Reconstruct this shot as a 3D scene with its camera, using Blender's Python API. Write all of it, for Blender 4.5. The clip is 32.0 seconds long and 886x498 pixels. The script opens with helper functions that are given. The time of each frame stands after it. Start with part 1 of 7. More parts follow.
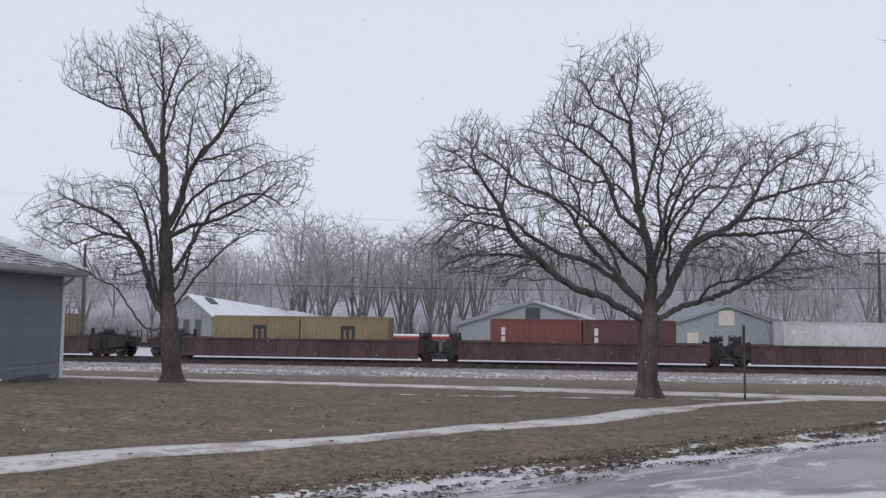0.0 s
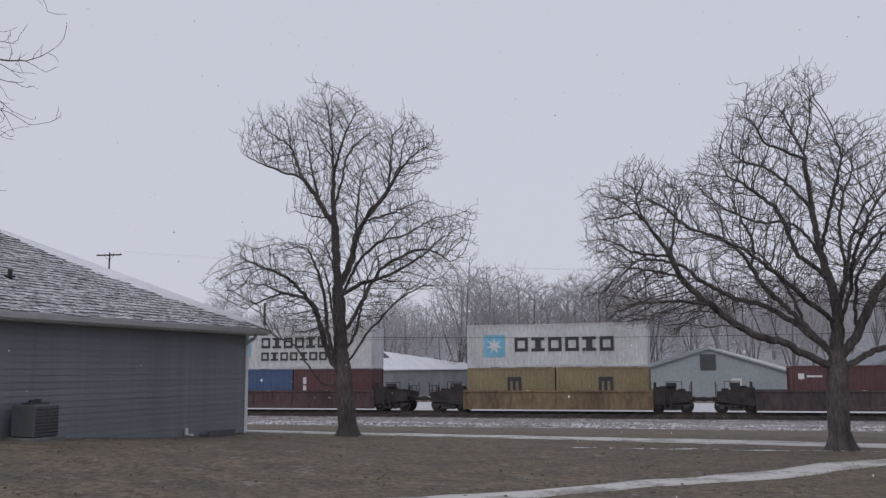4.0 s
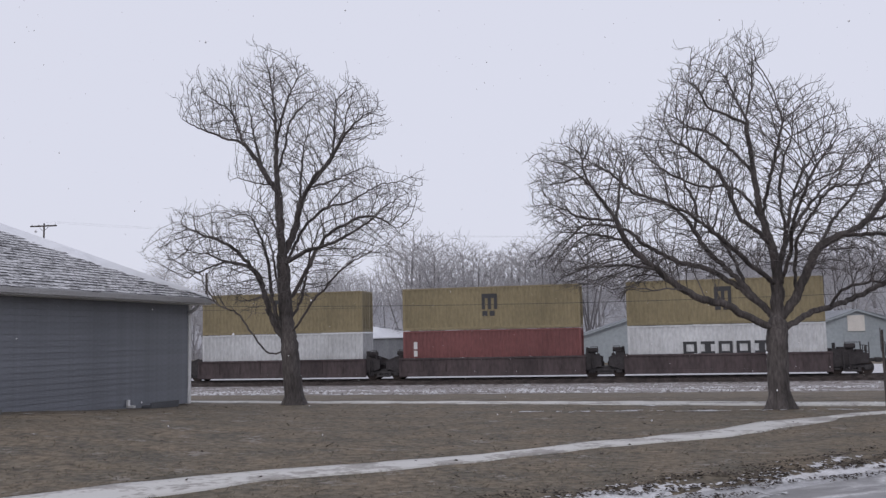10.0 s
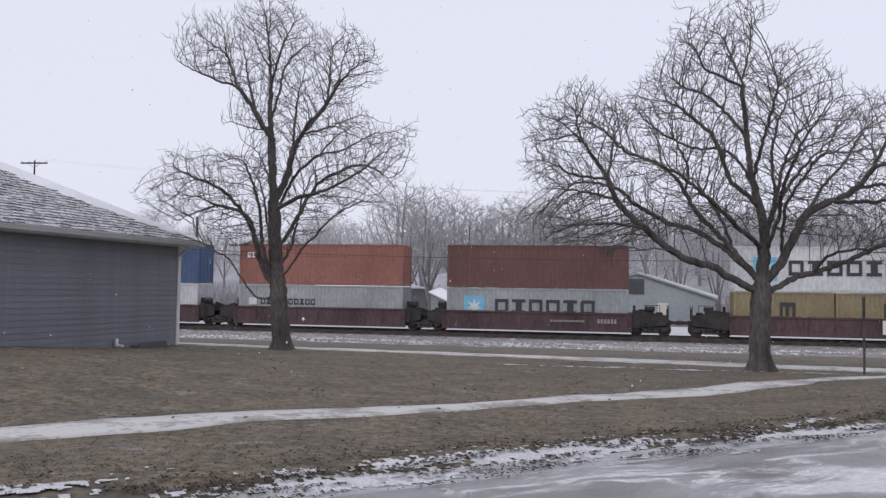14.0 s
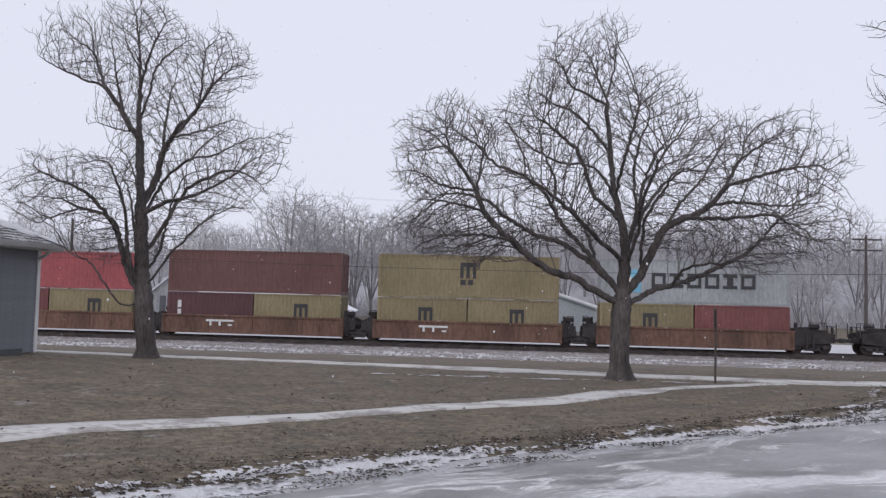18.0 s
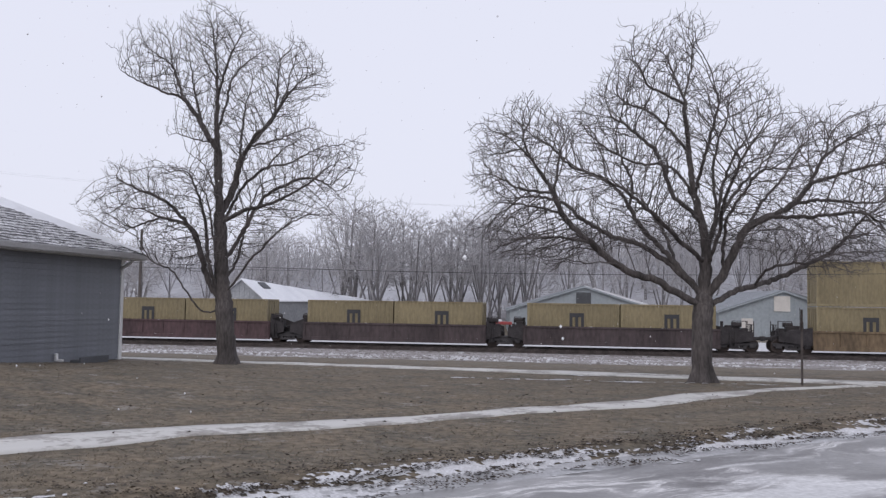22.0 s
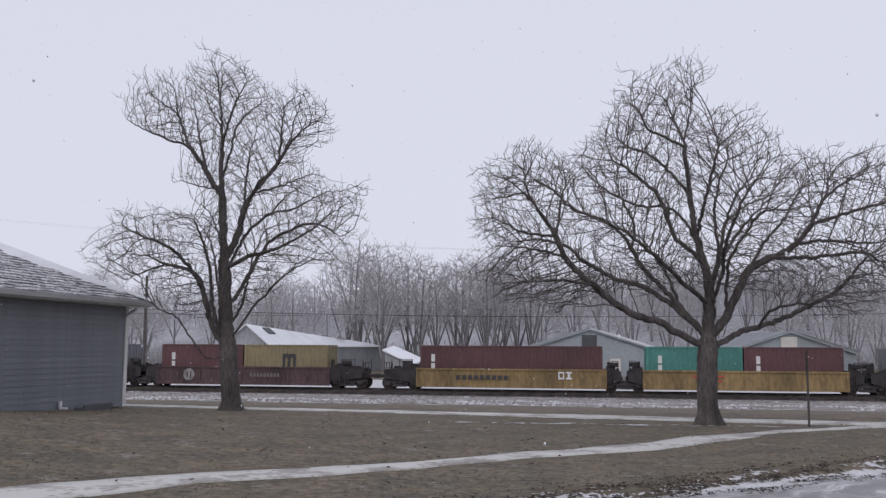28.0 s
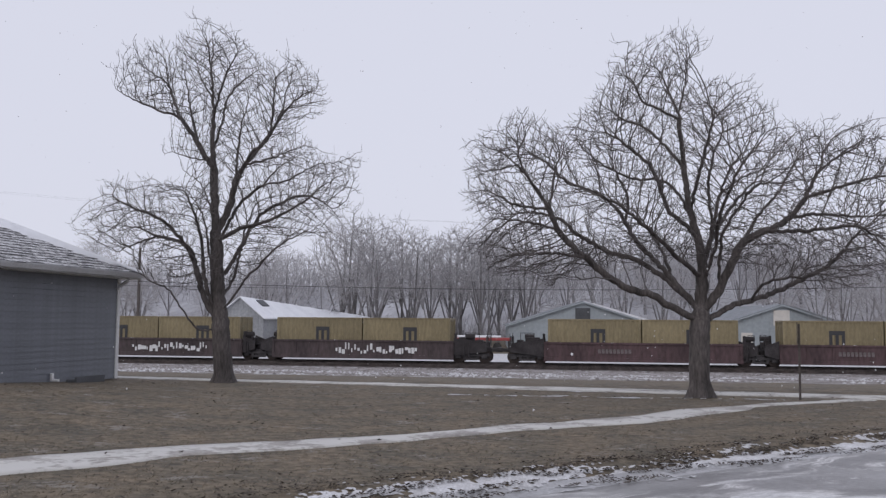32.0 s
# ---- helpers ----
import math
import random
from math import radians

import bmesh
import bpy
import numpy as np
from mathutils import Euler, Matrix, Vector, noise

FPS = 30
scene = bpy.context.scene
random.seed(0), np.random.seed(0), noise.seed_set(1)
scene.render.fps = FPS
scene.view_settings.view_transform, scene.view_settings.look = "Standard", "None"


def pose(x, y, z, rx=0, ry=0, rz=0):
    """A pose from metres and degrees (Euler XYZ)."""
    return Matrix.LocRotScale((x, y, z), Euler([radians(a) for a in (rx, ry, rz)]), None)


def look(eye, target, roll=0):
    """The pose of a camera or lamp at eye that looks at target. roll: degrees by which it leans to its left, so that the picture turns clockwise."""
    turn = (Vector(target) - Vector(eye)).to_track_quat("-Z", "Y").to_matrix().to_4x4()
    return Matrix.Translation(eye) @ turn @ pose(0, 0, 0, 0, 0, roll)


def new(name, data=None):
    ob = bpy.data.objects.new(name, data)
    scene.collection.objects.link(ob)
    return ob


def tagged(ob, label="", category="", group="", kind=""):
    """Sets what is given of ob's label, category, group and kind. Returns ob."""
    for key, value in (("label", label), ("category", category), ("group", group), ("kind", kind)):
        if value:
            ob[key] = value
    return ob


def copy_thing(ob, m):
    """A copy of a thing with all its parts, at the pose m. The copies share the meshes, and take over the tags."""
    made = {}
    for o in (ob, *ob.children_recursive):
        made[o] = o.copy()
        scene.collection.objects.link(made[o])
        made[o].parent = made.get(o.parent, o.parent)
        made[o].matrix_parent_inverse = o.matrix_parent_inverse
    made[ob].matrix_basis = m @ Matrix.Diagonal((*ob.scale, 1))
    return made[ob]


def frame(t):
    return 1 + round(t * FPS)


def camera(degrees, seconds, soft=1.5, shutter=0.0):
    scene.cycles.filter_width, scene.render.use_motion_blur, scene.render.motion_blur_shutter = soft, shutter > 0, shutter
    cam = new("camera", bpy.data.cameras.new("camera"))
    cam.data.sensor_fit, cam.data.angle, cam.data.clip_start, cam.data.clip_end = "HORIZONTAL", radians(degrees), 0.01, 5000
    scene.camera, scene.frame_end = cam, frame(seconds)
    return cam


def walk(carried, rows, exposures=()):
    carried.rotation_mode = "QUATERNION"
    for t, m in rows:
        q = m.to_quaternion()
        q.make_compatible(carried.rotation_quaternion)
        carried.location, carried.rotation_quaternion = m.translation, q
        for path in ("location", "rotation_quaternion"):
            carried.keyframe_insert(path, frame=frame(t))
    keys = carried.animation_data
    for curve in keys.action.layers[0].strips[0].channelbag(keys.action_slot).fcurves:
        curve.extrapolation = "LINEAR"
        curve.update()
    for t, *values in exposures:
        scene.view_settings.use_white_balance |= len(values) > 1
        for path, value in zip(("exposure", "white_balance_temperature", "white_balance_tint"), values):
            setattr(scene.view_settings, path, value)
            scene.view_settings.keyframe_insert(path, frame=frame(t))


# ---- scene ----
cam = camera(52.0, 32.0, soft=1.35)
ROWS = [
    (0.0, 0.000, 0.000, 1.750, 4.50, -0.70, -0.00),
    (0.5, -0.012, 0.020, 1.765, 4.44, -0.74, -0.40),
    (1.0, 0.005, -0.009, 1.763, 4.28, -0.20, -0.81),
    (1.5, 0.010, 0.014, 1.755, 4.25, -0.81, -0.62),
    (2.0, -0.001, 0.023, 1.766, 3.96, -1.11, -0.73),
    (2.5, 0.010, 0.029, 1.759, 4.91, -0.26, -0.38),
    (3.0, -0.011, -0.001, 1.739, 6.99, 1.68, 7.09),
    (3.5, -0.201, 0.051, 1.709, 8.45, 0.61, 13.57),
    (4.0, -0.022, -0.010, 1.791, 7.60, 0.36, 10.50),
    (4.5, -0.100, 0.050, 1.728, 7.96, -1.06, 6.07),
    (6.5, 0.226, 0.022, 1.769, 8.25, -1.35, 1.23),
    (7.0, 0.279, -0.026, 1.744, 6.94, -0.19, 0.24),
    (7.5, 0.034, 0.027, 1.739, 4.71, 0.95, 3.07),
    (8.0, -0.036, 0.147, 1.700, 3.78, -0.45, 6.05),
    (8.5, -0.149, 0.092, 1.713, 3.08, -0.06, 7.77),
    (9.0, -0.187, 0.073, 1.719, 3.38, -1.21, 7.39),
    (9.5, -0.159, 0.098, 1.718, 4.36, -1.38, 6.34),
    (10.0, -0.113, 0.147, 1.744, 5.59, 1.21, 7.03),
    (10.5, -0.318, 0.066, 1.727, 6.95, -0.97, 12.35),
    (11.0, -0.316, 0.002, 1.731, 7.24, -0.93, 12.10),
    (11.5, -0.191, 0.082, 1.728, 5.91, 1.15, 7.83),
    (12.0, -0.181, 0.090, 1.714, 2.85, 0.60, 7.31),
    (12.5, -0.159, 0.047, 1.710, 2.44, 1.82, 6.54),
    (13.0, -0.090, 0.072, 1.716, 2.78, 0.56, 6.01),
    (13.5, -0.083, 0.075, 1.716, 2.67, -0.36, 6.00),
    (15.5, -0.054, -0.031, 1.716, 2.53, -2.00, 6.79),
    (16.0, -0.043, 0.035, 1.686, 3.50, -0.70, 1.38),
    (16.5, 0.365, 0.060, 1.722, 3.56, -2.21, -1.14),
    (17.0, 0.313, -0.024, 1.728, 3.68, -3.12, -3.09),
    (17.5, 0.345, -0.050, 1.727, 3.50, -2.12, -2.93),
    (18.0, 0.481, 0.031, 1.743, 3.28, -1.49, -0.42),
    (18.5, 0.265, 0.051, 1.725, 2.88, -0.34, 0.77),
    (19.0, 0.144, 0.065, 1.717, 2.77, -0.08, 1.40),
    (19.5, 0.099, 0.049, 1.716, 2.57, -0.65, 1.30),
    (20.0, 0.094, 0.042, 1.711, 2.78, -1.19, 1.17),
    (20.5, 0.115, 0.043, 1.716, 3.01, -1.72, 1.38),
    (21.0, 0.091, 0.043, 1.718, 3.11, -1.52, 2.22),
    (21.5, 0.067, 0.023, 1.720, 3.07, -1.10, 2.80),
    (22.0, -0.035, 0.016, 1.702, 3.53, -0.85, 3.13),
    (22.5, -0.072, -0.015, 1.707, 4.27, -1.92, 3.36),
    (23.0, -0.067, -0.011, 1.702, 4.37, -1.95, 3.17),
    (23.5, -0.065, -0.010, 1.717, 4.72, -1.56, 1.69),
    (24.0, 0.157, 0.037, 1.746, 4.79, -1.39, 1.25),
    (24.5, 0.161, 0.018, 1.743, 4.54, -2.70, 0.93),
    (26.5, 0.080, 0.100, 1.715, 5.02, 0.38, 1.93),
    (27.0, 0.090, 0.091, 1.712, 4.88, 2.09, 2.45),
    (27.5, 0.036, 0.044, 1.709, 5.59, 0.59, 3.17),
    (28.0, 0.008, -0.058, 1.708, 6.27, -0.33, 3.48),
    (28.5, 0.061, 0.044, 1.704, 6.00, -0.42, 4.09),
    (29.0, 0.052, 0.065, 1.726, 6.03, 1.19, 5.03),
    (29.5, 0.022, 0.036, 1.720, 5.36, 0.72, 4.69),
    (30.0, 0.042, 0.021, 1.707, 5.45, 0.57, 4.27),
    (30.5, 0.057, 0.024, 1.696, 5.00, 0.28, 3.83),
    (31.0, 0.035, 0.040, 1.705, 4.95, -0.16, 3.39),
    (31.5, 0.062, 0.049, 1.705, 4.84, -0.19, 3.45),
    (32.0, 0.044, 0.037, 1.712, 4.56, -0.44, 3.12),
]
EXPOSURES = [(0.0, -0.07), (3.05, -0.06), (3.8, -0.38), (4.5, -0.42), (6.5, -0.44), (7.2, -0.38), (8.2, -0.08), (9.2, -0.05), (10.5, -0.22), (11.0, -0.30), (11.5, -0.28), (12.1, -0.24), (12.9, -0.02), (15.5, 0.03), (18.0, 0.0), (19.5, 0.04), (21.5, 0.05), (22.5, 0.01), (24.5, -0.06), (27.0, -0.12), (32.0, -0.15)]
walk(cam, [(t, pose(x, y, z, 90 + p, r, a)) for t, x, y, z, p, r, a in ROWS], EXPOSURES)

# overcast winter sky, one wide weak sun behind the cloud
world = bpy.data.worlds.new("overcast_sky")
scene.world = world
world.use_nodes = True
wn, wl = world.node_tree.nodes, world.node_tree.links
sky = wn.new("ShaderNodeTexSky")
sky.sky_type, sky.sun_disc = "NISHITA", False
sky.sun_elevation, sky.sun_rotation = radians(32), radians(200)
sky.dust_density = 5.0
cloud = wn.new("ShaderNodeMix")
cloud.data_type = "RGBA"
cloud.inputs[0].default_value = 0.93
strength = wn.new("ShaderNodeMix")
strength.data_type = "RGBA"
strength.blend_type = "MULTIPLY"
strength.inputs[0].default_value = 1.0
strength.inputs[7].default_value = (0.10, 0.10, 0.10, 1)
wl.new(sky.outputs[0], strength.inputs[6])
wl.new(strength.outputs[2], cloud.inputs[6])
cloud.inputs[7].default_value = (0.80, 0.815, 0.945, 1)
wl.new(cloud.outputs[2], wn["Background"].inputs[0])
wn["Background"].inputs[1].default_value = 1.0
sun = new("sun", bpy.data.lights.new("sun", "SUN"))
sun.data.energy, sun.data.angle, sun.data.color = 0.5, radians(40), (1.0, 0.97, 0.93)
sun.matrix_world = look((-20, -60, 50), (0, 0, 0))

# ---- materials ----
MATS = {}


def mat(name, col, rough=0.8, metal=0.0, var=0.2, scale=1.5, fine=25.0, bump=0.15, snow=0.0, col2=None, rnd=0.0, stretch=(1, 1, 1), snow_scale=3.0, snow_col=(0.78, 0.79, 0.82), turn=0.0, swirl=0.0, soft_edge=0.10):
    """Procedural surface: base colour with stains and grain at two scales, fine relief, snow lying in patches."""
    if name in MATS:
        return MATS[name]
    m = bpy.data.materials.new(name)
    m.use_nodes = True
    n, l = m.node_tree.nodes, m.node_tree.links
    b = n["Principled BSDF"]
    b.inputs["Roughness"].default_value, b.inputs["Metallic"].default_value = rough, metal
    tc, mp = n.new("ShaderNodeTexCoord"), n.new("ShaderNodeMapping")
    mp.inputs["Scale"].default_value = stretch
    tn = n.new("ShaderNodeMapping")
    tn.inputs["Rotation"].default_value = (0, 0, radians(turn))
    l.new(tc.outputs["Object"], tn.inputs[0])
    l.new(tn.outputs[0], mp.inputs[0])
    big, small = n.new("ShaderNodeTexNoise"), n.new("ShaderNodeTexNoise")
    big.inputs["Scale"].default_value, small.inputs["Scale"].default_value = scale, fine
    big.inputs["Detail"].default_value, small.inputs["Detail"].default_value = 6, 4
    l.new(mp.outputs[0], big.inputs["Vector"])
    l.new(mp.outputs[0], small.inputs["Vector"])
    c2 = col2 or tuple(c * (1 - 2.2 * var) for c in col)
    ramp = n.new("ShaderNodeMapRange")
    ramp.inputs[1].default_value, ramp.inputs[2].default_value = 0.35, 0.68
    l.new(big.outputs[0], ramp.inputs[0])
    mix = n.new("ShaderNodeMix")
    mix.data_type = "RGBA"
    mix.inputs[6].default_value, mix.inputs[7].default_value = (*col, 1), (*c2, 1)
    l.new(ramp.outputs[0], mix.inputs[0])
    grain = n.new("ShaderNodeMapRange")
    grain.inputs[3].default_value, grain.inputs[4].default_value = 1 - 1.4 * var, 1 + 1.4 * var
    grain.inputs[1].default_value, grain.inputs[2].default_value = 0.3, 0.7
    l.new(small.outputs[0], grain.inputs[0])
    mul = n.new("ShaderNodeMix")
    mul.data_type, mul.blend_type = "RGBA", "MULTIPLY"
    mul.inputs[0].default_value = 1.0
    l.new(mix.outputs[2], mul.inputs[6])
    l.new(grain.outputs[0], mul.inputs[7])
    out = mul.outputs[2]
    if rnd:
        oi, rr = n.new("ShaderNodeObjectInfo"), n.new("ShaderNodeMapRange")
        rr.inputs[3].default_value, rr.inputs[4].default_value = 1 - rnd, 1 + rnd
        l.new(oi.outputs["Random"], rr.inputs[0])
        m2 = n.new("ShaderNodeMix")
        m2.data_type, m2.blend_type = "RGBA", "MULTIPLY"
        m2.inputs[0].default_value = 1.0
        l.new(out, m2.inputs[6])
        l.new(rr.outputs[0], m2.inputs[7])
        out = m2.outputs[2]
    if snow:
        geo, sep = n.new("ShaderNodeNewGeometry"), n.new("ShaderNodeSeparateXYZ")
        l.new(geo.outputs["Normal"], sep.inputs[0])
        up = n.new("ShaderNodeMapRange")
        up.inputs[1].default_value, up.inputs[2].default_value = 0.25, 0.6
        l.new(sep.outputs[2], up.inputs[0])
        sn, sn2 = n.new("ShaderNodeTexNoise"), n.new("ShaderNodeTexNoise")
        sn.inputs["Scale"].default_value, sn.inputs["Detail"].default_value, sn.inputs["Distortion"].default_value = snow_scale, 8, swirl
        sn2.inputs["Scale"].default_value, sn2.inputs["Detail"].default_value = snow_scale * 7, 5
        l.new(mp.outputs[0], sn.inputs["Vector"])
        l.new(mp.outputs[0], sn2.inputs["Vector"])
        add = n.new("ShaderNodeMath")
        add.operation = "MULTIPLY_ADD"
        add.inputs[1].default_value = 0.55
        l.new(sn2.outputs[0], add.inputs[0])
        l.new(sn.outputs[0], add.inputs[2])
        th = n.new("ShaderNodeMapRange")
        lo = 1.22 - 0.9 * snow
        th.inputs[1].default_value, th.inputs[2].default_value = lo, lo + soft_edge
        l.new(add.outputs[0], th.inputs[0])
        w = n.new("ShaderNodeMath")
        w.operation = "MULTIPLY"
        l.new(th.outputs[0], w.inputs[0])
        l.new(up.outputs[0], w.inputs[1])
        sm = n.new("ShaderNodeMix")
        sm.data_type = "RGBA"
        sm.inputs[7].default_value = (*snow_col, 1)
        l.new(w.outputs[0], sm.inputs[0])
        l.new(out, sm.inputs[6])
        out = sm.outputs[2]
    l.new(out, b.inputs["Base Color"])
    if bump:
        bp = n.new("ShaderNodeBump")
        bp.inputs["Strength"].default_value, bp.inputs["Distance"].default_value = bump, 0.02
        l.new(small.outputs[0], bp.inputs["Height"])
        l.new(bp.outputs[0], b.inputs["Normal"])
    MATS[name] = m
    return m


M_LAWN = mat("winter_lawn", (0.158, 0.125, 0.087), 0.95, var=0.34, scale=1.15, fine=7.5, bump=0.7, col2=(0.098, 0.086, 0.066), snow=0.36, snow_scale=1.6, snow_col=(0.225, 0.205, 0.18))
M_WALK = mat("snow_dusted_concrete", (0.37, 0.35, 0.33), 0.9, var=0.12, scale=0.9, fine=16, bump=0.25, col2=(0.30, 0.285, 0.27), snow=0.60, snow_scale=1.3, snow_col=(0.56, 0.55, 0.53))


def icy_road():
    """Grey winter asphalt: broad wet and pale patches, thin ice, and blown snow in warped feathery streaks along the street."""
    m = bpy.data.materials.new("icy_asphalt")
    m.use_nodes = True
    n, l = m.node_tree.nodes, m.node_tree.links
    b = n["Principled BSDF"]
    b.inputs["Roughness"].default_value = 0.36

    def tex(src, scale, detail, rough=0.55, swirl=0.0):
        t = n.new("ShaderNodeTexNoise")
        t.inputs["Scale"].default_value, t.inputs["Detail"].default_value = scale, detail
        t.inputs["Roughness"].default_value, t.inputs["Distortion"].default_value = rough, swirl
        l.new(src, t.inputs["Vector"])
        return t

    def span(src, a, b_, lo=0.0, hi=1.0):
        r = n.new("ShaderNodeMapRange")
        r.inputs[1].default_value, r.inputs[2].default_value, r.inputs[3].default_value, r.inputs[4].default_value = a, b_, lo, hi
        l.new(src, r.inputs[0])
        return r.outputs[0]

    def calc(op, a, b_):
        c = n.new("ShaderNodeMath")
        c.operation = op
        for k, v in enumerate((a, b_)):
            if isinstance(v, (int, float)):
                c.inputs[k].default_value = v
            else:
                l.new(v, c.inputs[k])
        return c.outputs[0]

    def blend(f, a, b_):
        x = n.new("ShaderNodeMix")
        x.data_type = "RGBA"
        for k, v in ((0, f), (6, a), (7, b_)):
            if isinstance(v, tuple):
                x.inputs[k].default_value = (*v, 1)
            else:
                l.new(v, x.inputs[k])
        return x.outputs[2]

    tc, turn, flat = n.new("ShaderNodeTexCoord"), n.new("ShaderNodeMapping"), n.new("ShaderNodeMapping")
    turn.inputs["Rotation"].default_value = (0, 0, radians(-39))
    flat.inputs["Scale"].default_value = (0.26, 1.0, 1.0)
    l.new(tc.outputs["Object"], turn.inputs[0])
    bend = tex(turn.outputs[0], 0.42, 3)
    off, push = n.new("ShaderNodeVectorMath"), n.new("ShaderNodeVectorMath")
    off.operation, push.operation = "MULTIPLY_ADD", "ADD"
    off.inputs[1].default_value, off.inputs[2].default_value = (1.9, 1.9, 0), (-0.95, -0.95, 0)
    l.new(bend.outputs["Color"], off.inputs[0])
    l.new(turn.outputs[0], push.inputs[0])
    l.new(off.outputs[0], push.inputs[1])
    l.new(push.outputs[0], flat.inputs[0])
    wide = span(tex(turn.outputs[0], 0.55, 4).outputs[0], 0.36, 0.64)
    wisp = tex(flat.outputs[0], 1.25, 9, 0.66, 0.5).outputs[0]
    broad = tex(flat.outputs[0], 0.62, 9, 0.62, 0.3).outputs[0]
    vein = n.new("ShaderNodeMath")
    vein.operation = "PINGPONG"
    vein.inputs[1].default_value = 0.5
    l.new(wisp, vein.inputs[0])
    vein = span(vein.outputs[0], 0.458, 0.492)
    gate = span(tex(turn.outputs[0], 0.8, 5).outputs[0], 0.44, 0.60)
    vein = calc("MULTIPLY", vein, gate)
    sheet = span(broad, 0.56, 0.615)
    fine = tex(turn.outputs[0], 15, 4).outputs[0]
    base = blend(wide, (0.128, 0.124, 0.124), (0.245, 0.238, 0.240))
    haze = span(wisp, 0.42, 0.72, 0.0, 0.6)
    base = blend(haze, base, (0.37, 0.365, 0.37))
    base = blend(calc("MULTIPLY", vein, 0.75), base, (0.74, 0.735, 0.735))
    base = blend(calc("MULTIPLY", sheet, 0.68), base, (0.72, 0.72, 0.73))
    g = n.new("ShaderNodeMix")
    g.data_type, g.blend_type = "RGBA", "MULTIPLY"
    g.inputs[0].default_value = 1.0
    l.new(base, g.inputs[6])
    l.new(span(fine, 0.3, 0.7, 0.86, 1.14), g.inputs[7])
    l.new(g.outputs[2], b.inputs["Base Color"])
    l.new(span(calc("MAXIMUM", vein, sheet), 0, 1, 0.34, 0.8), b.inputs["Roughness"])
    bp = n.new("ShaderNodeBump")
    bp.inputs["Strength"].default_value, bp.inputs["Distance"].default_value = 0.10, 0.02
    l.new(fine, bp.inputs["Height"])
    l.new(bp.outputs[0], b.inputs["Normal"])
    return m


M_ROAD = icy_road()
M_BALLAST = mat("ballast_stone", (0.27, 0.25, 0.245), 0.95, var=0.35, scale=2.6, fine=16, bump=0.8, col2=(0.17, 0.15, 0.142), snow=0.42, snow_scale=1.7, stretch=(0.5, 1, 1), snow_col=(0.55, 0.55, 0.57))
M_RAIL = mat("rusty_rail_steel", (0.12, 0.10, 0.095), 0.6, 0.5, var=0.3)
M_TIE = mat("creosoted_timber", (0.12, 0.102, 0.094), 0.9, var=0.25, snow=0.45)
M_SIDING = mat("slate_blue_vinyl_siding", (0.186, 0.197, 0.222), 0.55, var=0.06, scale=0.6, fine=8, bump=0.04, rnd=0.06)
M_TRIM = mat("white_vinyl_trim", (0.72, 0.72, 0.72), 0.5, var=0.05, bump=0.03)
M_GUTTER = mat("grey_white_gutter_metal", (0.50, 0.50, 0.51), 0.45, var=0.07, bump=0.03)
M_SHINGLE = mat("grey_asphalt_shingle", (0.185, 0.182, 0.190), 0.95, var=0.25, scale=1.0, fine=16, bump=0.5, snow=0.655, snow_scale=7.0, rnd=0.06, snow_col=(0.62, 0.62, 0.64), swirl=0.8, soft_edge=0.24)
M_RIDGE = mat("snowy_ridge_cap", (0.20, 0.19, 0.195), 0.95, var=0.25, snow=0.88, snow_scale=2.0)
M_BARK = mat("dark_bark", (0.118, 0.104, 0.101), 0.95, var=0.28, scale=3, fine=22, bump=0.9, stretch=(1, 1, 0.25))
M_TWIG = mat("twig_bark", (0.140, 0.125, 0.123), 0.95, var=0.2, scale=2, fine=20, bump=0.2)
# far twigs, bark and scrub: distance haze is mixed into these pale colours
M_FARTWIG = mat("haze_tinted_far_twigs", (0.43, 0.42, 0.435), 0.95, var=0.12, scale=0.5, fine=5, bump=0.0)
M_FARBARK = mat("haze_tinted_far_bark", (0.235, 0.226, 0.235), 0.95, var=0.15, scale=0.5, fine=5, bump=0.0)
M_FARSCRUB = mat("haze_tinted_scrub", (0.45, 0.442, 0.462), 0.95, var=0.2, scale=0.4, fine=4, bump=0.0)
M_STEEL = mat("dark_truck_steel", (0.075, 0.069, 0.071), 0.75, 0.2, var=0.3, bump=0.2)
M_WHEEL = mat("brown_wheel_steel", (0.075, 0.058, 0.052), 0.6, 0.5, var=0.3)
M_POLE = mat("weathered_pole_wood", (0.115, 0.10, 0.093), 0.9, var=0.25, stretch=(1, 1, 0.1))
M_WIRE = mat("black_wire", (0.035, 0.035, 0.037), 0.6, var=0.05, bump=0)
M_BARNWALL = mat("pale_blue_grey_metal_wall", (0.36, 0.40, 0.43), 0.6, var=0.07, scale=0.3, fine=3, bump=0.03)
M_BARNWALL2 = mat("grey_board_wall", (0.33, 0.34, 0.355), 0.8, var=0.12, scale=0.4, fine=4)
M_SNOWROOF = mat("snow_on_roof", (0.80, 0.81, 0.84), 0.8, var=0.04, scale=0.5, fine=4, col2=(0.70, 0.71, 0.75))
M_ROOFMETAL = mat("grey_roof_metal", (0.25, 0.265, 0.285), 0.9, var=0.12, snow=0.25)
M_WHITEPANEL = mat("white_panel", (0.70, 0.67, 0.63), 0.6, var=0.05)
M_DARKVENT = mat("dark_louvre", (0.10, 0.105, 0.115), 0.7, var=0.1)
M_REDPAINT = mat("red_paint", (0.35, 0.06, 0.06), 0.5, var=0.1)
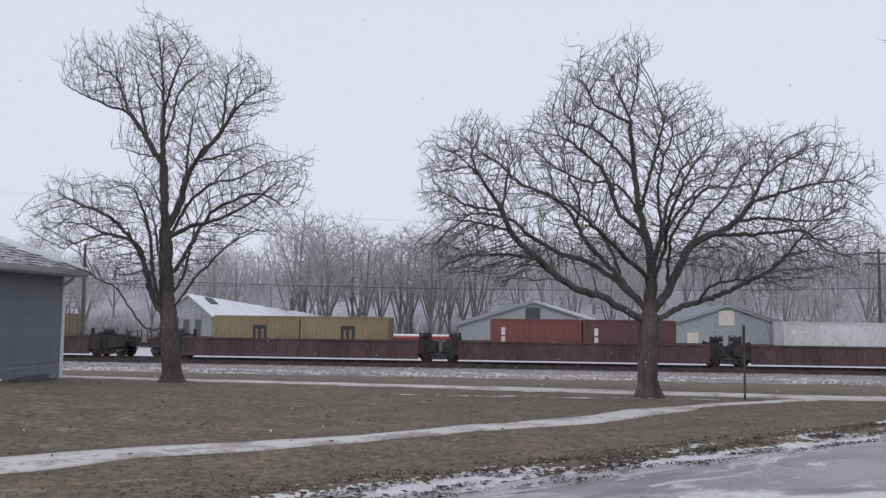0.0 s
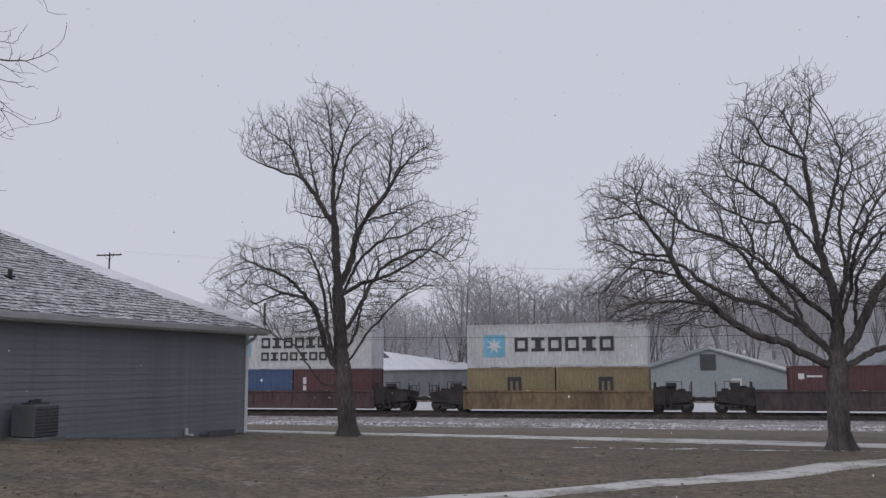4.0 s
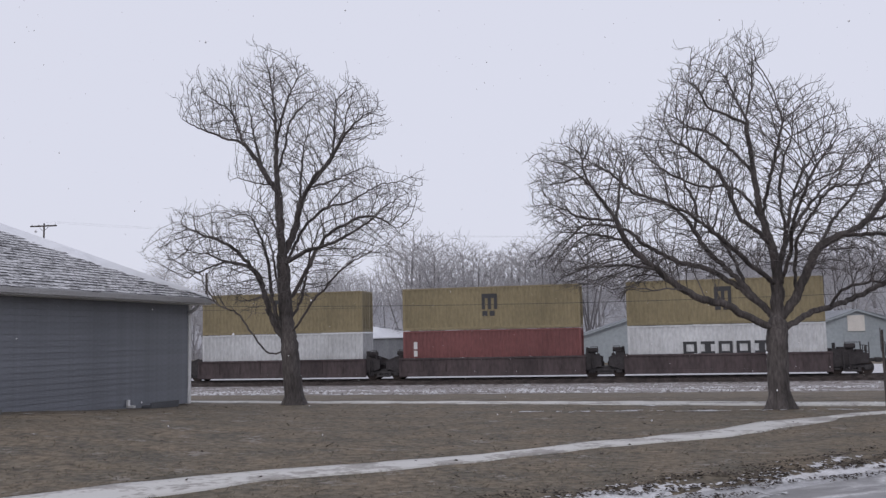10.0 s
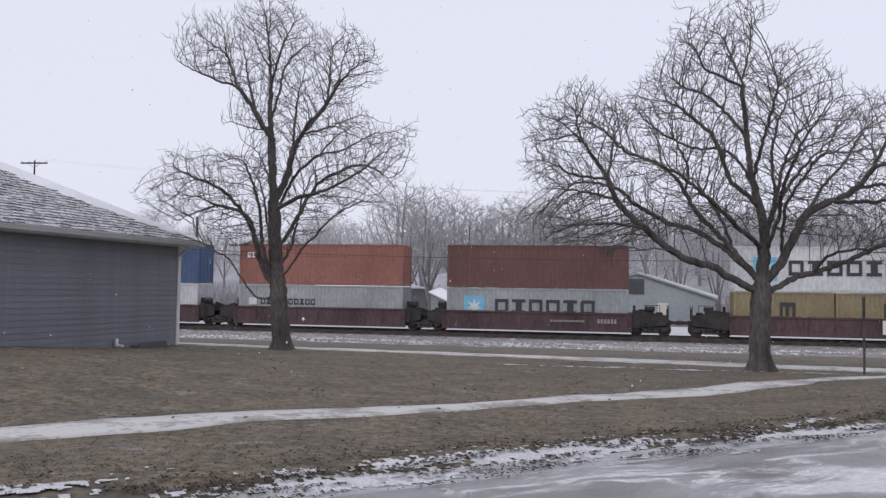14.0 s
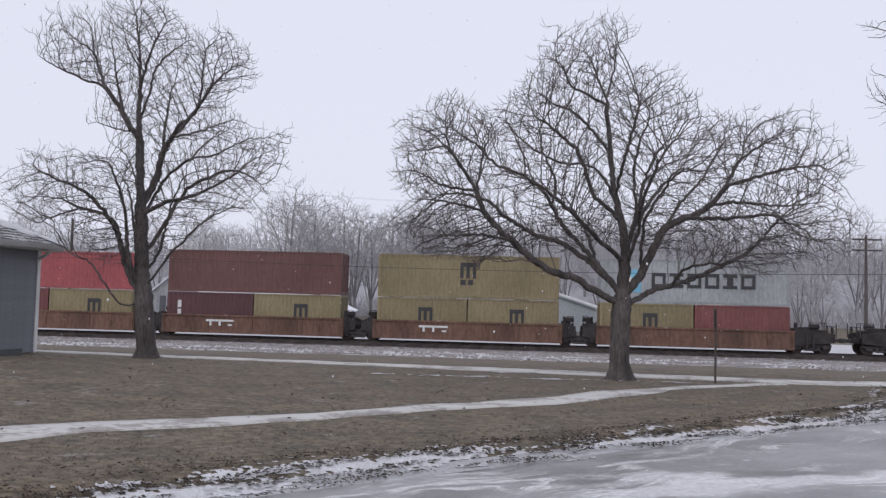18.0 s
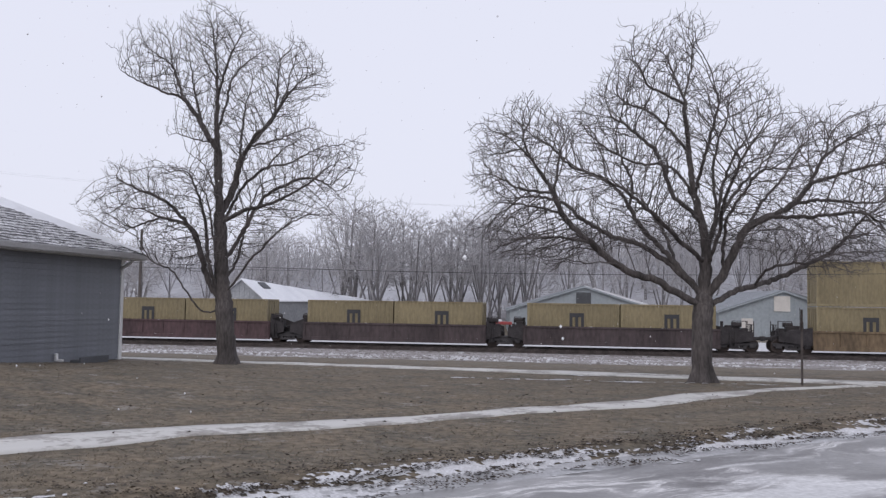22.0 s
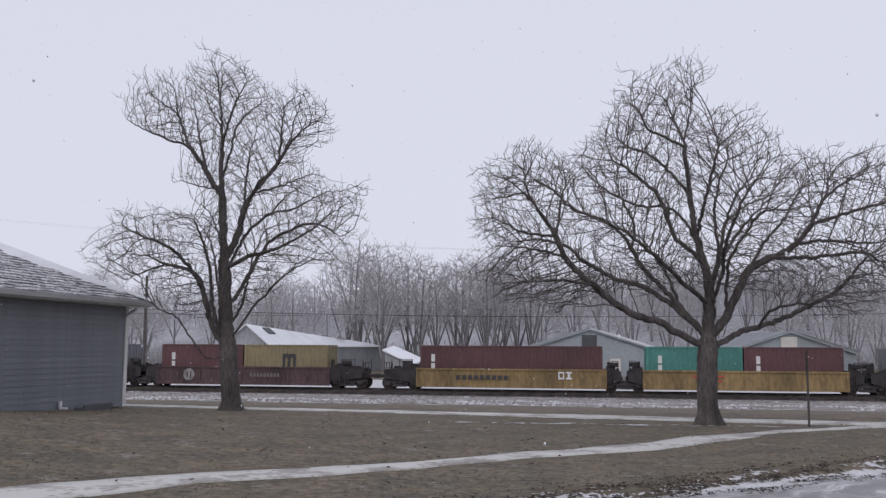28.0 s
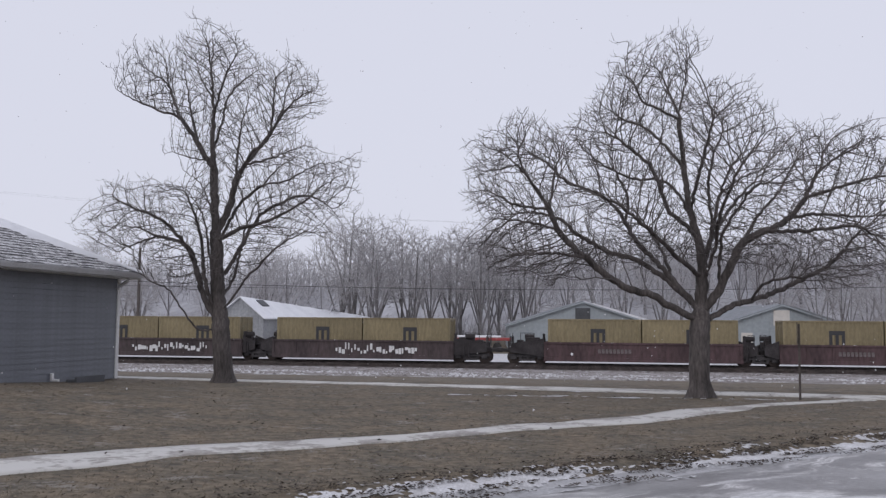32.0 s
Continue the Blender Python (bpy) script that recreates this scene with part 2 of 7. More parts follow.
# pale grey of the backdrop rise: mist and distance put into the base colour
M_RISE = mat("haze_painted_wood", (0.40, 0.40, 0.425), 1.0, var=0.12, scale=0.05, fine=0.9, bump=0.0, stretch=(1, 0.15, 0.15))
M_SNOW = mat("old_snow", (0.60, 0.60, 0.62), 0.7, var=0.14, scale=4, fine=36, bump=0.4, col2=(0.46, 0.455, 0.46))
M_LEAF = mat("wet_brown_leaf", (0.085, 0.064, 0.048), 0.7, var=0.3, scale=3, fine=20, bump=0.1)
M_GRASS = mat("dormant_grass", (0.25, 0.208, 0.158), 0.9, var=0.3, scale=1.3, fine=12, bump=0.0, col2=(0.125, 0.108, 0.075))

# ---- mesh helpers ----


def bm_box(bm, x0, x1, y0, y1, z0, z1, bevel=0.0):
    r = bmesh.ops.create_cube(bm, size=1.0, matrix=Matrix.Translation(((x0 + x1) / 2, (y0 + y1) / 2, (z0 + z1) / 2)) @ Matrix.Diagonal((x1 - x0, y1 - y0, z1 - z0, 1)))
    if bevel:
        es = list({e for v in r["verts"] for e in v.link_edges})
        bmesh.ops.bevel(bm, geom=es, offset=bevel, segments=1, affect="EDGES")
    return bm


def box(x0, x1, y0, y1, z0, z1, bevel=0.0):
    return bm_box(bmesh.new(), x0, x1, y0, y1, z0, z1, bevel)


def bm_cyl(bm, r, h, m=None, seg=14, r2=None):
    bmesh.ops.create_cone(bm, cap_ends=True, segments=seg, radius1=r, radius2=r if r2 is None else r2, depth=h, matrix=m or Matrix())
    return bm


def bm_faces(verts, faces):
    bm = bmesh.new()
    vs = [bm.verts.new(v) for v in verts]
    for f in faces:
        bm.faces.new([vs[i] for i in f])
    bmesh.ops.recalc_face_normals(bm, faces=bm.faces)
    return bm


def strip(pts, r, seg=6):
    """A thin round trim along a line of points."""
    bm = bmesh.new()
    rings = []
    pts = [Vector(p) for p in pts]
    for i, p in enumerate(pts):
        t = (pts[min(i + 1, len(pts) - 1)] - pts[max(0, i - 1)]).normalized()
        u = t.cross(Vector((0.2, 0.3, 0.93))).normalized()
        w = t.cross(u)
        rings.append([bm.verts.new(p + (u * math.cos(6.2832 * k / seg) + w * math.sin(6.2832 * k / seg)) * r) for k in range(seg)])
    for a, b in zip(rings, rings[1:]):
        for k in range(seg):
            bm.faces.new((a[k], a[(k + 1) % seg], b[(k + 1) % seg], b[k]))
    bm.faces.new(rings[0])
    bm.faces.new(list(reversed(rings[-1])))
    bmesh.ops.recalc_face_normals(bm, faces=bm.faces)
    return bm


def mesh_of(name, bm, material, smooth=False):
    me = bpy.data.meshes.new(name)
    bm.to_mesh(me)
    bm.free()
    me.materials.append(material)
    if smooth:
        me.polygons.foreach_set("use_smooth", [True] * len(me.polygons))
    return me


def part(name, bm, material, parent=None, label="", m=None, smooth=False):
    """One mesh object, under a thing or a part. bm: a bmesh, or mesh data to share."""
    me = bm if isinstance(bm, bpy.types.Mesh) else mesh_of(name, bm, material, smooth)
    ob = new(name, me)
    if parent is not None:
        ob.parent = parent
    if m is not None:
        ob.matrix_basis = m
    if label:
        ob["label"] = label
    return ob


def thing(name, label, category, m=None, group="", kind=""):
    ob = new(name)
    ob.empty_display_size = 0.2
    if m is not None:
        ob.matrix_basis = m
    return tagged(ob, label, category, group, kind)


def pydata(name, verts, faces, material, smooth=False):
    me = bpy.data.meshes.new(name)
    me.from_pydata([tuple(v) for v in verts], [], [tuple(f) for f in faces])
    me.materials.append(material)
    me.polygons.foreach_set("use_smooth", [smooth] * len(me.polygons))
    me.update()
    return me


# ---- the lie of the land ----
ROAD_EDGE = [(-30, -18.0), (-12, 0.2), (-6, 5.2), (-1.4, 8.9), (1.6, 11.2), (3.7, 12.9), (7.2, 15.3), (8.9, 16.8), (10.1, 18.6), (11.6, 21.2), (16, 29.0), (23, 41.0), (33, 57.5)]
ROAD_W = [11.0, 10.0, 9.5, 9.5, 9.5, 9.6, 10.5, 11.0, 10.5, 9.0, 7.5, 7.0, 6.5]


def road_offset(x, y):
    """How far (x, y) lies inside the road; negative on the lawn's side."""
    best, val = 1e9, -99.0
    for (ax, ay), (bx, by), w in zip(ROAD_EDGE, ROAD_EDGE[1:], ROAD_W):
        dx, dy = bx - ax, by - ay
        k = max(0.0, min(1.0, ((x - ax) * dx + (y - ay) * dy) / (dx * dx + dy * dy)))
        d = math.hypot(x - ax - k * dx, y - ay - k * dy)
        if d < best:
            best = d
            side = (x - ax) * dy - (y - ay) * dx
            val = min(d, w - d) if side > 0 else -d
    return val


def fall(q):
    return float(np.interp(q, (-500, 24, 27, 34, 42, 50, 57, 4000), (0, 0, -0.06, -0.45, -0.9, -1.12, -1.28, -1.28)))


def terrain(x, y):
    z = fall(y + 0.1 * x)
    z += 0.55 * math.exp(-((x + 13.0) ** 2 + (y - 14.5) ** 2) / 45.0)
    if -40 < x < 60 and -30 < y < 62:
        o = road_offset(x, y)
        z -= 0.15 * max(0.0, min(1.0, (o + 0.3) / 0.75))
        if o < 0.2:
            z += 0.012 * noise.noise((x * 0.8, y * 0.8, 0))
    return z

# ---- ground, road, walks, track ----


def axis(lo, hi, step, far):
    a = list(np.arange(lo, hi + 1e-6, step))
    k, d = hi, step
    while k < far:
        d *= 1.5
        k += d
        a.append(k)
    k, d = lo, step
    while k > -far:
        d *= 1.5
        k -= d
        a.insert(0, k)
    return a


gx, gy = axis(-24, 30, 0.5, 2500), axis(-6, 60, 0.5, 2500)
gv = [(x, y, terrain(x, y)) for y in gy for x in gx]
nx = len(gx)
gf = [(j * nx + i, j * nx + i + 1, (j + 1) * nx + i + 1, (j + 1) * nx + i) for j in range(len(gy) - 1) for i in range(nx - 1)]
ground = new("ground", pydata("ground", gv, gf, M_LAWN, True))
tagged(ground, "dormant brown lawn with thin patches of snow", "ground", kind="structure")


def resample(pts, step):
    out = []
    for a, b in zip(pts, pts[1:]):
        n = max(1, int(math.hypot(b[0] - a[0], b[1] - a[1]) / step))
        out += [tuple(a[k] + (b[k] - a[k]) * i / n for k in range(len(a))) for i in range(n)]
    return out + [tuple(pts[-1])]


def smooth_line(pts, rounds=2):
    for _ in range(rounds):
        q = [pts[0]]
        for a, b in zip(pts, pts[1:]):
            q += [tuple(0.75 * u + 0.25 * v for u, v in zip(a, b)), tuple(0.25 * u + 0.75 * v for u, v in zip(a, b))]
        pts = q + [pts[-1]]
    return pts


def ribbon(name, pts, width, lift, material, rough=0.04, across=4, step=0.4):
    """A paved strip that follows the land, with uneven edges and a short skirt."""
    line = resample(smooth_line(pts), step)
    vs, fs = [], []
    m = across + 3
    for i, p in enumerate(line):
        a, b = line[max(0, i - 1)], line[min(len(line) - 1, i + 1)]
        dx, dy = b[0] - a[0], b[1] - a[1]
        d = math.hypot(dx, dy)
        nx_, ny_ = -dy / d, dx / d
        for j in range(m):
            k = min(max(j - 1, 0), across) / across - 0.5
            w = (p[2] if len(p) > 2 else width) * k + (rough * noise.noise((p[0] * 1.3, p[1] * 1.3, 5.0 * k)) if abs(k) == 0.5 else 0)
            x, y = p[0] + nx_ * w, p[1] + ny_ * w
            z = terrain(x, y) + lift if 0 < j < m - 1 else terrain(x, y) - 0.12
            vs.append((x, y, z))
        if i:
            o = (i - 1) * m
            fs += [(o + j, o + j + 1, o + m + j + 1, o + m + j) for j in range(m - 1)]
    return new(name, pydata(name, vs, fs, material, True))


WALK_LINE = [(-24, -8, 0.75), (-12, 3.4, 0.75), (-5.8, 9.26, 0.75), (-4.98, 10.1, 0.92), (-4.5, 10.6, 0.9), (-3.72, 11.4, 0.68), (-2.76, 12.06, 0.68), (-1.36, 13.19, 0.58), (-0.57, 13.97, 0.56), (0.3, 14.7, 0.56), (1.25, 15.48, 0.60),
             (2.28, 16.24, 0.84), (2.85, 16.72, 0.76), (3.47, 17.4, 0.70), (4.19, 18.28, 0.88), (4.9, 18.9, 0.75), (5.4, 19.45, 0.34), (6.37, 20.15, 0.26), (7.4, 20.7, 0.30), (8.6, 21.4, 0.5)]
near_walk = ribbon("pavement_near", WALK_LINE, 0.7, 0.02, M_WALK, 0.12, step=0.2)
tagged(near_walk, "narrow concrete footpath dusted with snow across the lawn", "footpath", kind="structure")
far_walk = ribbon("pavement_far", [(-26, 31), (-10.85, 26.3), (-7.4, 25.6), (-4.06, 25.0), (-0.9, 24.45), (0.6, 24.05), (3.4, 23.45), (6.0, 22.8), (8.3, 22.3), (10.0, 21.95), (12.7, 22.4)], 1.2, 0.016, M_WALK, 0.15)
tagged(far_walk, "snow-covered footpath along the far lawn edge", "footpath", kind="structure")

# road: a sheet inside the lawn's edge line
line = resample(smooth_line([(*p, w) for p, w in zip(ROAD_EDGE, ROAD_W)]), 0.5)
vs, fs = [], []
ACROSS = 20
for i, p in enumerate(line):
    a, b = line[max(0, i - 1)], line[min(len(line) - 1, i + 1)]
    dx, dy = b[0] - a[0], b[1] - a[1]
    d = math.hypot(dx, dy)
    for j in range(ACROSS + 1):
        k = j / ACROSS
        w = p[2] * k + (0.10 * noise.noise((p[0] * 0.9, p[1] * 0.9, 3)) if j in (0, ACROSS) else 0)
        x, y = p[0] + dy / d * w, p[1] - dx / d * w
        crown = 0.05 * (1 - (2 * k - 1) ** 2)
        vs.append((x, y, fall(y + 0.1 * x) - 0.10 + crown * 0.6 - (0.05 if j in (0, ACROSS) else 0)))
    if i:
        o, m = (i - 1) * (ACROSS + 1), ACROSS + 1
        fs += [(o + j, o + m + j, o + m + j + 1, o + j + 1) for j in range(ACROSS)]
road = tagged(new("road", pydata("road", vs, fs, M_ROAD, True)), "icy wet asphalt street with blown snow streaks", "road", kind="structure")

# ---- railway ----
RAIL_Z, TRACK_Y, TRACK_K = -1.05, 62.55, 0.10
TRACK = Matrix.Translation((0, TRACK_Y, RAIL_Z)) @ Matrix.Rotation(-math.atan(TRACK_K), 4, "Z")
bed_rows = [(-21.5, None), (-20, None), (-17, None), (-14, None), (-11, None), (-8.6, None), (-7.0, -0.19), (-5.4, -0.17), (-4.4, -0.17), (-2.6, -0.17), (-1.0, -0.17), (0, -0.17), (2.4, -0.17), (4.2, -0.30), (6, -0.6)]
vs, fs = [], []
xs = np.arange(-180, 181, 1.5)
for i, x in enumerate(xs):
    for j, (d, z) in enumerate(bed_rows):
        dd = d + (0.9 * noise.noise((x * 0.12, 7, 1)) + 0.5 * noise.noise((x * 0.5, 3, 1)) if j == 0 else 0)
        p = TRACK @ Vector((x, dd, 0))
        zz = RAIL_Z + z if z is not None else terrain(p.x, p.y) + (0.05 if j > 1 else -0.02)
        vs.append((p.x, p.y, zz + 0.03 * noise.noise((x * 0.7, d, 0))))
    if i:
        m = len(bed_rows)
        o = (i - 1) * m
        fs += [(o + j, o + m + j, o + m + j + 1, o + j + 1) for j in range(m - 1)]
bed = tagged(new("ballast_bed", pydata("ballast_bed", vs, fs, M_BALLAST, True)), "grey-brown stone ballast bed streaked with snow", "track bed", kind="structure")


def rail_mesh():
    prof = [(-0.07, -0.17), (0.07, -0.17), (0.07, -0.15), (0.012, -0.13), (0.012, -0.045), (0.037, -0.035), (0.037, 0), (-0.037, 0), (-0.037, -0.035), (-0.012, -0.045), (-0.012, -0.13), (-0.07, -0.15)]
    n = len(prof)
    v = [(x, y, z) for x in (-180, 180) for y, z in prof]
    return pydata("rail", v, [(i, (i + 1) % n, n + (i + 1) % n, n + i) for i in range(n)], M_RAIL)


rail_data = rail_mesh()
tie_data = mesh_of("tie", box(-0.11, 0.11, -1.3, 1.3, -0.20, -0.145, 0.01), M_TIE)
for k, off in enumerate((0.0, -4.4)):
    tr = thing("railway_track", "steel rails on timber ties in snowy ballast" if k == 0 else "empty nearer track of rusty rails on ties", "railway track", TRACK @ Matrix.Translation((0, off, 0)), "railway tracks", "structure")
    for y in (-0.755, 0.755):
        part("rail", rail_data, None, tr, m=Matrix.Translation((0, y, 0)))
    for i in range(140):
        part("tie", tie_data, None, tr, m=Matrix.Translation(((i - 70) * 0.56, 0.03 * math.sin(i * 2.3), 0)))

# ---- bare trees ----


def curve_through(pts, step):
    """A smooth line of places through the given ones."""
    fine = []
    for i in range(len(pts) - 1):
        p0, p1, p2, p3 = pts[max(0, i - 1)], pts[i], pts[i + 1], pts[min(len(pts) - 1, i + 2)]
        k = max(2, int((p2 - p1).length / step))
        for j in range(1, k + 1):
            t = j / k
            fine.append(0.5 * ((2 * p1) + (p2 - p0) * t + (2 * p0 - 5 * p1 + 4 * p2 - p3) * t * t + (3 * p1 - p0 - 3 * p2 + p3) * t ** 3))
    return fine


def grow(seed, limbs, buds, reach, kill, step, up, wobble, twigs, twig_len):
    """Grow a skeleton: limbs are drawn lines; each then branches towards the buds near it, which are free places in the crown, until none is left;
    last come short twigs on the thin ends. Returns places, parents and the limb that each node belongs to."""
    r, rn = random.Random(seed), np.random.RandomState(seed)
    pos, par, limb = [], [], []
    heart = np.array(limbs[0][min(4, len(limbs[0]) - 2)], dtype=np.float32)
    for g, pts in enumerate(limbs):
        pts = [Vector(p) for p in pts]
        if g:
            pts[-1] = pts[-2].lerp(pts[-1], 0.45)
        if g == 0:
            pos.append(tuple(pts[0])), par.append(-1), limb.append(0)
            last = 0
        else:
            last = int(np.argmin(((np.array(pos) - np.array(pts[0])) ** 2).sum(1)))
        pts[0] = Vector(pos[last])
        for i, p in enumerate(curve_through(pts, step)):
            w = wobble * 0.10 * (0.25 if g == 0 and i < 14 else 1.0) if i > 1 else 0.0
            pos.append(tuple(p + Vector((r.uniform(-1, 1), r.uniform(-1, 1), r.uniform(-1, 1))) * w))
            par.append(last), limb.append(g)
            last = len(pos) - 1
    P = np.array(pos, dtype=np.float32)
    D = np.array([P[i] - P[par[i]] if par[i] >= 0 else (0, 0, 1) for i in range(len(P))], dtype=np.float32)
    D /= np.linalg.norm(D, axis=1)[:, None] + 1e-6
    A = np.array(buds, dtype=np.float32)
    near = np.full(len(A), 1e9, dtype=np.float32)
    who = np.zeros(len(A), dtype=np.int64)
    kids = {}
    fresh = np.arange(len(P))
    for _ in range(120):
        for c in range(0, len(fresh), 400):
            idx = fresh[c:c + 400]
            d2 = (A * A).sum(1)[:, None] - 2 * A @ P[idx].T + (P[idx] ** 2).sum(1)[None, :]
            k = d2.argmin(1)
            m = d2[np.arange(len(A)), k]
            better = m < near
            near[better], who[better] = m[better], idx[k[better]]
        keep = near > kill * kill
        A, near, who = A[keep], near[keep], who[keep]
        on = near < reach * reach
        if not on.any():
            break
        v = A[on] - P[who[on]]
        v /= np.linalg.norm(v, axis=1)[:, None] + 1e-6
        pull = np.zeros_like(P)
        np.add.at(pull, who[on], v)
        tips = np.unique(who[on])
        d = pull[tips]
        d /= np.linalg.norm(d, axis=1)[:, None] + 1e-6
        out = P[tips] - heart
        out /= np.linalg.norm(out, axis=1)[:, None] + 1e-6
        lean = dict(zip(tips, out))
        d = d + 0.75 * D[tips] + 0.60 * out + rn.normal(0, wobble, d.shape) + np.array((0, 0, up))
        d /= np.linalg.norm(d, axis=1)[:, None] + 1e-6
        add, ad, ap = [], [], []
        for i, dd in zip(tips, d):
            q = kids.setdefault(int(i), [])
            if len(q) < 3 and float(dd @ lean[i]) > 0.05 and float(dd @ D[i]) > 0.25 and all(float(dd @ e) < 0.80 for e in q):
                q.append(dd)
                add.append(P[i] + dd * step), ad.append(dd), ap.append(int(i))
        if not add:
            break
        fresh = np.arange(len(P), len(P) + len(add))
        P, D = np.vstack([P, np.array(add, dtype=np.float32)]), np.vstack([D, np.array(ad, dtype=np.float32)])
        par += ap
        limb += [limb[i] for i in ap]
    count = np.ones(len(P))
    for i in range(len(P) - 1, 0, -1):
        count[par[i]] += count[i]
    ex, ep, el = [], [], []
    n0 = len(P)
    for i in range(1, n0):
        end = count[i] == 1
        if count[i] > 9 or (not end and r.random() > twigs):
            continue
        t = Vector(D[i])
        side = Vector((r.uniform(-1, 1), r.uniform(-1, 1), r.uniform(-1, 1))).cross(t).normalized()
        out = (Vector(P[i]) - Vector(heart.tolist())).normalized()
        d = t * r.uniform(0.5, 1.0) + side * (0.35 if end else 0.9) + out * 0.35 + Vector((0, 0, 2.5 * up))
        p, last = Vector(P[i]), i
        for _ in range(r.randint(2, 4) if end else r.randint(1, 3)):
            d = (d.normalized() + Vector((r.uniform(-1, 1), r.uniform(-1, 1), r.uniform(-0.6, 1))) * 0.45).normalized()
            p = p + d * twig_len * r.uniform(0.7, 1.2)
            ex.append(tuple(p)), ep.append(last), el.append(limb[i])
            last = n0 + len(ex) - 1
    P = np.vstack([P, np.array(ex, dtype=np.float32)]) if ex else P
    return P.astype(float), par + ep, limb + el


def radii(P, par, tip, base, slim=0.33):
    """Each branch as thick as the ends that it carries ask for."""
    n = len(P)
    kids = [[] for _ in range(n)]
    for i, p in enumerate(par):
        if p >= 0:
            kids[p].append(i)
    leaves = np.zeros(n)
    for i in range(n - 1, -1, -1):
        if not kids[i]:
            leaves[i] = 1
        if par[i] >= 0:
            leaves[par[i]] += leaves[i]
    big = math.log(max(3, leaves[0]))
    bend = (math.log(base / tip) - slim * big) / big ** 2
    ln = np.log(np.maximum(leaves, 1))
    return tip * np.exp(slim * ln + bend * ln * ln), kids


def tubes(P, par, kids, R, pick):
    """Tapered tubes along the chains of the picked nodes."""
    vs, fs = [], []
    for i in range(len(P)):
        p = par[i]
        if p < 0 or not pick(i):
            continue
        big = max(kids[p], key=lambda c: R[c])
        if big == i and par[p] >= 0 and pick(p):
            continue
        chain = [p, i]
        while True:
            ks = [k for k in kids[chain[-1]] if pick(k)]
            if not ks:
                break
            b = max(kids[chain[-1]], key=lambda c: R[c])
            if b not in ks:
                break
            chain.append(b)
        r0 = R[i]
        sides = 3 if r0 < 0.012 else 5 if r0 < 0.05 else 8 if r0 < 0.12 else 12
        o = len(vs)
        ref = Vector((0.31, 0.87, 0.38))
        for k, c in enumerate(chain):
            a, b = chain[max(0, k - 1)], chain[min(len(chain) - 1, k + 1)]
            t = Vector(P[b] - P[a]).normalized()
            u = t.cross(ref).normalized()
            w = t.cross(u)
            r = R[i] * 1.05 if k == 0 else R[c]
            if k == len(chain) - 1 and not kids[c]:
                r *= 0.5
            for s in range(sides):
                ang = 2 * math.pi * s / sides
                vs.append(Vector(P[c]) + (u * math.cos(ang) + w * math.sin(ang)) * r)
        for k in range(len(chain) - 1):
            q = o + k * sides
            fs += [(q + s, q + (s + 1) % sides, q + sides + (s + 1) % sides, q + sides + s) for s in range(sides)]
    return vs, fs


def flare(seed, r, h, cx=0.0, cy=0.0):
    """Root flare: a short skirt with buttresses."""
    vs, fs, n = [], [], 20
    for k in range(6):
        t = k / 5
        for s in range(n):
            a = 2 * math.pi * s / n
            rr = r * (0.88 + 1.25 * (1 - t) ** 2.6 * (0.6 + 0.4 * math.sin(a * 5 + seed)))
            vs.append((cx + rr * math.cos(a), cy + rr * math.sin(a), -0.12 + (h + 0.12) * t))
    for k in range(5):
        fs += [(k * n + s, k * n + (s + 1) % n, (k + 1) * n + (s + 1) % n, (k + 1) * n + s) for s in range(n)]
    return vs, fs


def tree(name, label, seed, base, limbs, buds, reach, kill, step, up, wobble, twigs, twig_len, tip, trunk_r, mat_a, mat_b, split=True):
    P, par, limb = grow(seed, limbs, buds, reach, kill, step, up, wobble, twigs, twig_len)
    R, kids = radii(P, par, tip, trunk_r)
    root = thing(name, label, "tree", Matrix.Translation(base), "")
    if split:
        vs, fs = tubes(P, par, kids, R, lambda i: limb[i] == 0 and R[i] > 0.035)
        fv, ff = flare(seed, trunk_r, 0.8, P[0][0], P[0][1])
        o = len(vs)
        part("trunk", pydata("trunk", vs + fv, fs + [tuple(o + k for k in f) for f in ff], mat_a, True), None, root)
        for g in range(1, len(limbs)):
            vs, fs = tubes(P, par, kids, R, lambda i: limb[i] == g and R[i] > 0.022)
            if vs:
                part("limb", pydata("limb", vs, fs, mat_a, True), None, root)
        vs, fs = tubes(P, par, kids, R, lambda i: (limb[i] == 0 and R[i] <= 0.035) or (limb[i] > 0 and R[i] <= 0.022))
        tagged(part("crown", pydata("crown", vs, fs, mat_b), None, root), kind="stuff")
    else:
        vs, fs = tubes(P, par, kids, R, lambda i: R[i] > trunk_r * 0.35)
        part("trunk", pydata("trunk", vs, fs, mat_a, True), None, root)
        vs, fs = tubes(P, par, kids, R, lambda i: R[i] <= trunk_r * 0.35)
        part("crown", pydata("crown", vs, fs, mat_b), None, root)
    return root


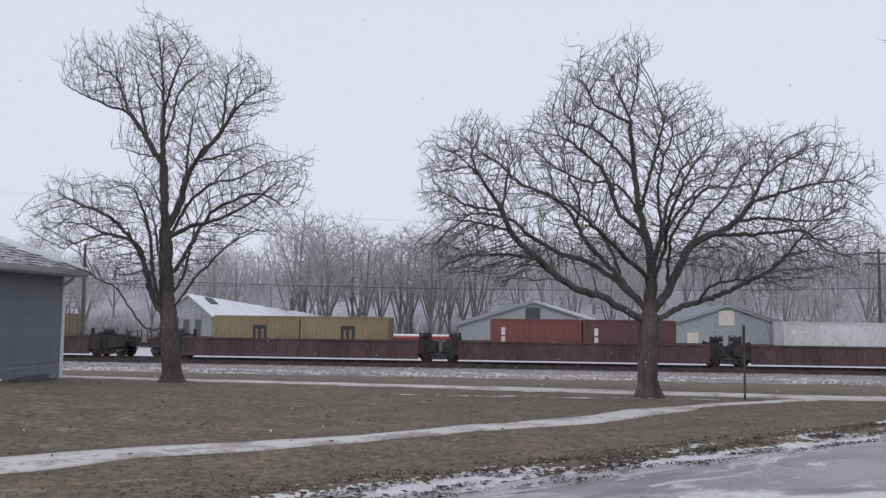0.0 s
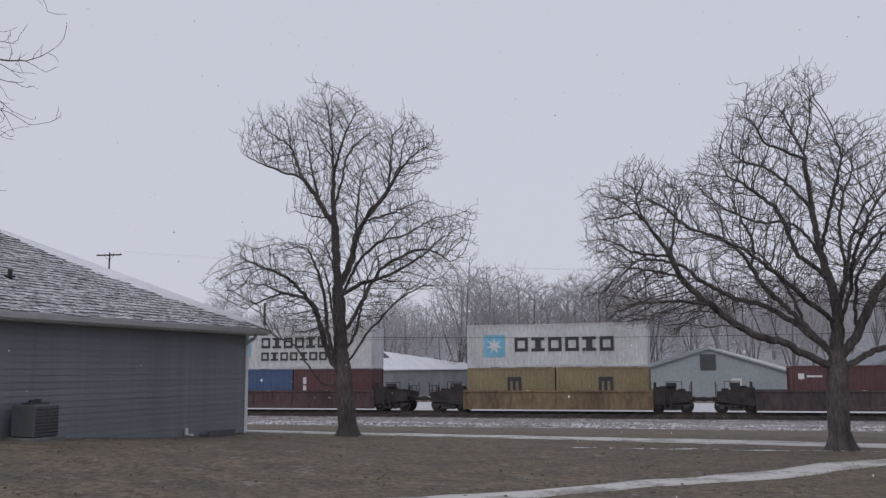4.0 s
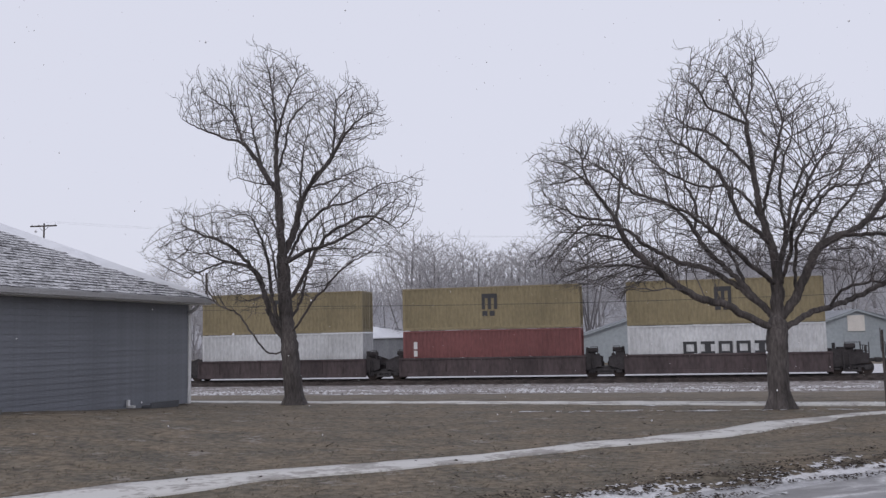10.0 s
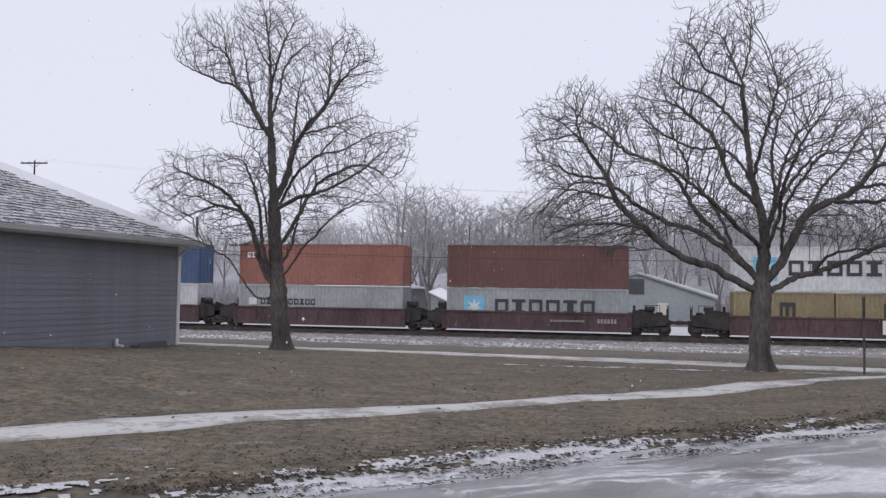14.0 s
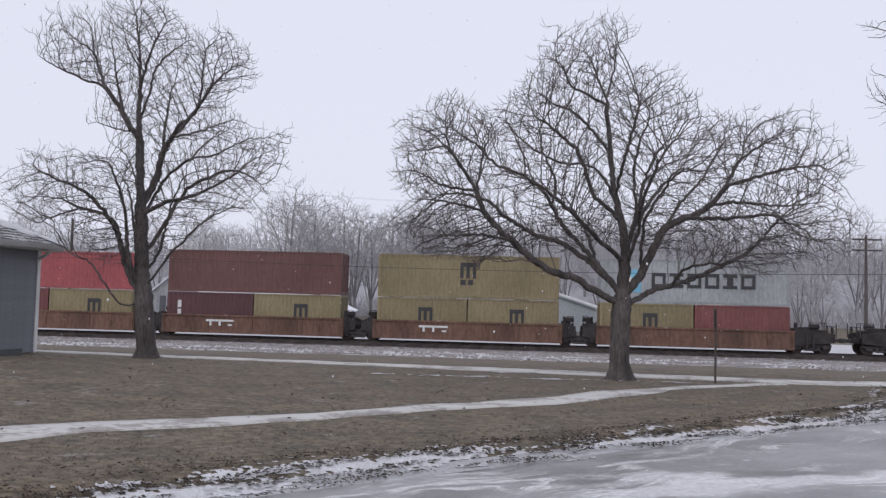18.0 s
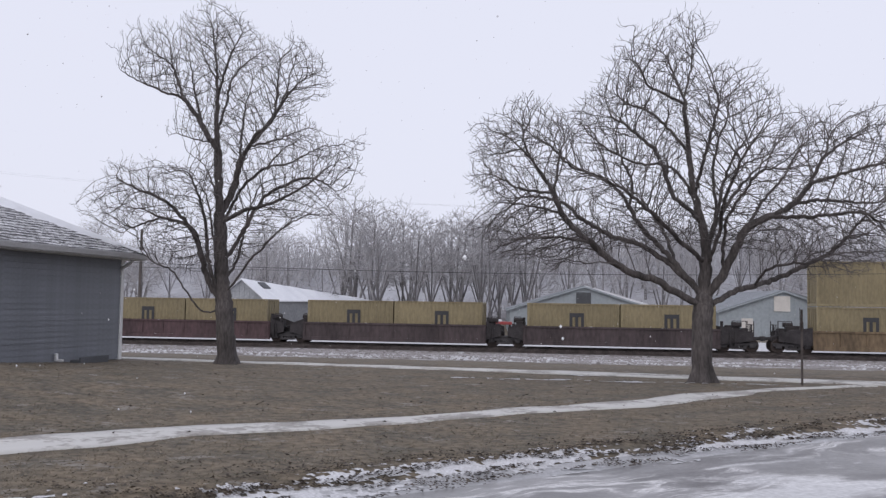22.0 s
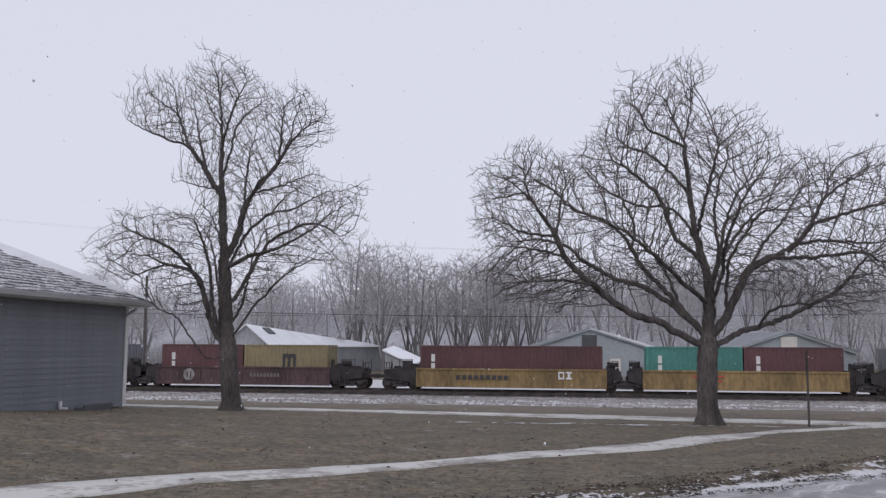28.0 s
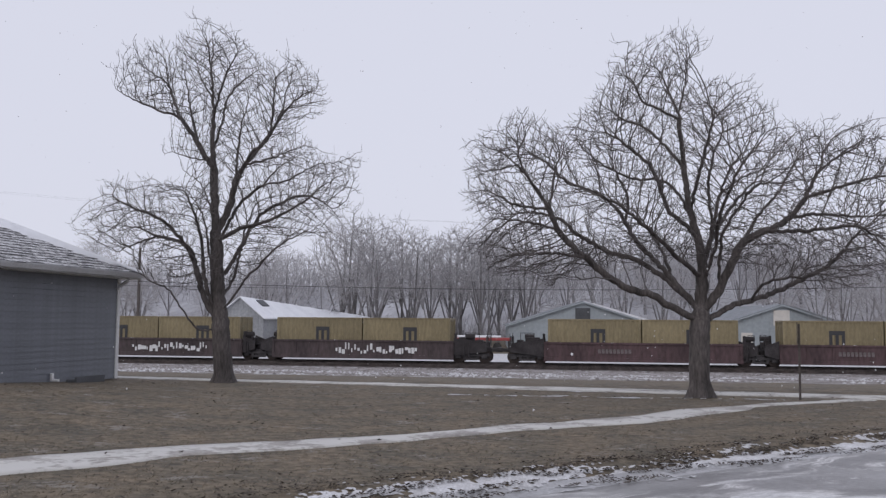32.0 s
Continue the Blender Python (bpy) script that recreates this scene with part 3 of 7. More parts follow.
def buds_in(seed, count, deep, shell_, *outline):
    """Free places in a crown of the given outline (across, up): deepest in its middle, denser towards its skin."""
    rn = np.random.RandomState(seed)
    o = np.array(outline)
    lo, hi = o.min(0), o.max(0)
    out, n = [], 0
    while n < count:
        q = rn.uniform(lo, hi, (4000, 2))
        inside = np.zeros(len(q), bool)
        edge = np.full(len(q), 1e9)
        for a, b in zip(o, np.roll(o, -1, 0)):
            cross = (a[1] > q[:, 1]) != (b[1] > q[:, 1])
            inside ^= cross & (q[:, 0] < (b[0] - a[0]) * (q[:, 1] - a[1]) / (b[1] - a[1] + 1e-9) + a[0])
            k = np.clip(((q - a) @ (b - a)) / ((b - a) @ (b - a)), 0, 1)
            edge = np.minimum(edge, np.linalg.norm(q - a - k[:, None] * (b - a), axis=1))
        half = deep * np.sqrt(np.clip(edge / 2.4, 0, 1) * (2 - np.clip(edge / 2.4, 0, 1)))
        y = rn.uniform(-1, 1, len(q))
        skin = np.minimum(edge, (1 - np.abs(y)) * half + 0.1)
        frayed = np.array([noise.noise((u * 1.7, v * 1.7, seed)) for u, v in q])
        inside &= edge > 0.20 + 0.50 * np.clip(frayed, 0, 1)
        ok = inside & (rn.uniform(0, 1, len(q)) < half / deep + 0.12) & (rn.uniform(0, 1, len(q)) < np.where(skin < 1.0, 1.0, shell_))
        out.append(np.column_stack([q[:, 0], y * half, q[:, 1]])[ok])
        n += int(ok.sum())
    return np.vstack(out)[:count]


def buds_along(seed, count, away, limbs):
    """Free places round the outer parts of the limbs."""
    r = random.Random(seed)
    out = []
    for _ in range(count):
        pts = r.choice(limbs[1:])
        k = r.randrange(max(1, len(pts) // 2 - 1), len(pts) - 1)
        c = Vector(pts[k]).lerp(Vector(pts[k + 1]), r.uniform(0, 1.15))
        out.append(tuple(c + Vector((r.gauss(0, 1), r.gauss(0, 1), r.gauss(0, 1))) * away * 0.55))
    return out


BOUGHS = []


def limb(*points):
    BOUGHS.append(points)


# spreading tree: leader, then the limbs (across, deep, up)
limb((-0.02, 0.00, -0.10), (-0.02, 0.00, 0.79), (-0.01, 0.00, 1.37), (0.01, 0.00, 1.84), (0.05, 0.00, 2.31), (0.07, 0.00, 3.01), (0.03, 0.05, 3.61), (-0.09, 0.10, 4.08), (-0.23, 0.10, 4.80), (-0.30, 0.10, 5.64), (-0.40, 0.00, 6.22), (-0.40, 0.00, 6.71), (-0.29, 0.00, 7.19), (-0.22, 0.00, 7.68), (-0.21, 0.00, 8.23), (-0.22, 0.00, 8.63))
limb((-0.19, 0.00, 1.78), (-0.63, -0.20, 2.06), (-1.13, -0.40, 2.34), (-1.74, -0.60, 2.50), (-2.21, -0.70, 2.77), (-2.68, -0.80, 3.16), (-3.08, -0.80, 3.50), (-3.36, -0.80, 3.84), (-3.54, -0.80, 4.29), (-3.82, -0.80, 4.75), (-4.28, -0.70, 5.33), (-4.75, -0.60, 5.70), (-5.19, -0.60, 5.81))
limb((-1.74, -0.60, 2.50), (-2.23, -0.90, 2.71), (-2.83, -1.20, 2.69), (-3.60, -1.40, 2.76))
limb((-0.10, 0.00, 2.01), (-0.41, 0.30, 2.49), (-0.84, 0.60, 2.91), (-1.39, 0.90, 3.29), (-1.98, 1.10, 3.48), (-2.71, 1.30, 3.93), (-3.14, 1.40, 4.31), (-3.83, 1.50, 4.50), (-4.71, 1.50, 4.43))
limb((-0.13, 0.00, 2.19), (-0.57, 0.40, 2.79), (-0.96, 0.60, 3.27), (-1.30, 0.70, 3.64), (-1.59, 0.80, 4.14), (-1.90, 0.80, 4.63), (-2.38, 0.90, 4.95), (-2.99, 1.00, 5.20), (-3.43, 1.00, 5.64), (-3.99, 1.00, 5.98), (-4.37, 1.00, 6.57))
limb((-0.02, 0.05, 3.72), (-0.39, -0.20, 4.05), (-0.72, -0.40, 4.26), (-0.92, -0.50, 4.71), (-1.16, -0.60, 5.27), (-1.53, -0.70, 5.60), (-2.00, -0.80, 5.92), (-2.52, -0.80, 6.24))
limb((-0.07, 0.10, 4.06), (-0.39, 0.40, 4.84), (-0.75, 0.70, 5.19), (-1.39, 0.90, 5.27), (-2.11, 1.10, 5.67), (-2.55, 1.10, 6.02), (-2.84, 1.10, 6.52))
limb((-0.28, 0.10, 5.40), (-0.74, 0.40, 6.06), (-1.20, 0.60, 6.52), (-1.67, 0.70, 6.73), (-2.19, 0.70, 7.16))
limb((-0.52, 0.00, 6.52), (-0.97, -0.20, 6.77), (-1.34, -0.30, 6.93), (-1.54, -0.40, 7.32), (-1.92, -0.40, 7.69))
limb((-0.39, 0.00, 6.59), (-0.58, 0.30, 7.26), (-0.74, 0.40, 7.78), (-1.17, 0.40, 8.18))
limb((-3.36, -0.80, 3.84), (-3.83, -1.00, 3.92), (-4.51, -1.20, 4.01), (-5.27, -1.20, 4.00))
limb((-3.54, -0.80, 4.29), (-4.27, -0.40, 4.45), (-4.97, -0.20, 4.82), (-5.53, -0.10, 4.77))
limb((-2.68, -0.80, 3.16), (-3.39, -1.20, 3.24), (-4.07, -1.60, 3.20), (-4.73, -1.80, 3.37))
limb((-3.82, -0.80, 4.75), (-4.07, -1.10, 5.04), (-4.24, -1.20, 5.48), (-4.33, -1.20, 6.10))
limb((-4.28, -0.70, 5.33), (-4.74, -0.40, 5.26), (-5.38, -0.30, 5.27))
limb((-3.54, -0.80, 4.29), (-3.43, -0.30, 4.94), (-3.29, 0.00, 5.47), (-3.13, 0.10, 6.15))
limb((-1.59, 0.80, 4.14), (-1.45, 1.20, 4.81), (-1.70, 1.40, 5.47), (-1.94, 1.50, 6.13))
limb((-0.57, 0.40, 2.79), (-0.60, 1.20, 3.44), (-0.89, 1.70, 4.11), (-1.22, 2.00, 4.79))
limb((0.09, 0.00, 2.78), (0.40, 0.20, 3.98), (0.61, 0.30, 4.84), (0.89, 0.40, 5.46), (1.22, 0.50, 5.85), (1.53, 0.50, 6.37))
limb((0.40, 0.20, 3.98), (0.39, 0.60, 5.00), (0.56, 0.80, 5.78), (0.81, 0.90, 6.42), (0.69, 0.90, 7.24))
limb((-0.15, 0.10, 4.32), (-0.11, -0.40, 4.97), (0.03, -0.70, 5.62), (0.18, -0.80, 6.42), (0.09, -0.80, 6.97))
limb((0.61, 0.30, 4.84), (1.27, 0.70, 5.27), (1.97, 1.00, 5.58), (2.51, 1.10, 6.08))
limb((0.17, 0.00, 1.90), (0.36, -0.20, 2.42), (0.63, -0.30, 3.00), (0.95, -0.40, 3.58), (1.39, -0.50, 3.81), (1.97, -0.50, 4.14), (2.32, -0.50, 4.61), (2.62, -0.50, 5.22), (2.80, -0.50, 5.69), (3.06, -0.50, 6.14))
limb((1.97, -0.50, 4.14), (2.65, -0.20, 4.26), (3.47, 0.10, 4.25), (4.14, 0.30, 4.28), (4.61, 0.40, 4.54), (5.10, 0.40, 4.69))
limb((2.32, -0.50, 4.61), (2.87, -0.90, 4.76), (3.54, -1.20, 4.95), (4.06, -1.30, 5.00), (4.45, -1.30, 4.87))
limb((2.62, -0.50, 5.22), (3.53, 0.20, 5.83), (4.27, 0.50, 6.26), (4.42, 0.50, 6.57))
limb((0.22, 0.00, 1.70), (0.71, 0.30, 2.08), (1.31, 0.50, 2.27), (1.97, 0.70, 2.47), (2.61, 0.80, 2.78), (3.26, 0.90, 3.10), (3.64, 0.90, 3.47), (4.01, 0.90, 3.91), (4.35, 0.80, 4.15), (4.68, 0.70, 4.39), (5.06, 0.60, 4.66))
limb((1.31, 0.50, 2.27), (1.52, 0.00, 2.65), (1.98, -0.40, 2.78), (2.40, -0.60, 2.69))
limb((4.01, 0.90, 3.91), (4.34, 0.50, 3.82), (4.67, 0.30, 3.50), (4.89, 0.20, 3.22))
limb((3.64, 0.90, 3.47), (4.33, 1.40, 3.62), (4.97, 1.70, 4.06), (5.40, 1.80, 4.33))
limb((0.39, -0.20, 2.48), (0.34, -0.60, 3.21), (0.36, -0.90, 3.76), (0.63, -1.20, 4.29), (0.91, -1.40, 4.72), (1.38, -1.50, 4.82))
limb((0.29, 0.00, 2.66), (0.24, -0.70, 3.55), (0.20, -1.20, 4.06), (0.36, -1.60, 4.68), (0.58, -1.80, 5.21), (0.99, -1.90, 5.63))
limb((0.95, -0.40, 3.58), (1.45, 0.30, 4.24), (2.00, 0.70, 4.79), (2.47, 1.00, 5.46), (2.82, 1.10, 6.17), (3.04, 1.10, 6.68))
limb((-0.00, 0.00, 2.78), (-0.66, -0.90, 3.18), (-1.32, -1.50, 3.68), (-1.88, -1.90, 4.07), (-2.39, -2.10, 4.36), (-3.04, -2.20, 4.56))
limb((1.39, -0.50, 3.81), (1.85, -1.20, 3.75), (2.37, -1.60, 3.77), (2.95, -1.80, 3.81), (3.48, -1.80, 3.44))
limb((0.09, 0.00, 3.25), (0.90, 1.20, 4.34), (1.54, 1.70, 5.04), (2.15, 2.00, 5.61), (2.83, 2.10, 5.77))
RT_AT = (4.86, 21.57, 0.0)
crown = buds_in(3, 14400, 2.7, 0.27, (-5.7, 4.6), (-5.5, 5.3), (-5.5, 5.8), (-5.0, 6.4), (-4.5, 6.7), (-4.1, 6.8), (-3.6, 6.5), (-3.1, 6.5), (-2.8, 6.7), (-2.5, 7.2), (-2.7, 7.5), (-2.3, 7.6), (-2.3, 8.1), (-1.8, 8.2), (-1.2, 8.3), (-0.7, 8.7), (-0.2, 8.8), (0.0, 8.4), (0.3, 7.9), (0.0, 7.5), (0.4, 7.4), (1.1, 7.3), (1.6, 6.8), (2.1, 6.4), (2.6, 6.7), (3.2, 6.5), (4.1, 6.6), (4.3, 6.2), (5.0, 5.7), (5.3, 5.0), (5.0, 4.4), (5.4, 3.6), (4.9, 2.75), (4.1, 2.6), (3.4, 2.3), (2.6, 2.25), (2.2, 2.7), (1.5, 2.6), (0.6, 2.8), (-0.5, 3.0), (-0.9, 2.6), (-2.1, 2.8), (-3.1, 2.3), (-3.7, 2.35), (-4.9, 2.65), (-5.7, 3.3), (-5.3, 4.1))
tree("tree", "large bare spreading deciduous tree with dark bark on the lawn", 3, RT_AT, BOUGHS, crown, 0.80, 0.13, 0.09, 0.08, 0.22, 0.55, 0.060, 0.0042, 0.235, M_BARK, M_TWIG)

# taller, narrower tree
BOUGHS = []
limb((0.08, 0.00, -0.10), (0.01, 0.00, 0.82), (-0.05, 0.00, 1.57), (-0.12, 0.00, 2.22), (-0.20, 0.00, 3.30), (-0.25, 0.00, 4.17), (-0.31, 0.00, 5.05), (-0.37, 0.00, 5.93), (-0.41, 0.00, 6.60), (-0.41, 0.00, 7.38), (-0.45, 0.00, 8.16), (-0.55, 0.00, 8.84), (-0.63, 0.00, 9.29), (-0.84, 0.00, 9.74), (-1.07, 0.00, 10.21))
limb((-0.05, 0.00, 1.57), (-0.46, -0.20, 1.41), (-0.70, -0.30, 1.56), (-0.95, -0.40, 1.93), (-1.18, -0.40, 2.25), (-1.36, -0.50, 2.53), (-1.80, -0.50, 2.72), (-2.38, -0.40, 3.09))
limb((-0.07, 0.00, 1.68), (-0.43, 0.20, 2.00), (-0.66, 0.30, 2.44), (-0.88, 0.40, 3.10), (-1.07, 0.50, 3.60), (-1.42, 0.60, 3.86), (-2.18, 0.80, 4.06), (-2.90, 0.90, 4.33), (-3.58, 0.90, 4.32), (-4.26, 0.80, 4.21))
limb((-2.18, 0.80, 4.06), (-2.50, 0.50, 3.86), (-2.91, 0.30, 3.67), (-3.21, 0.20, 3.26))
limb((-0.88, 0.40, 3.10), (-1.05, 0.00, 3.67), (-1.51, -0.30, 4.29), (-2.14, -0.50, 4.61), (-2.65, -0.60, 4.83), (-2.90, -0.60, 5.04), (-2.78, -0.60, 5.37))
limb((-0.10, 0.00, 1.89), (-0.27, -0.20, 2.21), (-0.41, -0.30, 2.74), (-0.44, -0.50, 3.48), (-0.55, -0.60, 4.22), (-0.71, -0.70, 4.74), (-0.89, -0.80, 5.12), (-1.38, -0.90, 5.12), (-1.62, -0.90, 5.42))
limb((-0.14, 0.00, 2.22), (-0.46, 0.40, 3.10), (-0.73, 0.70, 4.13), (-0.94, 0.90, 4.71), (-1.30, 1.00, 5.24), (-1.61, 1.00, 5.63))
limb((-0.35, 0.00, 5.88), (-0.59, -0.20, 6.23), (-0.90, -0.30, 6.75), (-1.21, -0.40, 7.17), (-1.61, -0.50, 7.30), (-2.27, -0.50, 7.57), (-2.82, -0.50, 7.84), (-3.22, -0.40, 8.13))
limb((-1.21, -0.40, 7.17), (-1.64, 0.10, 8.01), (-1.95, 0.30, 8.40), (-2.33, 0.40, 8.65), (-2.74, 0.40, 8.93), (-3.10, 0.40, 8.83))
limb((-1.77, 0.20, 8.14), (-2.02, 0.50, 9.08), (-2.45, 0.50, 9.52))
limb((-0.73, -0.30, 6.53), (-1.13, 0.30, 7.44), (-1.34, 0.50, 8.29), (-1.51, 0.60, 8.89), (-1.62, 0.60, 9.41))
limb((-0.51, -0.10, 6.08), (-0.92, -0.50, 6.06), (-1.28, -0.70, 6.18), (-1.68, -0.80, 6.01))
limb((-0.38, 0.00, 6.32), (-0.23, 0.30, 7.23), (-0.20, 0.50, 7.84), (0.10, 0.60, 8.33), (0.54, 0.60, 8.68), (0.81, 0.60, 8.92))
limb((-0.40, 0.00, 7.21), (-0.05, -0.40, 8.06), (0.21, -0.60, 8.56), (0.41, -0.60, 9.00), (0.09, -0.60, 9.53))
limb((-0.52, 0.00, 8.72), (-0.56, 0.30, 9.50), (-0.67, 0.40, 9.99), (-0.70, 0.40, 10.36))
limb((-0.44, 0.00, 7.83), (-0.95, 0.50, 8.52), (-1.22, 0.70, 9.27), (-1.37, 0.70, 9.79))
limb((-0.22, 0.00, 4.06), (-0.08, 0.20, 4.47), (0.07, 0.30, 4.99), (0.16, 0.40, 5.56), (0.37, 0.50, 6.03), (0.72, 0.60, 6.51), (1.04, 0.60, 6.97), (1.32, 0.70, 7.57), (1.44, 0.70, 8.14), (1.64, 0.70, 8.78), (1.80, 0.70, 9.17))
limb((0.07, 0.30, 4.99), (0.41, -0.20, 5.63), (0.77, -0.40, 6.15), (1.22, -0.50, 6.52), (1.68, -0.50, 7.29), (2.15, -0.50, 7.73), (2.66, -0.40, 8.04))
limb((1.04, 0.60, 6.97), (1.21, 0.20, 7.67), (1.29, 0.10, 8.32), (1.44, 0.10, 8.89))
limb((-0.19, 0.00, 3.74), (0.03, 0.50, 4.56), (0.29, 0.70, 5.04), (0.79, 0.90, 5.51), (1.44, 1.00, 5.67), (1.89, 1.00, 5.91), (2.34, 1.00, 6.12), (3.02, 1.00, 6.21), (3.47, 1.00, 6.41))
limb((-0.20, 0.00, 3.85), (0.55, -0.50, 4.13), (1.26, -0.80, 4.27), (1.93, -1.00, 4.52), (2.46, -1.10, 4.83), (2.97, -1.10, 5.25), (3.47, -1.00, 5.54), (3.77, -1.00, 5.23))
limb((-0.14, 0.00, 2.76), (0.06, 0.20, 3.10), (0.34, 0.30, 3.66), (0.62, 0.40, 4.23), (0.92, 0.50, 4.69), (1.33, 0.60, 4.93), (1.97, 0.70, 5.20), (2.65, 0.70, 4.96), (3.06, 0.70, 4.63))
limb((-0.08, 0.00, 1.89), (0.44, -0.30, 2.43), (0.77, -0.40, 2.86), (1.11, -0.50, 3.18), (1.55, -0.60, 3.60), (2.09, -0.70, 3.92), (2.56, -0.70, 4.03), (3.26, -0.70, 3.66))
limb((-0.11, 0.00, 2.16), (0.06, 0.60, 2.79), (0.17, 0.90, 3.59), (0.27, 1.10, 4.29), (0.47, 1.30, 5.01), (1.01, 1.40, 5.38))
limb((0.37, 0.50, 6.03), (1.26, -0.20, 6.08), (1.98, -0.50, 6.29), (2.48, -0.60, 6.38))
limb((0.79, 0.90, 5.51), (1.13, 1.30, 6.06), (1.66, 1.50, 6.46), (2.35, 1.50, 6.53))
limb((-0.27, 0.00, 4.39), (-0.94, 0.80, 5.50), (-1.45, 1.10, 5.88), (-1.78, 1.20, 6.13))
limb((0.16, 0.40, 5.56), (0.01, 1.10, 6.71), (0.02, 1.40, 7.48), (0.15, 1.50, 8.10))
LT_AT = (-7.25, 24.3, 0.0)
crown = buds_in(11, 9500, 2.0, 0.27, (-2.8, 3.2), (-3.7, 3.5), (-4.1, 4.1), (-3.8, 4.6), (-3.5, 5.1), (-3.3, 5.6), (-2.4, 5.7), (-1.7, 5.6), (-1.0, 5.5), (-0.8, 5.9), (-2.0, 6.1), (-1.6, 6.6), (-1.5, 7.0), (-2.3, 7.3), (-3.1, 7.6), (-3.5, 8.2), (-3.0, 8.8), (-2.9, 9.1), (-2.3, 9.5), (-1.7, 9.3), (-1.4, 9.3), (-1.1, 9.7), (-1.2, 10.3), (-0.6, 10.4), (-0.4, 9.9), (0.0, 9.8), (0.7, 9.4), (1.0, 8.8), (1.4, 8.8), (1.6, 9.0), (2.0, 9.1), (2.3, 8.8), (2.7, 8.2), (2.8, 8.0), (2.8, 7.3), (2.3, 7.1), (2.1, 6.7), (2.4, 6.7), (3.0, 6.3), (3.6, 6.3), (3.8, 6.0), (3.6, 5.2), (3.3, 4.4), (2.8, 4.2), (3.2, 3.7), (2.2, 3.7), (1.7, 3.5), (0.9, 2.8), (0.4, 2.5), (-0.5, 2.4), (-1.0, 2.2), (-1.7, 2.6), (-2.1, 2.7))
tree("tree", "tall bare deciduous tree with several upright stems on the lawn", 11, LT_AT, BOUGHS, crown, 0.80, 0.14, 0.095, 0.10, 0.22, 0.55, 0.060, 0.0042, 0.24, M_BARK, M_TWIG)

# two more trees at the sides, of which only the branch ends come into view
g = [[(0.00, 0.00, 0.00), (0.00, 0.07, 1.64), (0.07, 0.07, 2.79), (0.14, 0.00, 4.81), (0.22, 0.00, 6.97)],
     [(0.07, 0.07, 2.79), (1.58, 0.14, 4.52), (3.02, 0.07, 5.67), (3.89, 0.00, 5.71), (4.82, -0.07, 5.17)], [(3.02, 0.07, 5.67), (3.74, 0.07, 5.53), (4.46, 0.14, 4.67)], [(1.58, 0.14, 4.52), (2.74, -0.14, 5.82), (3.89, -0.22, 6.39), (4.90, -0.14, 6.11)],
     [(0.07, 0.07, 2.65), (1.44, 0.22, 3.80), (2.88, 0.14, 4.74), (3.60, 0.07, 4.52), (3.96, 0.07, 4.16)], [(1.44, 0.22, 3.80), (2.59, 0.29, 3.73), (3.17, 0.22, 3.66), (3.60, 0.22, 3.77)], [(0.07, 0.07, 2.79), (-1.15, -0.36, 4.09), (-2.16, -0.72, 5.53)], [(0.14, 0.00, 4.09), (-0.58, 1.15, 5.24), (-0.86, 1.73, 6.54)]]
tree("tree", "bare tree beside the house with drooping branch ends", 21, (-11.45, 9.0, 0.0), g, buds_along(21, 650, 0.45, g), 0.9, 0.16, 0.09, -0.06, 0.16, 0.5, 0.06, 0.0030, 0.20, M_BARK, M_TWIG)
g = [[(0, 0, 0), (0, 0.1, 1.6), (-0.1, 0.1, 3), (-0.2, 0.1, 6), (-0.2, 0, 9.5)], [(-0.1, 0.1, 3), (-1.5, 0, 5.4), (-2.9, 0, 6.5), (-4.0, 0, 6.9)], [(-1.5, 0, 5.4), (-2.6, 0.2, 7.4), (-3.4, 0.1, 8.0), (-4.1, 0, 8.0)], [(-2.6, 0.2, 7.4), (-3.1, 0, 8.6), (-3.5, 0, 9.3)],
     [(-2.9, 0, 6.5), (-3.5, 0.1, 6.3), (-3.9, 0.1, 6.4)], [(-0.1, 0.1, 3.2), (1.6, 0.9, 5.6), (2.8, 1.4, 7.4)]]
tree("tree", "bare street tree beyond the corner", 23, (13.9, 19.3, terrain(13.9, 19.3)), g, buds_along(23, 420, 0.36, g), 0.9, 0.18, 0.10, 0.05, 0.22, 0.5, 0.07, 0.0046, 0.21, M_BARK, M_TWIG)

# far woods: a few grown trees, repeated; distance haze is in their colours
rng = random.Random(5)


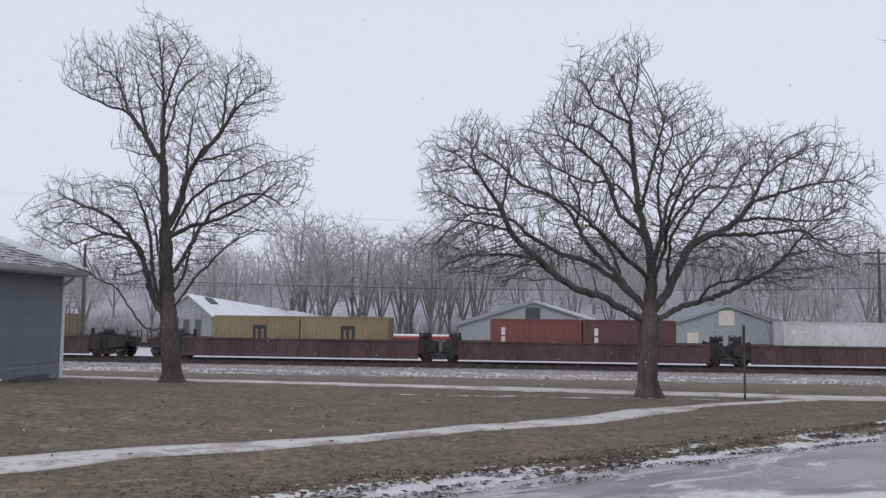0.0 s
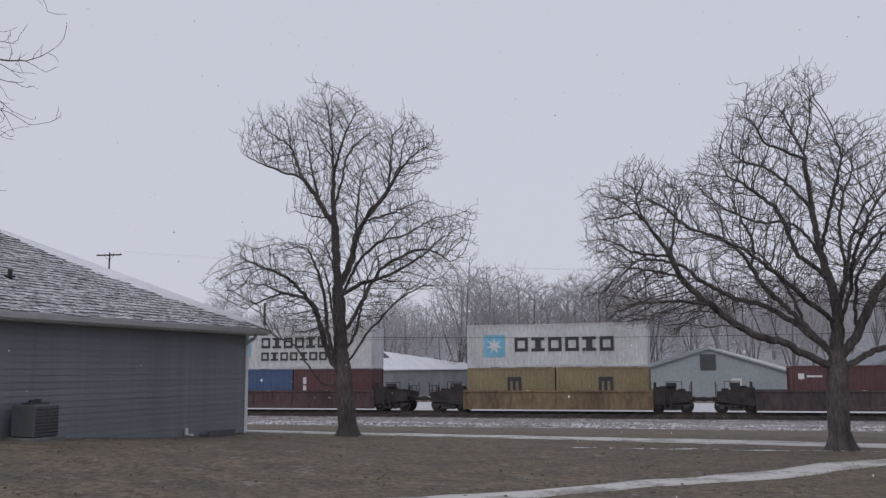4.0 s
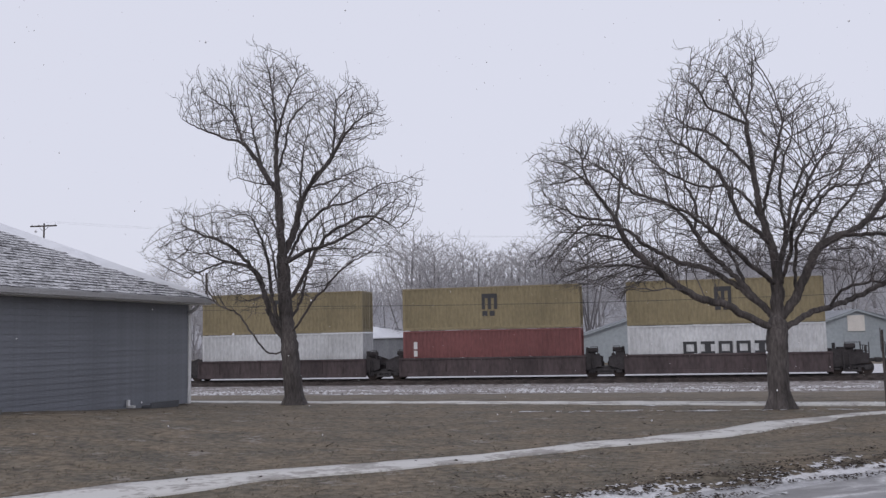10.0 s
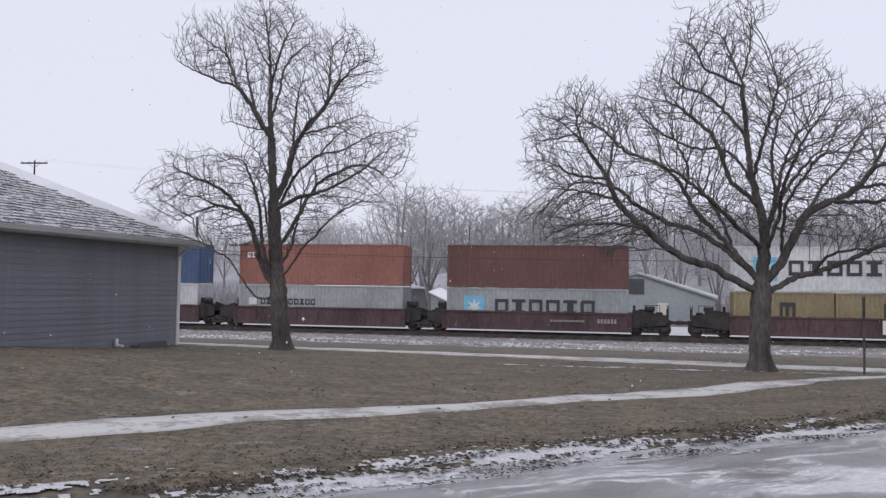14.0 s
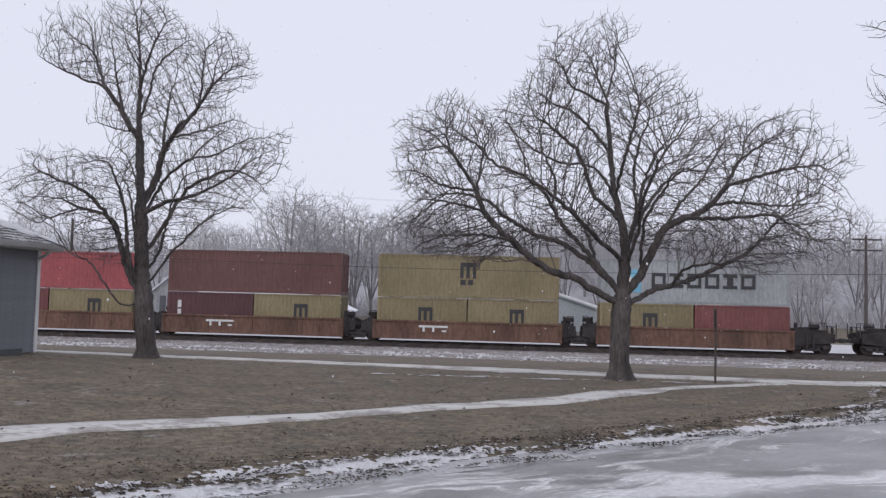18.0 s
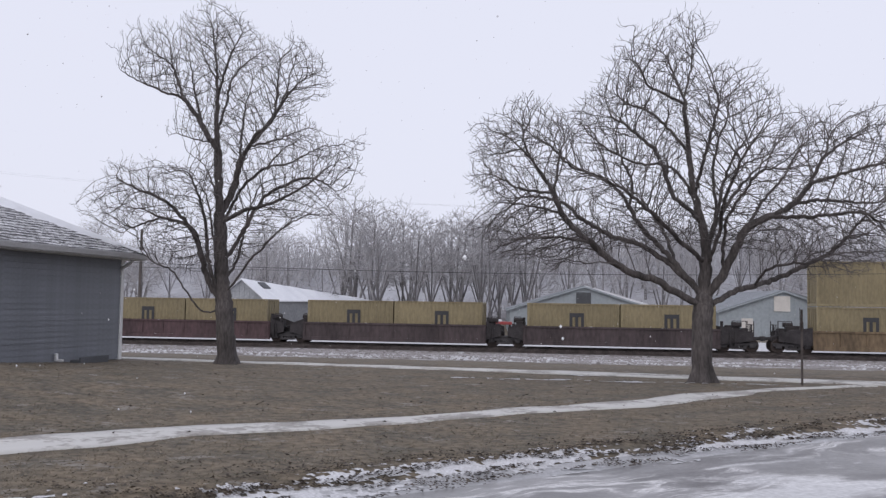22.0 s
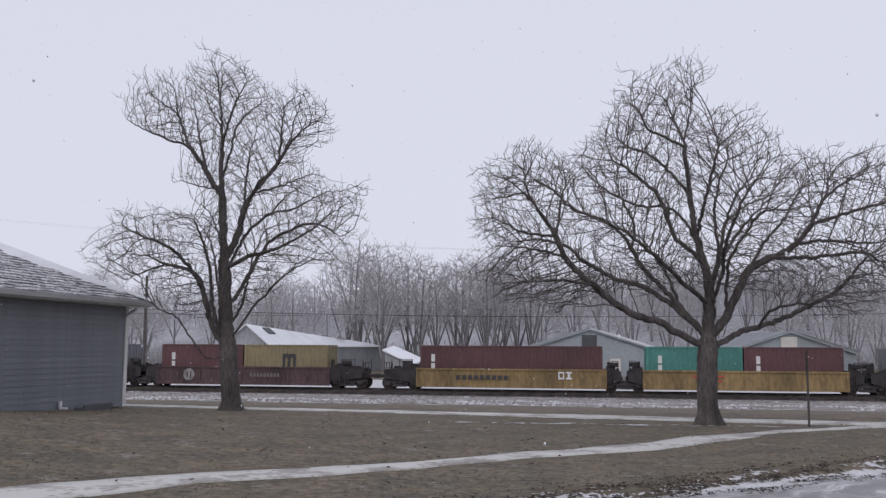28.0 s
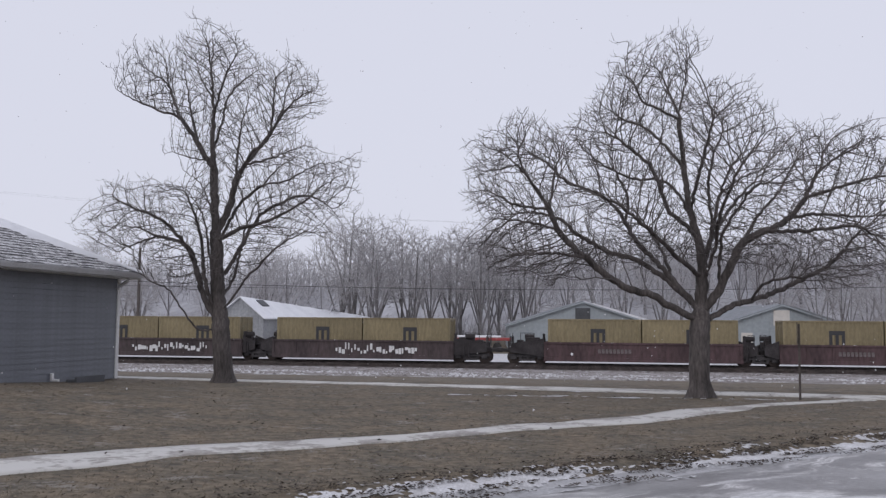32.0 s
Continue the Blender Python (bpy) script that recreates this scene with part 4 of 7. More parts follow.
def wood_tree(seed, h, w, stems):
    """Several stems that part low and spread into a round-topped crown."""
    r = random.Random(seed)
    rn = np.random.RandomState(seed)
    lines = [[(0, 0, -0.5), (0.1, 0, h * 0.22), (0.3 * r.uniform(-1, 1), 0, h * 0.5), (0.5 * r.uniform(-1, 1), 0.3, h * 0.85)]]
    for k in range(stems):
        a, z0, q = k * 2.4 + r.uniform(0, 0.8), h * r.uniform(0.04, 0.22), r.uniform(0.55, 0.95)
        c, s = math.cos(a) * w * q, math.sin(a) * w * q
        lines.append([(0, 0, z0), (0.22 * c, 0.22 * s, z0 + h * 0.16), (0.5 * c, 0.5 * s, z0 + h * 0.36), (0.85 * c, 0.85 * s, h * r.uniform(0.66, 0.8))])
    u = rn.normal(0, 1, (820, 3))
    u = u / np.linalg.norm(u, axis=1)[:, None] * rn.uniform(0.35, 1, (820, 1)) ** 0.6
    b = np.column_stack([u[:, 0] * w, u[:, 1] * w, h * (0.66 + 0.34 * u[:, 2])])
    b = b[(b[:, 2] > h * 0.36) & (rn.uniform(0, 1, 820) < 0.9)]
    return tree("tree", "bare deciduous tree in the woods behind the railway, haze-tinted pale", seed, (0, 0, 0), lines, b, 3.4, 0.55, 0.42, 0.10, 0.20, 0.25, 0.34, 0.020, 0.30, M_FARBARK, M_FARTWIG, split=False)


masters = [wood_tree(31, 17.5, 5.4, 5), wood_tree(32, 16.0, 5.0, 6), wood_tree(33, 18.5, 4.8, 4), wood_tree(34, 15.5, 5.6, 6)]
spots = []
for i in range(19):
    spots.append((-23 + i * 1.55 + rng.uniform(-0.8, 0.8), 128 + rng.uniform(-9, 16), rng.uniform(0.86, 1.06)))
for i in range(16):
    spots.append((8 + i * 3.9 + rng.uniform(-1, 1), 132 + rng.uniform(-4, 22), rng.uniform(0.66, 0.82)))
for i in range(14):
    spots.append((-92 + i * 4.2 + rng.uniform(-1, 1), 138 + rng.uniform(-5, 25), rng.uniform(0.6, 0.78)))
spots += [(-24.5, 108, 0.70), (-27.5, 109, 0.66), (-21.0, 111, 0.6), (37.5, 92, 0.42), (40.5, 94, 0.40), (34.5, 96, 0.38)]
for i, (x, y, s) in enumerate(spots):
    m = Matrix.Translation((x, y, -1.3)) @ Matrix.Rotation(rng.uniform(0, 6.28), 4, "Z")
    src = masters[i % 4]
    if i < 4:
        src.matrix_basis = m
        src.scale = (s, s, s)
        src["group"] = "far woods"
    else:
        t = copy_thing(src, m)
        t.scale = (s, s, s)

def rise_height(x, y):
    k = 1 + 0.55 * min(1.0, max(0.0, (x - 5) / 45.0))
    return float(np.interp(y, (168, 190, 215, 240, 262, 300), (-1.35, 2.2 * k, 6.0 * k, 9.5 * k, 12.0 * k, 12.5 * k)))


far = [masters[1], masters[3]]
for i in range(46):
    x, y = -150 + i * 6.4 + rng.uniform(-2, 2), rng.uniform(168, 235)
    t = copy_thing(far[i % 2], Matrix.Translation((x, y, rise_height(x, y) - 0.6)) @ Matrix.Rotation(rng.uniform(0, 6.28), 4, "Z"))
    k = rng.uniform(0.75, 1.05)
    t.scale = (k, k, k)

# wooded rise that closes the distance; haze is painted into its colour
for i in range(22):
    x, y = 12 + i * 4.8 + rng.uniform(-2, 2), rng.uniform(172, 225)
    t = copy_thing(far[i % 2], Matrix.Translation((x, y, rise_height(x, y) - 0.6)) @ Matrix.Rotation(rng.uniform(0, 6.28), 4, "Z"))
    k = rng.uniform(0.9, 1.15)
    t.scale = (k, k, k)
vs, fs = [], []
rx = np.arange(-330, 331, 6.0)
prof = ((168, -1.35), (190, 2.2), (215, 6.0), (240, 9.5), (262, 12.0), (300, 12.5), (340, 9.0))
for i, x in enumerate(rx):
    for y, z in prof:
        k = 1 + 0.16 * noise.noise((x * 0.012, y * 0.01, 4)) + 0.10 * noise.noise((x * 0.06, y * 0.03, 9))
        vs.append((x, y + 8 * noise.noise((x * 0.02, 0, 0)), z * k * (1 + 0.55 * min(1.0, max(0.0, (x - 5) / 45.0))) if z > 0 else z))
    if i:
        m = len(prof)
        fs += [((i - 1) * m + j, i * m + j, i * m + j + 1, (i - 1) * m + j + 1) for j in range(m - 1)]
tagged(new("backdrop_rise", pydata("backdrop_rise", vs, fs, M_RISE, True)), "wooded rise far behind the railway, haze painted into its grey", "hillside", kind="structure")

# saplings along the crest of the rise, in the same haze-painted grey
vs, fs = [], []
for i in range(4200):
    x, y = rng.uniform(-150, 130), rng.uniform(215, 290)
    h, w = rng.uniform(4.0, 9.5), rng.uniform(0.05, 0.10)
    z0, lx = rise_height(x, y) - 1.0, rng.uniform(-3.2, 3.2)
    o = len(vs)
    for k in range(3):
        vs.append((x + w * math.cos(k * 2.094), y + w * math.sin(k * 2.094), z0))
    for k in range(3):
        vs.append((x + lx + 0.3 * w * math.cos(k * 2.094), y + 0.3 * w * math.sin(k * 2.094), z0 + h))
    fs += [(o, o + 1, o + 4, o + 3), (o + 1, o + 2, o + 5, o + 4), (o + 2, o, o + 3, o + 5)]
tagged(new("crest_scrub", pydata("crest_scrub", vs, fs, M_RISE)), "saplings along the crest of the rise, haze painted into their grey", "scrub", kind="stuff")

# low scrub that closes the view under the far woods, coloured pale for haze
vs, fs = [], []
for i in range(9000):
    x = rng.uniform(-115, 95)
    y = 150 + rng.uniform(0, 26)
    h = rng.uniform(1.5, 5.0) * (0.9 + 0.4 * noise.noise((x * 0.06, 2, 0)))
    a, w = rng.uniform(0, 3.14), rng.uniform(0.02, 0.06)
    lx, ly = rng.uniform(-2.4, 2.4), rng.uniform(-1, 1)
    o = len(vs)
    for k in range(3):
        ang = a + k * 2.094
        vs.append((x + w * math.cos(ang), y + w * math.sin(ang), -1.4))
    for k in range(3):
        ang = a + k * 2.094
        vs.append((x + lx + 0.3 * w * math.cos(ang), y + ly + 0.3 * w * math.sin(ang), -1.4 + h))
    fs += [(o, o + 1, o + 4, o + 3), (o + 1, o + 2, o + 5, o + 4), (o + 2, o, o + 3, o + 5)]
tagged(new("far_scrub", pydata("far_scrub", vs, fs, M_FARSCRUB)), "dense leafless scrub and saplings behind the railway, haze-tinted pale", "scrub", kind="stuff")

# ---- house at the lawn's edge ----
HOUSE = Matrix.Translation((-10.41, 24.93, 0.0)) @ Matrix.Rotation(radians(80.0), 4, "Z")
HL, HW, HH = 10.6, 15.0, 2.84
house = thing("house", "single-storey house with slate-blue lap siding and a snow-dusted hipped roof", "house", HOUSE)
part("foundation", box(-HL + 0.05, -0.05, 0.05, HW - 0.05, -0.6, 0.12), mat("grey_foundation_concrete", (0.22, 0.22, 0.22), 0.9), house)
part("wall", box(-HL + 0.03, -0.03, 0.03, HW - 0.03, 0.1, HH), M_SIDING, house)
nb = 20
for face, (m, ln) in enumerate(((Matrix.Identity(4), HL), (Matrix.Rotation(radians(90), 4, "Z"), HW), (Matrix.Translation((-HL, HW, 0)) @ Matrix.Rotation(radians(180), 4, "Z") @ Matrix.Translation((HL, 0, 0)) @ Matrix.Translation((-HL, 0, 0)), HL))):
    if face == 0:
        x0, x1 = -HL, -0.09
    elif face == 1:
        x0, x1 = 0.09, HW
    else:
        x0, x1 = -HL, 0
        continue
    e = (HH - 0.08) / nb
    data = mesh_of("siding_board", bm_faces([(x0, -0.020, 0), (x1, -0.020, 0), (x1, -0.006, e + 0.012), (x0, -0.006, e + 0.012), (x0, 0.03, 0), (x1, 0.03, 0), (x1, 0.03, e + 0.012), (x0, 0.03, e + 0.012)],
                    [(0, 1, 2, 3), (0, 4, 5, 1), (3, 2, 6, 7), (0, 3, 7, 4), (1, 5, 6, 2)]), M_SIDING)
    for i in range(nb):
        part("siding_board", data, None, house, m=m @ Matrix.Translation((0, 0, 0.08 + i * e)))
part("corner_trim", box(-0.095, 0.045, -0.045, 0.095, 0.06, HH, 0.008), M_TRIM, house, "white corner board")
OV = 0.42
part("soffit", box(-HL - OV, OV, -OV, HW + OV, HH - 0.015, HH + 0.012), M_TRIM, house)
for nm, b in (("fascia", box(-HL - OV, OV, -OV - 0.02, -OV, HH - 0.01, HH + 0.17)), ("fascia", box(OV, OV + 0.02, -OV, HW + OV, HH - 0.01, HH + 0.17))):
    part(nm, b, M_GUTTER, house)
gut = bm_faces([(x, y, z) for x in (-HL - OV, OV + 0.1) for y, z in ((-OV - 0.022, HH + 0.02), (-OV - 0.10, HH + 0.02), (-OV - 0.125, HH + 0.13), (-OV - 0.115, HH + 0.13), (-OV - 0.09, HH + 0.03), (-OV - 0.022, HH + 0.03))],
                [(0, 1, 7, 6), (1, 2, 8, 7), (2, 3, 9, 8), (3, 4, 10, 9), (4, 5, 11, 10), (0, 5, 4, 3, 2, 1), (6, 7, 8, 9, 10, 11)])
part("gutter", gut, M_GUTTER, house, "pale metal eaves gutter")
# hipped roof in overlapping shingle courses
S = 0.49
half = HL / 2 + OV
ap = HH + 0.16 + half * S
roof = part("roof", bm_faces([(-HL - OV, -OV, HH + 0.15), (OV, -OV, HH + 0.15), (OV, HW + OV, HH + 0.15), (-HL - OV, HW + OV, HH + 0.15), (-HL / 2, -OV + half, ap - 0.02), (-HL / 2, HW + OV - half, ap - 0.02)],
            [(0, 1, 4), (1, 2, 5, 4), (2, 3, 5), (3, 0, 4, 5), (3, 2, 1, 0)]), M_SHINGLE, house)
courses = 34
for i in range(courses):
    d0, d1 = half * i / courses, half * (i + 1) / courses
    z0, z1 = HH + 0.18 + d0 * S, HH + 0.165 + d1 * S
    x0, x1 = -HL - OV + d0 - 0.02, OV - d0 + 0.02
    bm = bmesh.new()
    x = x0
    r = random.Random(i)
    while x < x1:
        w = min(r.uniform(0.24, 0.42), x1 - x)
        dz = r.uniform(-0.004, 0.008)
        j = r.uniform(-0.045, 0.03)
        v = [bm.verts.new(p) for p in ((x, -OV + d0 + j, z0 + dz + j * S), (x + w, -OV + d0 + j, z0 + dz + j * S), (min(x + w, x1 - (d1 - d0)), -OV + d1, z1), (max(x, x0 + d1 - d0) if x == x0 else x, -OV + d1, z1), (x, -OV + d0 + j, z0 - 0.014 + j * S), (x + w, -OV + d0 + j, z0 - 0.014 + j * S))]
        bm.faces.new((v[0], v[1], v[2], v[3]))
        bm.faces.new((v[4], v[5], v[1], v[0]))
        x += w
    tagged(part("shingle_course", bm, M_SHINGLE, roof))
    bm = bmesh.new()
    v = [bm.verts.new(p) for p in ((OV - d0 + 0.02, -OV + d0, z0), (OV - d0 + 0.02, HW + OV - d0, z0), (OV - d1, HW + OV - d1, z1), (OV - d1, -OV + d1, z1))]
    bm.faces.new(v)
    part("shingle_course", bm, M_SHINGLE, roof)


def caps(a, b, w=0.20):
    """Ridge caps: short overlapping pieces along a hip or ridge, all of one mesh."""
    a, b = Vector(a), Vector(b)
    n = int((b - a).length / 0.24)
    d = (b - a) / n
    side = d.cross(Vector((0, 0, 1))).normalized() * w
    q, lo, hi = d * 1.25, Vector((0, 0, -0.05)), Vector((0, 0, 0.05))
    dip = Vector((0, 0, -0.02))
    pts = [lo - side, hi, lo + side, q + lo + side + dip, q + hi + dip, q + lo - side + dip, lo * 1.5 - side, lo * 1.5 + side]
    me = mesh_of("ridge_cap", bm_faces(pts, [(0, 1, 4, 5), (1, 2, 3, 4), (6, 7, 2, 1, 0)]), M_RIDGE)
    for i in range(n):
        part("ridge_cap", me, None, roof, "snow-covered ridge cap" if i == 0 else "", m=Matrix.Translation(a + d * i))


E1, E2 = (-HL / 2, -OV + half, ap), (-HL / 2, HW + OV - half, ap)
for a, b in (((OV, -OV, HH + 0.2), E1), ((-HL - OV, -OV, HH + 0.2), E1), (E1, E2)):
    caps(a, b)
vs = []
n = 44
for i in range(n + 1):
    d = 0.15 + (half - 0.5) * i / n
    k = i / n
    w = max(0.03, (0.95 * math.sin(math.pi * min(1.0, 1.12 * k)) ** 0.8 + 0.10) * (1 + 0.5 * noise.noise((i * 0.5, 4.0, 1))))
    for q, up in ((0.06, 0.05), (-0.4 * w, 0.055), (-w, -0.012)):
        vs.append((OV - d + q, -OV + d, HH + 0.18 + d * S + up))
bm = bm_faces(vs, [(i * 3 + j, i * 3 + j + 1, i * 3 + j + 4, i * 3 + j + 3) for i in range(n) for j in range(2)])
part("snow_drift", bm, M_SNOWROOF, roof, "drift of snow along the hip", smooth=True)
bm = bm_cyl(bmesh.new(), 0.05, 0.34, Matrix.Translation((-7.48, 1.3, HH + 0.2 + 1.72 * S)))
bm_cyl(bm, 0.12, 0.03, Matrix.Translation((-7.48, 1.3, HH + 0.2 + 1.74 * S)))
part("vent_pipe", bm, M_STEEL, roof)
bm = box(-HL / 2 - 0.95, -HL / 2 - 0.45, half - OV + 0.5, half - OV + 1.0, ap - 0.42, ap + 0.05, 0.03)
part("roof_vent", bm, M_STEEL, roof)
# downspout, splash block, meter and air conditioner at the wall's foot
bm = strip([(-0.165, -OV + 0.02, HH - 0.02), (-0.165, -OV + 0.05, HH - 0.09), (-0.165, -0.20, HH - 0.19), (-0.165, -0.10, HH - 0.24), (-0.165, -0.07, HH - 0.30)], 0.045)
part("downspout_elbow", bm, M_GUTTER, house, "pale gutter outlet elbow")
bm = box(-2.90, -2.82, -0.12, -0.05, 0.16, 0.36, 0.01)
bm_box(bm, -2.90, -2.82, -0.28, -0.05, 0.16, 0.22, 0.01)
part("drain_pipe", bm, M_TRIM, house, "short white drain pipe")
splash = thing("splash_block", "dark splash block lying at the house wall", "splash block", HOUSE @ Matrix.Translation((-1.95, -0.4, 0.12)))
bm = box(-0.6, 0.6, -0.16, 0.16, -0.05, 0.07, 0.02)
bm_box(bm, -0.6, 0.6, -0.16, -0.11, 0.05, 0.13)
part("channel", bm, M_DARKVENT, splash)
ac = thing("air_conditioner", "dark grey outdoor air conditioning unit beside the house wall", "air conditioner", HOUSE @ Matrix.Translation((-8.40, -0.52, 0.45)))
part("cabinet", box(-0.33, 0.33, -0.3, 0.3, 0.08, 0.72, 0.03), M_DARKVENT, ac)
part("pad", box(-0.42, 0.42, -0.4, 0.4, -0.05, 0.08), mat("grey_foundation_concrete", (0.22, 0.22, 0.22), 0.9), ac)
for k in range(8):
    part("grille_slat", box(-0.30, 0.30, -0.315, -0.302, 0.16 + k * 0.065, 0.185 + k * 0.065), M_STEEL, ac)
part("fan_guard", bm_cyl(bmesh.new(), 0.26, 0.03, Matrix.Translation((0, 0, 0.735)), 20), M_STEEL, ac)
part("line_box", box(0.48, 0.56, 0.4, 0.5, 0.05, 0.80), M_STEEL, ac)
part("line_pipe", box(0.3, 0.52, 0.42, 0.47, 0.74, 0.79), M_STEEL, ac)
well = thing("window_well_cover", "dark low cover lying at the foot of the house wall", "window well", HOUSE @ Matrix.Translation((-10.2, -0.3, 0.48)))
part("cover", box(-0.8, 0.8, -0.28, 0.28, -0.05, 0.10, 0.03), M_DARKVENT, well)

# ---- buildings beyond the railway ----


def gable_building(name, label, at, turn, w, d, eave, rise, wall, roof_mat, over=0.35, base=-1.35):
    """Gable front along local x, depth along local y."""
    b = thing(name, label, "building", Matrix.Translation((at[0], at[1], base)) @ Matrix.Rotation(radians(turn), 4, "Z"))
    bm = bm_faces([(-w / 2, 0, 0), (w / 2, 0, 0), (w / 2, 0, eave), (0, 0, eave + rise), (-w / 2, 0, eave), (-w / 2, d, 0), (w / 2, d, 0), (w / 2, d, eave), (0, d, eave + rise), (-w / 2, d, eave)],
                  [(0, 1, 2, 3, 4), (5, 6, 7, 8, 9), (0, 5, 9, 4), (1, 6, 7, 2)])
    part("wall", bm, wall, b)
    n = int(w / 0.9)
    for i in range(1, n):
        x = -w / 2 + w * i / n
        top = eave + rise * (1 - abs(x) / (w / 2)) - 0.1
        part("wall_rib", box(x - 0.03, x + 0.03, -0.035, 0, 0, top), wall, b)
    s = rise / (w / 2)
    for k in (-1, 1):
        xo = k * (w / 2 + over)
        zo = eave - over * s
        bm = bm_faces([(0, -over, eave + rise + 0.02), (xo, -over, zo + 0.02), (xo, d + over, zo + 0.02), (0, d + over, eave + rise + 0.02), (0, -over, eave + rise + 0.12), (xo, -over, zo + 0.10), (xo, d + over, zo + 0.10), (0, d + over, eave + rise + 0.12)],
                      [(0, 1, 2, 3), (4, 5, 6, 7), (0, 1, 5, 4), (1, 2, 6, 5), (2, 3, 7, 6)])
        snowy = roof_mat if k > 0 or roof_mat is not M_SNOWROOF or over < 0.3 else M_ROOFMETAL
        part("roof_slope", bm, snowy, b)
        if k > 0 and over >= 0.3:
            part("snow_lip", bm_faces([(0.6, -over - 0.05, eave + rise - 0.6 * s + 0.10), (xo, -over - 0.05, zo + 0.10), (xo, -over + 0.4, zo + 0.10), (0.6, -over + 0.4, eave + rise - 0.6 * s + 0.10), (1.2, -over - 0.04, eave + rise - 1.2 * s + 0.22), (xo, -over - 0.04, zo + 0.36), (xo, -over + 0.4, zo + 0.36), (1.2, -over + 0.4, eave + rise - 1.2 * s + 0.22)], [(0, 1, 5, 4), (4, 5, 6, 7), (1, 2, 6, 5), (3, 0, 4, 7)]), M_SNOWROOF if roof_mat is M_SNOWROOF else M_ROOFMETAL, b, "snow drift along the verge")
        bm = bm_faces([(0, -over - 0.04, eave + rise - 0.12), (xo, -over - 0.04, zo - 0.12), (xo, -over - 0.04, zo + 0.05), (0, -over - 0.04, eave + rise + 0.05), (0, -over + 0.01, eave + rise - 0.12), (xo, -over + 0.01, zo - 0.12)], [(0, 1, 2, 3), (0, 1, 5, 4)])
        part("bargeboard", bm, wall, b)
    return b


shed1 = gable_building("warehouse", "pale blue-grey metal gabled warehouse with a snowy roof and dark louvre", (9.9, 100, 0), 0, 16.2, 24, 2.75, 2.55, M_BARNWALL, M_SNOWROOF)
lv = part("louvre", box(-0.85, 0.75, -0.10, 0, 3.0, 4.65), M_DARKVENT, shed1, "dark louvred gable vent")
for k in range(8):
    part("louvre_slat", box(-0.80, 0.70, -0.14, -0.08, 3.08 + k * 0.19, 3.16 + k * 0.19), M_DARKVENT, lv)
part("door", box(2.2, 3.3, -0.06, 0, 0, 2.1), M_WHITEPANEL, shed1)
shed2 = gable_building("warehouse", "pale blue-grey metal gabled warehouse with a white gable panel", (31.2, 100, 0), 0, 13.6, 24, 2.85, 2.25, M_BARNWALL, M_ROOFMETAL)
part("gable_panel", box(-0.95, 0.75, -0.10, 0, 2.9, 4.55), M_WHITEPANEL, shed2, "white square gable panel")
part("door", box(-4.4, -3.2, -0.06, 0, 0, 2.1), M_WHITEPANEL, shed2)
BL, BW, BE, BR = 38.0, 5.0, 3.3, 2.0
barn = thing("barn", "long narrow grey building with a snow-covered roof and small roof lights", "building", Matrix.Translation((-25.2, 90.0, -1.35)) @ Matrix.Rotation(radians(-10), 4, "Z"))
part("wall", bm_faces([(-BW / 2, 0, 0), (BW / 2, 0, 0), (BW / 2, 0, BE), (0, 0, BE + BR), (-BW / 2, 0, BE), (-BW / 2, BL, 0), (BW / 2, BL, 0), (BW / 2, BL, BE), (0, BL, BE + 0.4), (-BW / 2, BL, BE)],
                      [(0, 1, 2, 3, 4), (5, 6, 7, 8, 9), (0, 5, 9, 4), (1, 6, 7, 2)]), M_BARNWALL2, barn)
for k in (-1, 1):
    xo = k * (BW / 2 + 0.25)
    part("roof_slope", bm_faces([(0, -0.3, BE + BR + q) for q in (0.02, 0.14)] + [(xo, -0.3, BE - 0.18 + q) for q in (0.02, 0.14)] + [(xo, BL + 0.2, BE - 0.10 + q) for q in (0.02, 0.14)] + [(0, BL + 0.2, BE + 0.4 + q) for q in (0.02, 0.14)],
         [(0, 2, 4, 6), (1, 3, 5, 7), (0, 2, 3, 1), (2, 4, 5, 3), (4, 6, 7, 5)]), M_SNOWROOF, barn, "roof slope under even snow")
for i in range(1, 9):
    x = -BW / 2 + BW * i / 9
    part("wall_board", box(x - 0.03, x + 0.03, -0.04, 0, 0, BE + BR * (1 - abs(x) / (BW / 2)) - 0.1), M_BARNWALL2, barn)
for k in range(5):
    y = 2.5 + k * 5.6
    top = BE + BR - (BR - 0.4) * y / BL + 0.15
    drop = (top - BE) / (BW / 2)
    part("roof_light", bm_faces([(x, yy, top - x * drop + q) for q in (0.0, 0.26) for x, yy in ((0.55, y), (1.25, y), (1.25, y + 1.7), (0.55, y + 1.7))],
         [(4, 5, 6, 7), (0, 1, 5, 4), (2, 3, 7, 6), (1, 2, 6, 5), (3, 0, 4, 7)]), M_DARKVENT, barn, "small dark roof light")
for k in range(3):
    part("window", box(-1.7 + k * 1.25, -1.1 + k * 1.25, -0.06, 0, 1.3, 2.9), M_DARKVENT, barn)
lean = thing("lean_to_shed", "low grey lean-to shed with snow on its sloping roof", "shed", Matrix.Translation((-10.2, 93.0, -1.35)) @ Matrix.Rotation(radians(-14), 4, "Z"))
part("wall", bm_faces([(-1.5, 0, 0), (1.5, 0, 0), (1.5, 0, 1.45), (-1.5, 0, 2.75), (-1.5, 3, 0), (1.5, 3, 0), (1.5, 3, 1.85), (-1.5, 3, 3.1)], [(0, 1, 2, 3), (4, 5, 6, 7), (0, 3, 7, 4), (1, 2, 6, 5), (3, 2, 6, 7)]), M_BARNWALL2, lean)
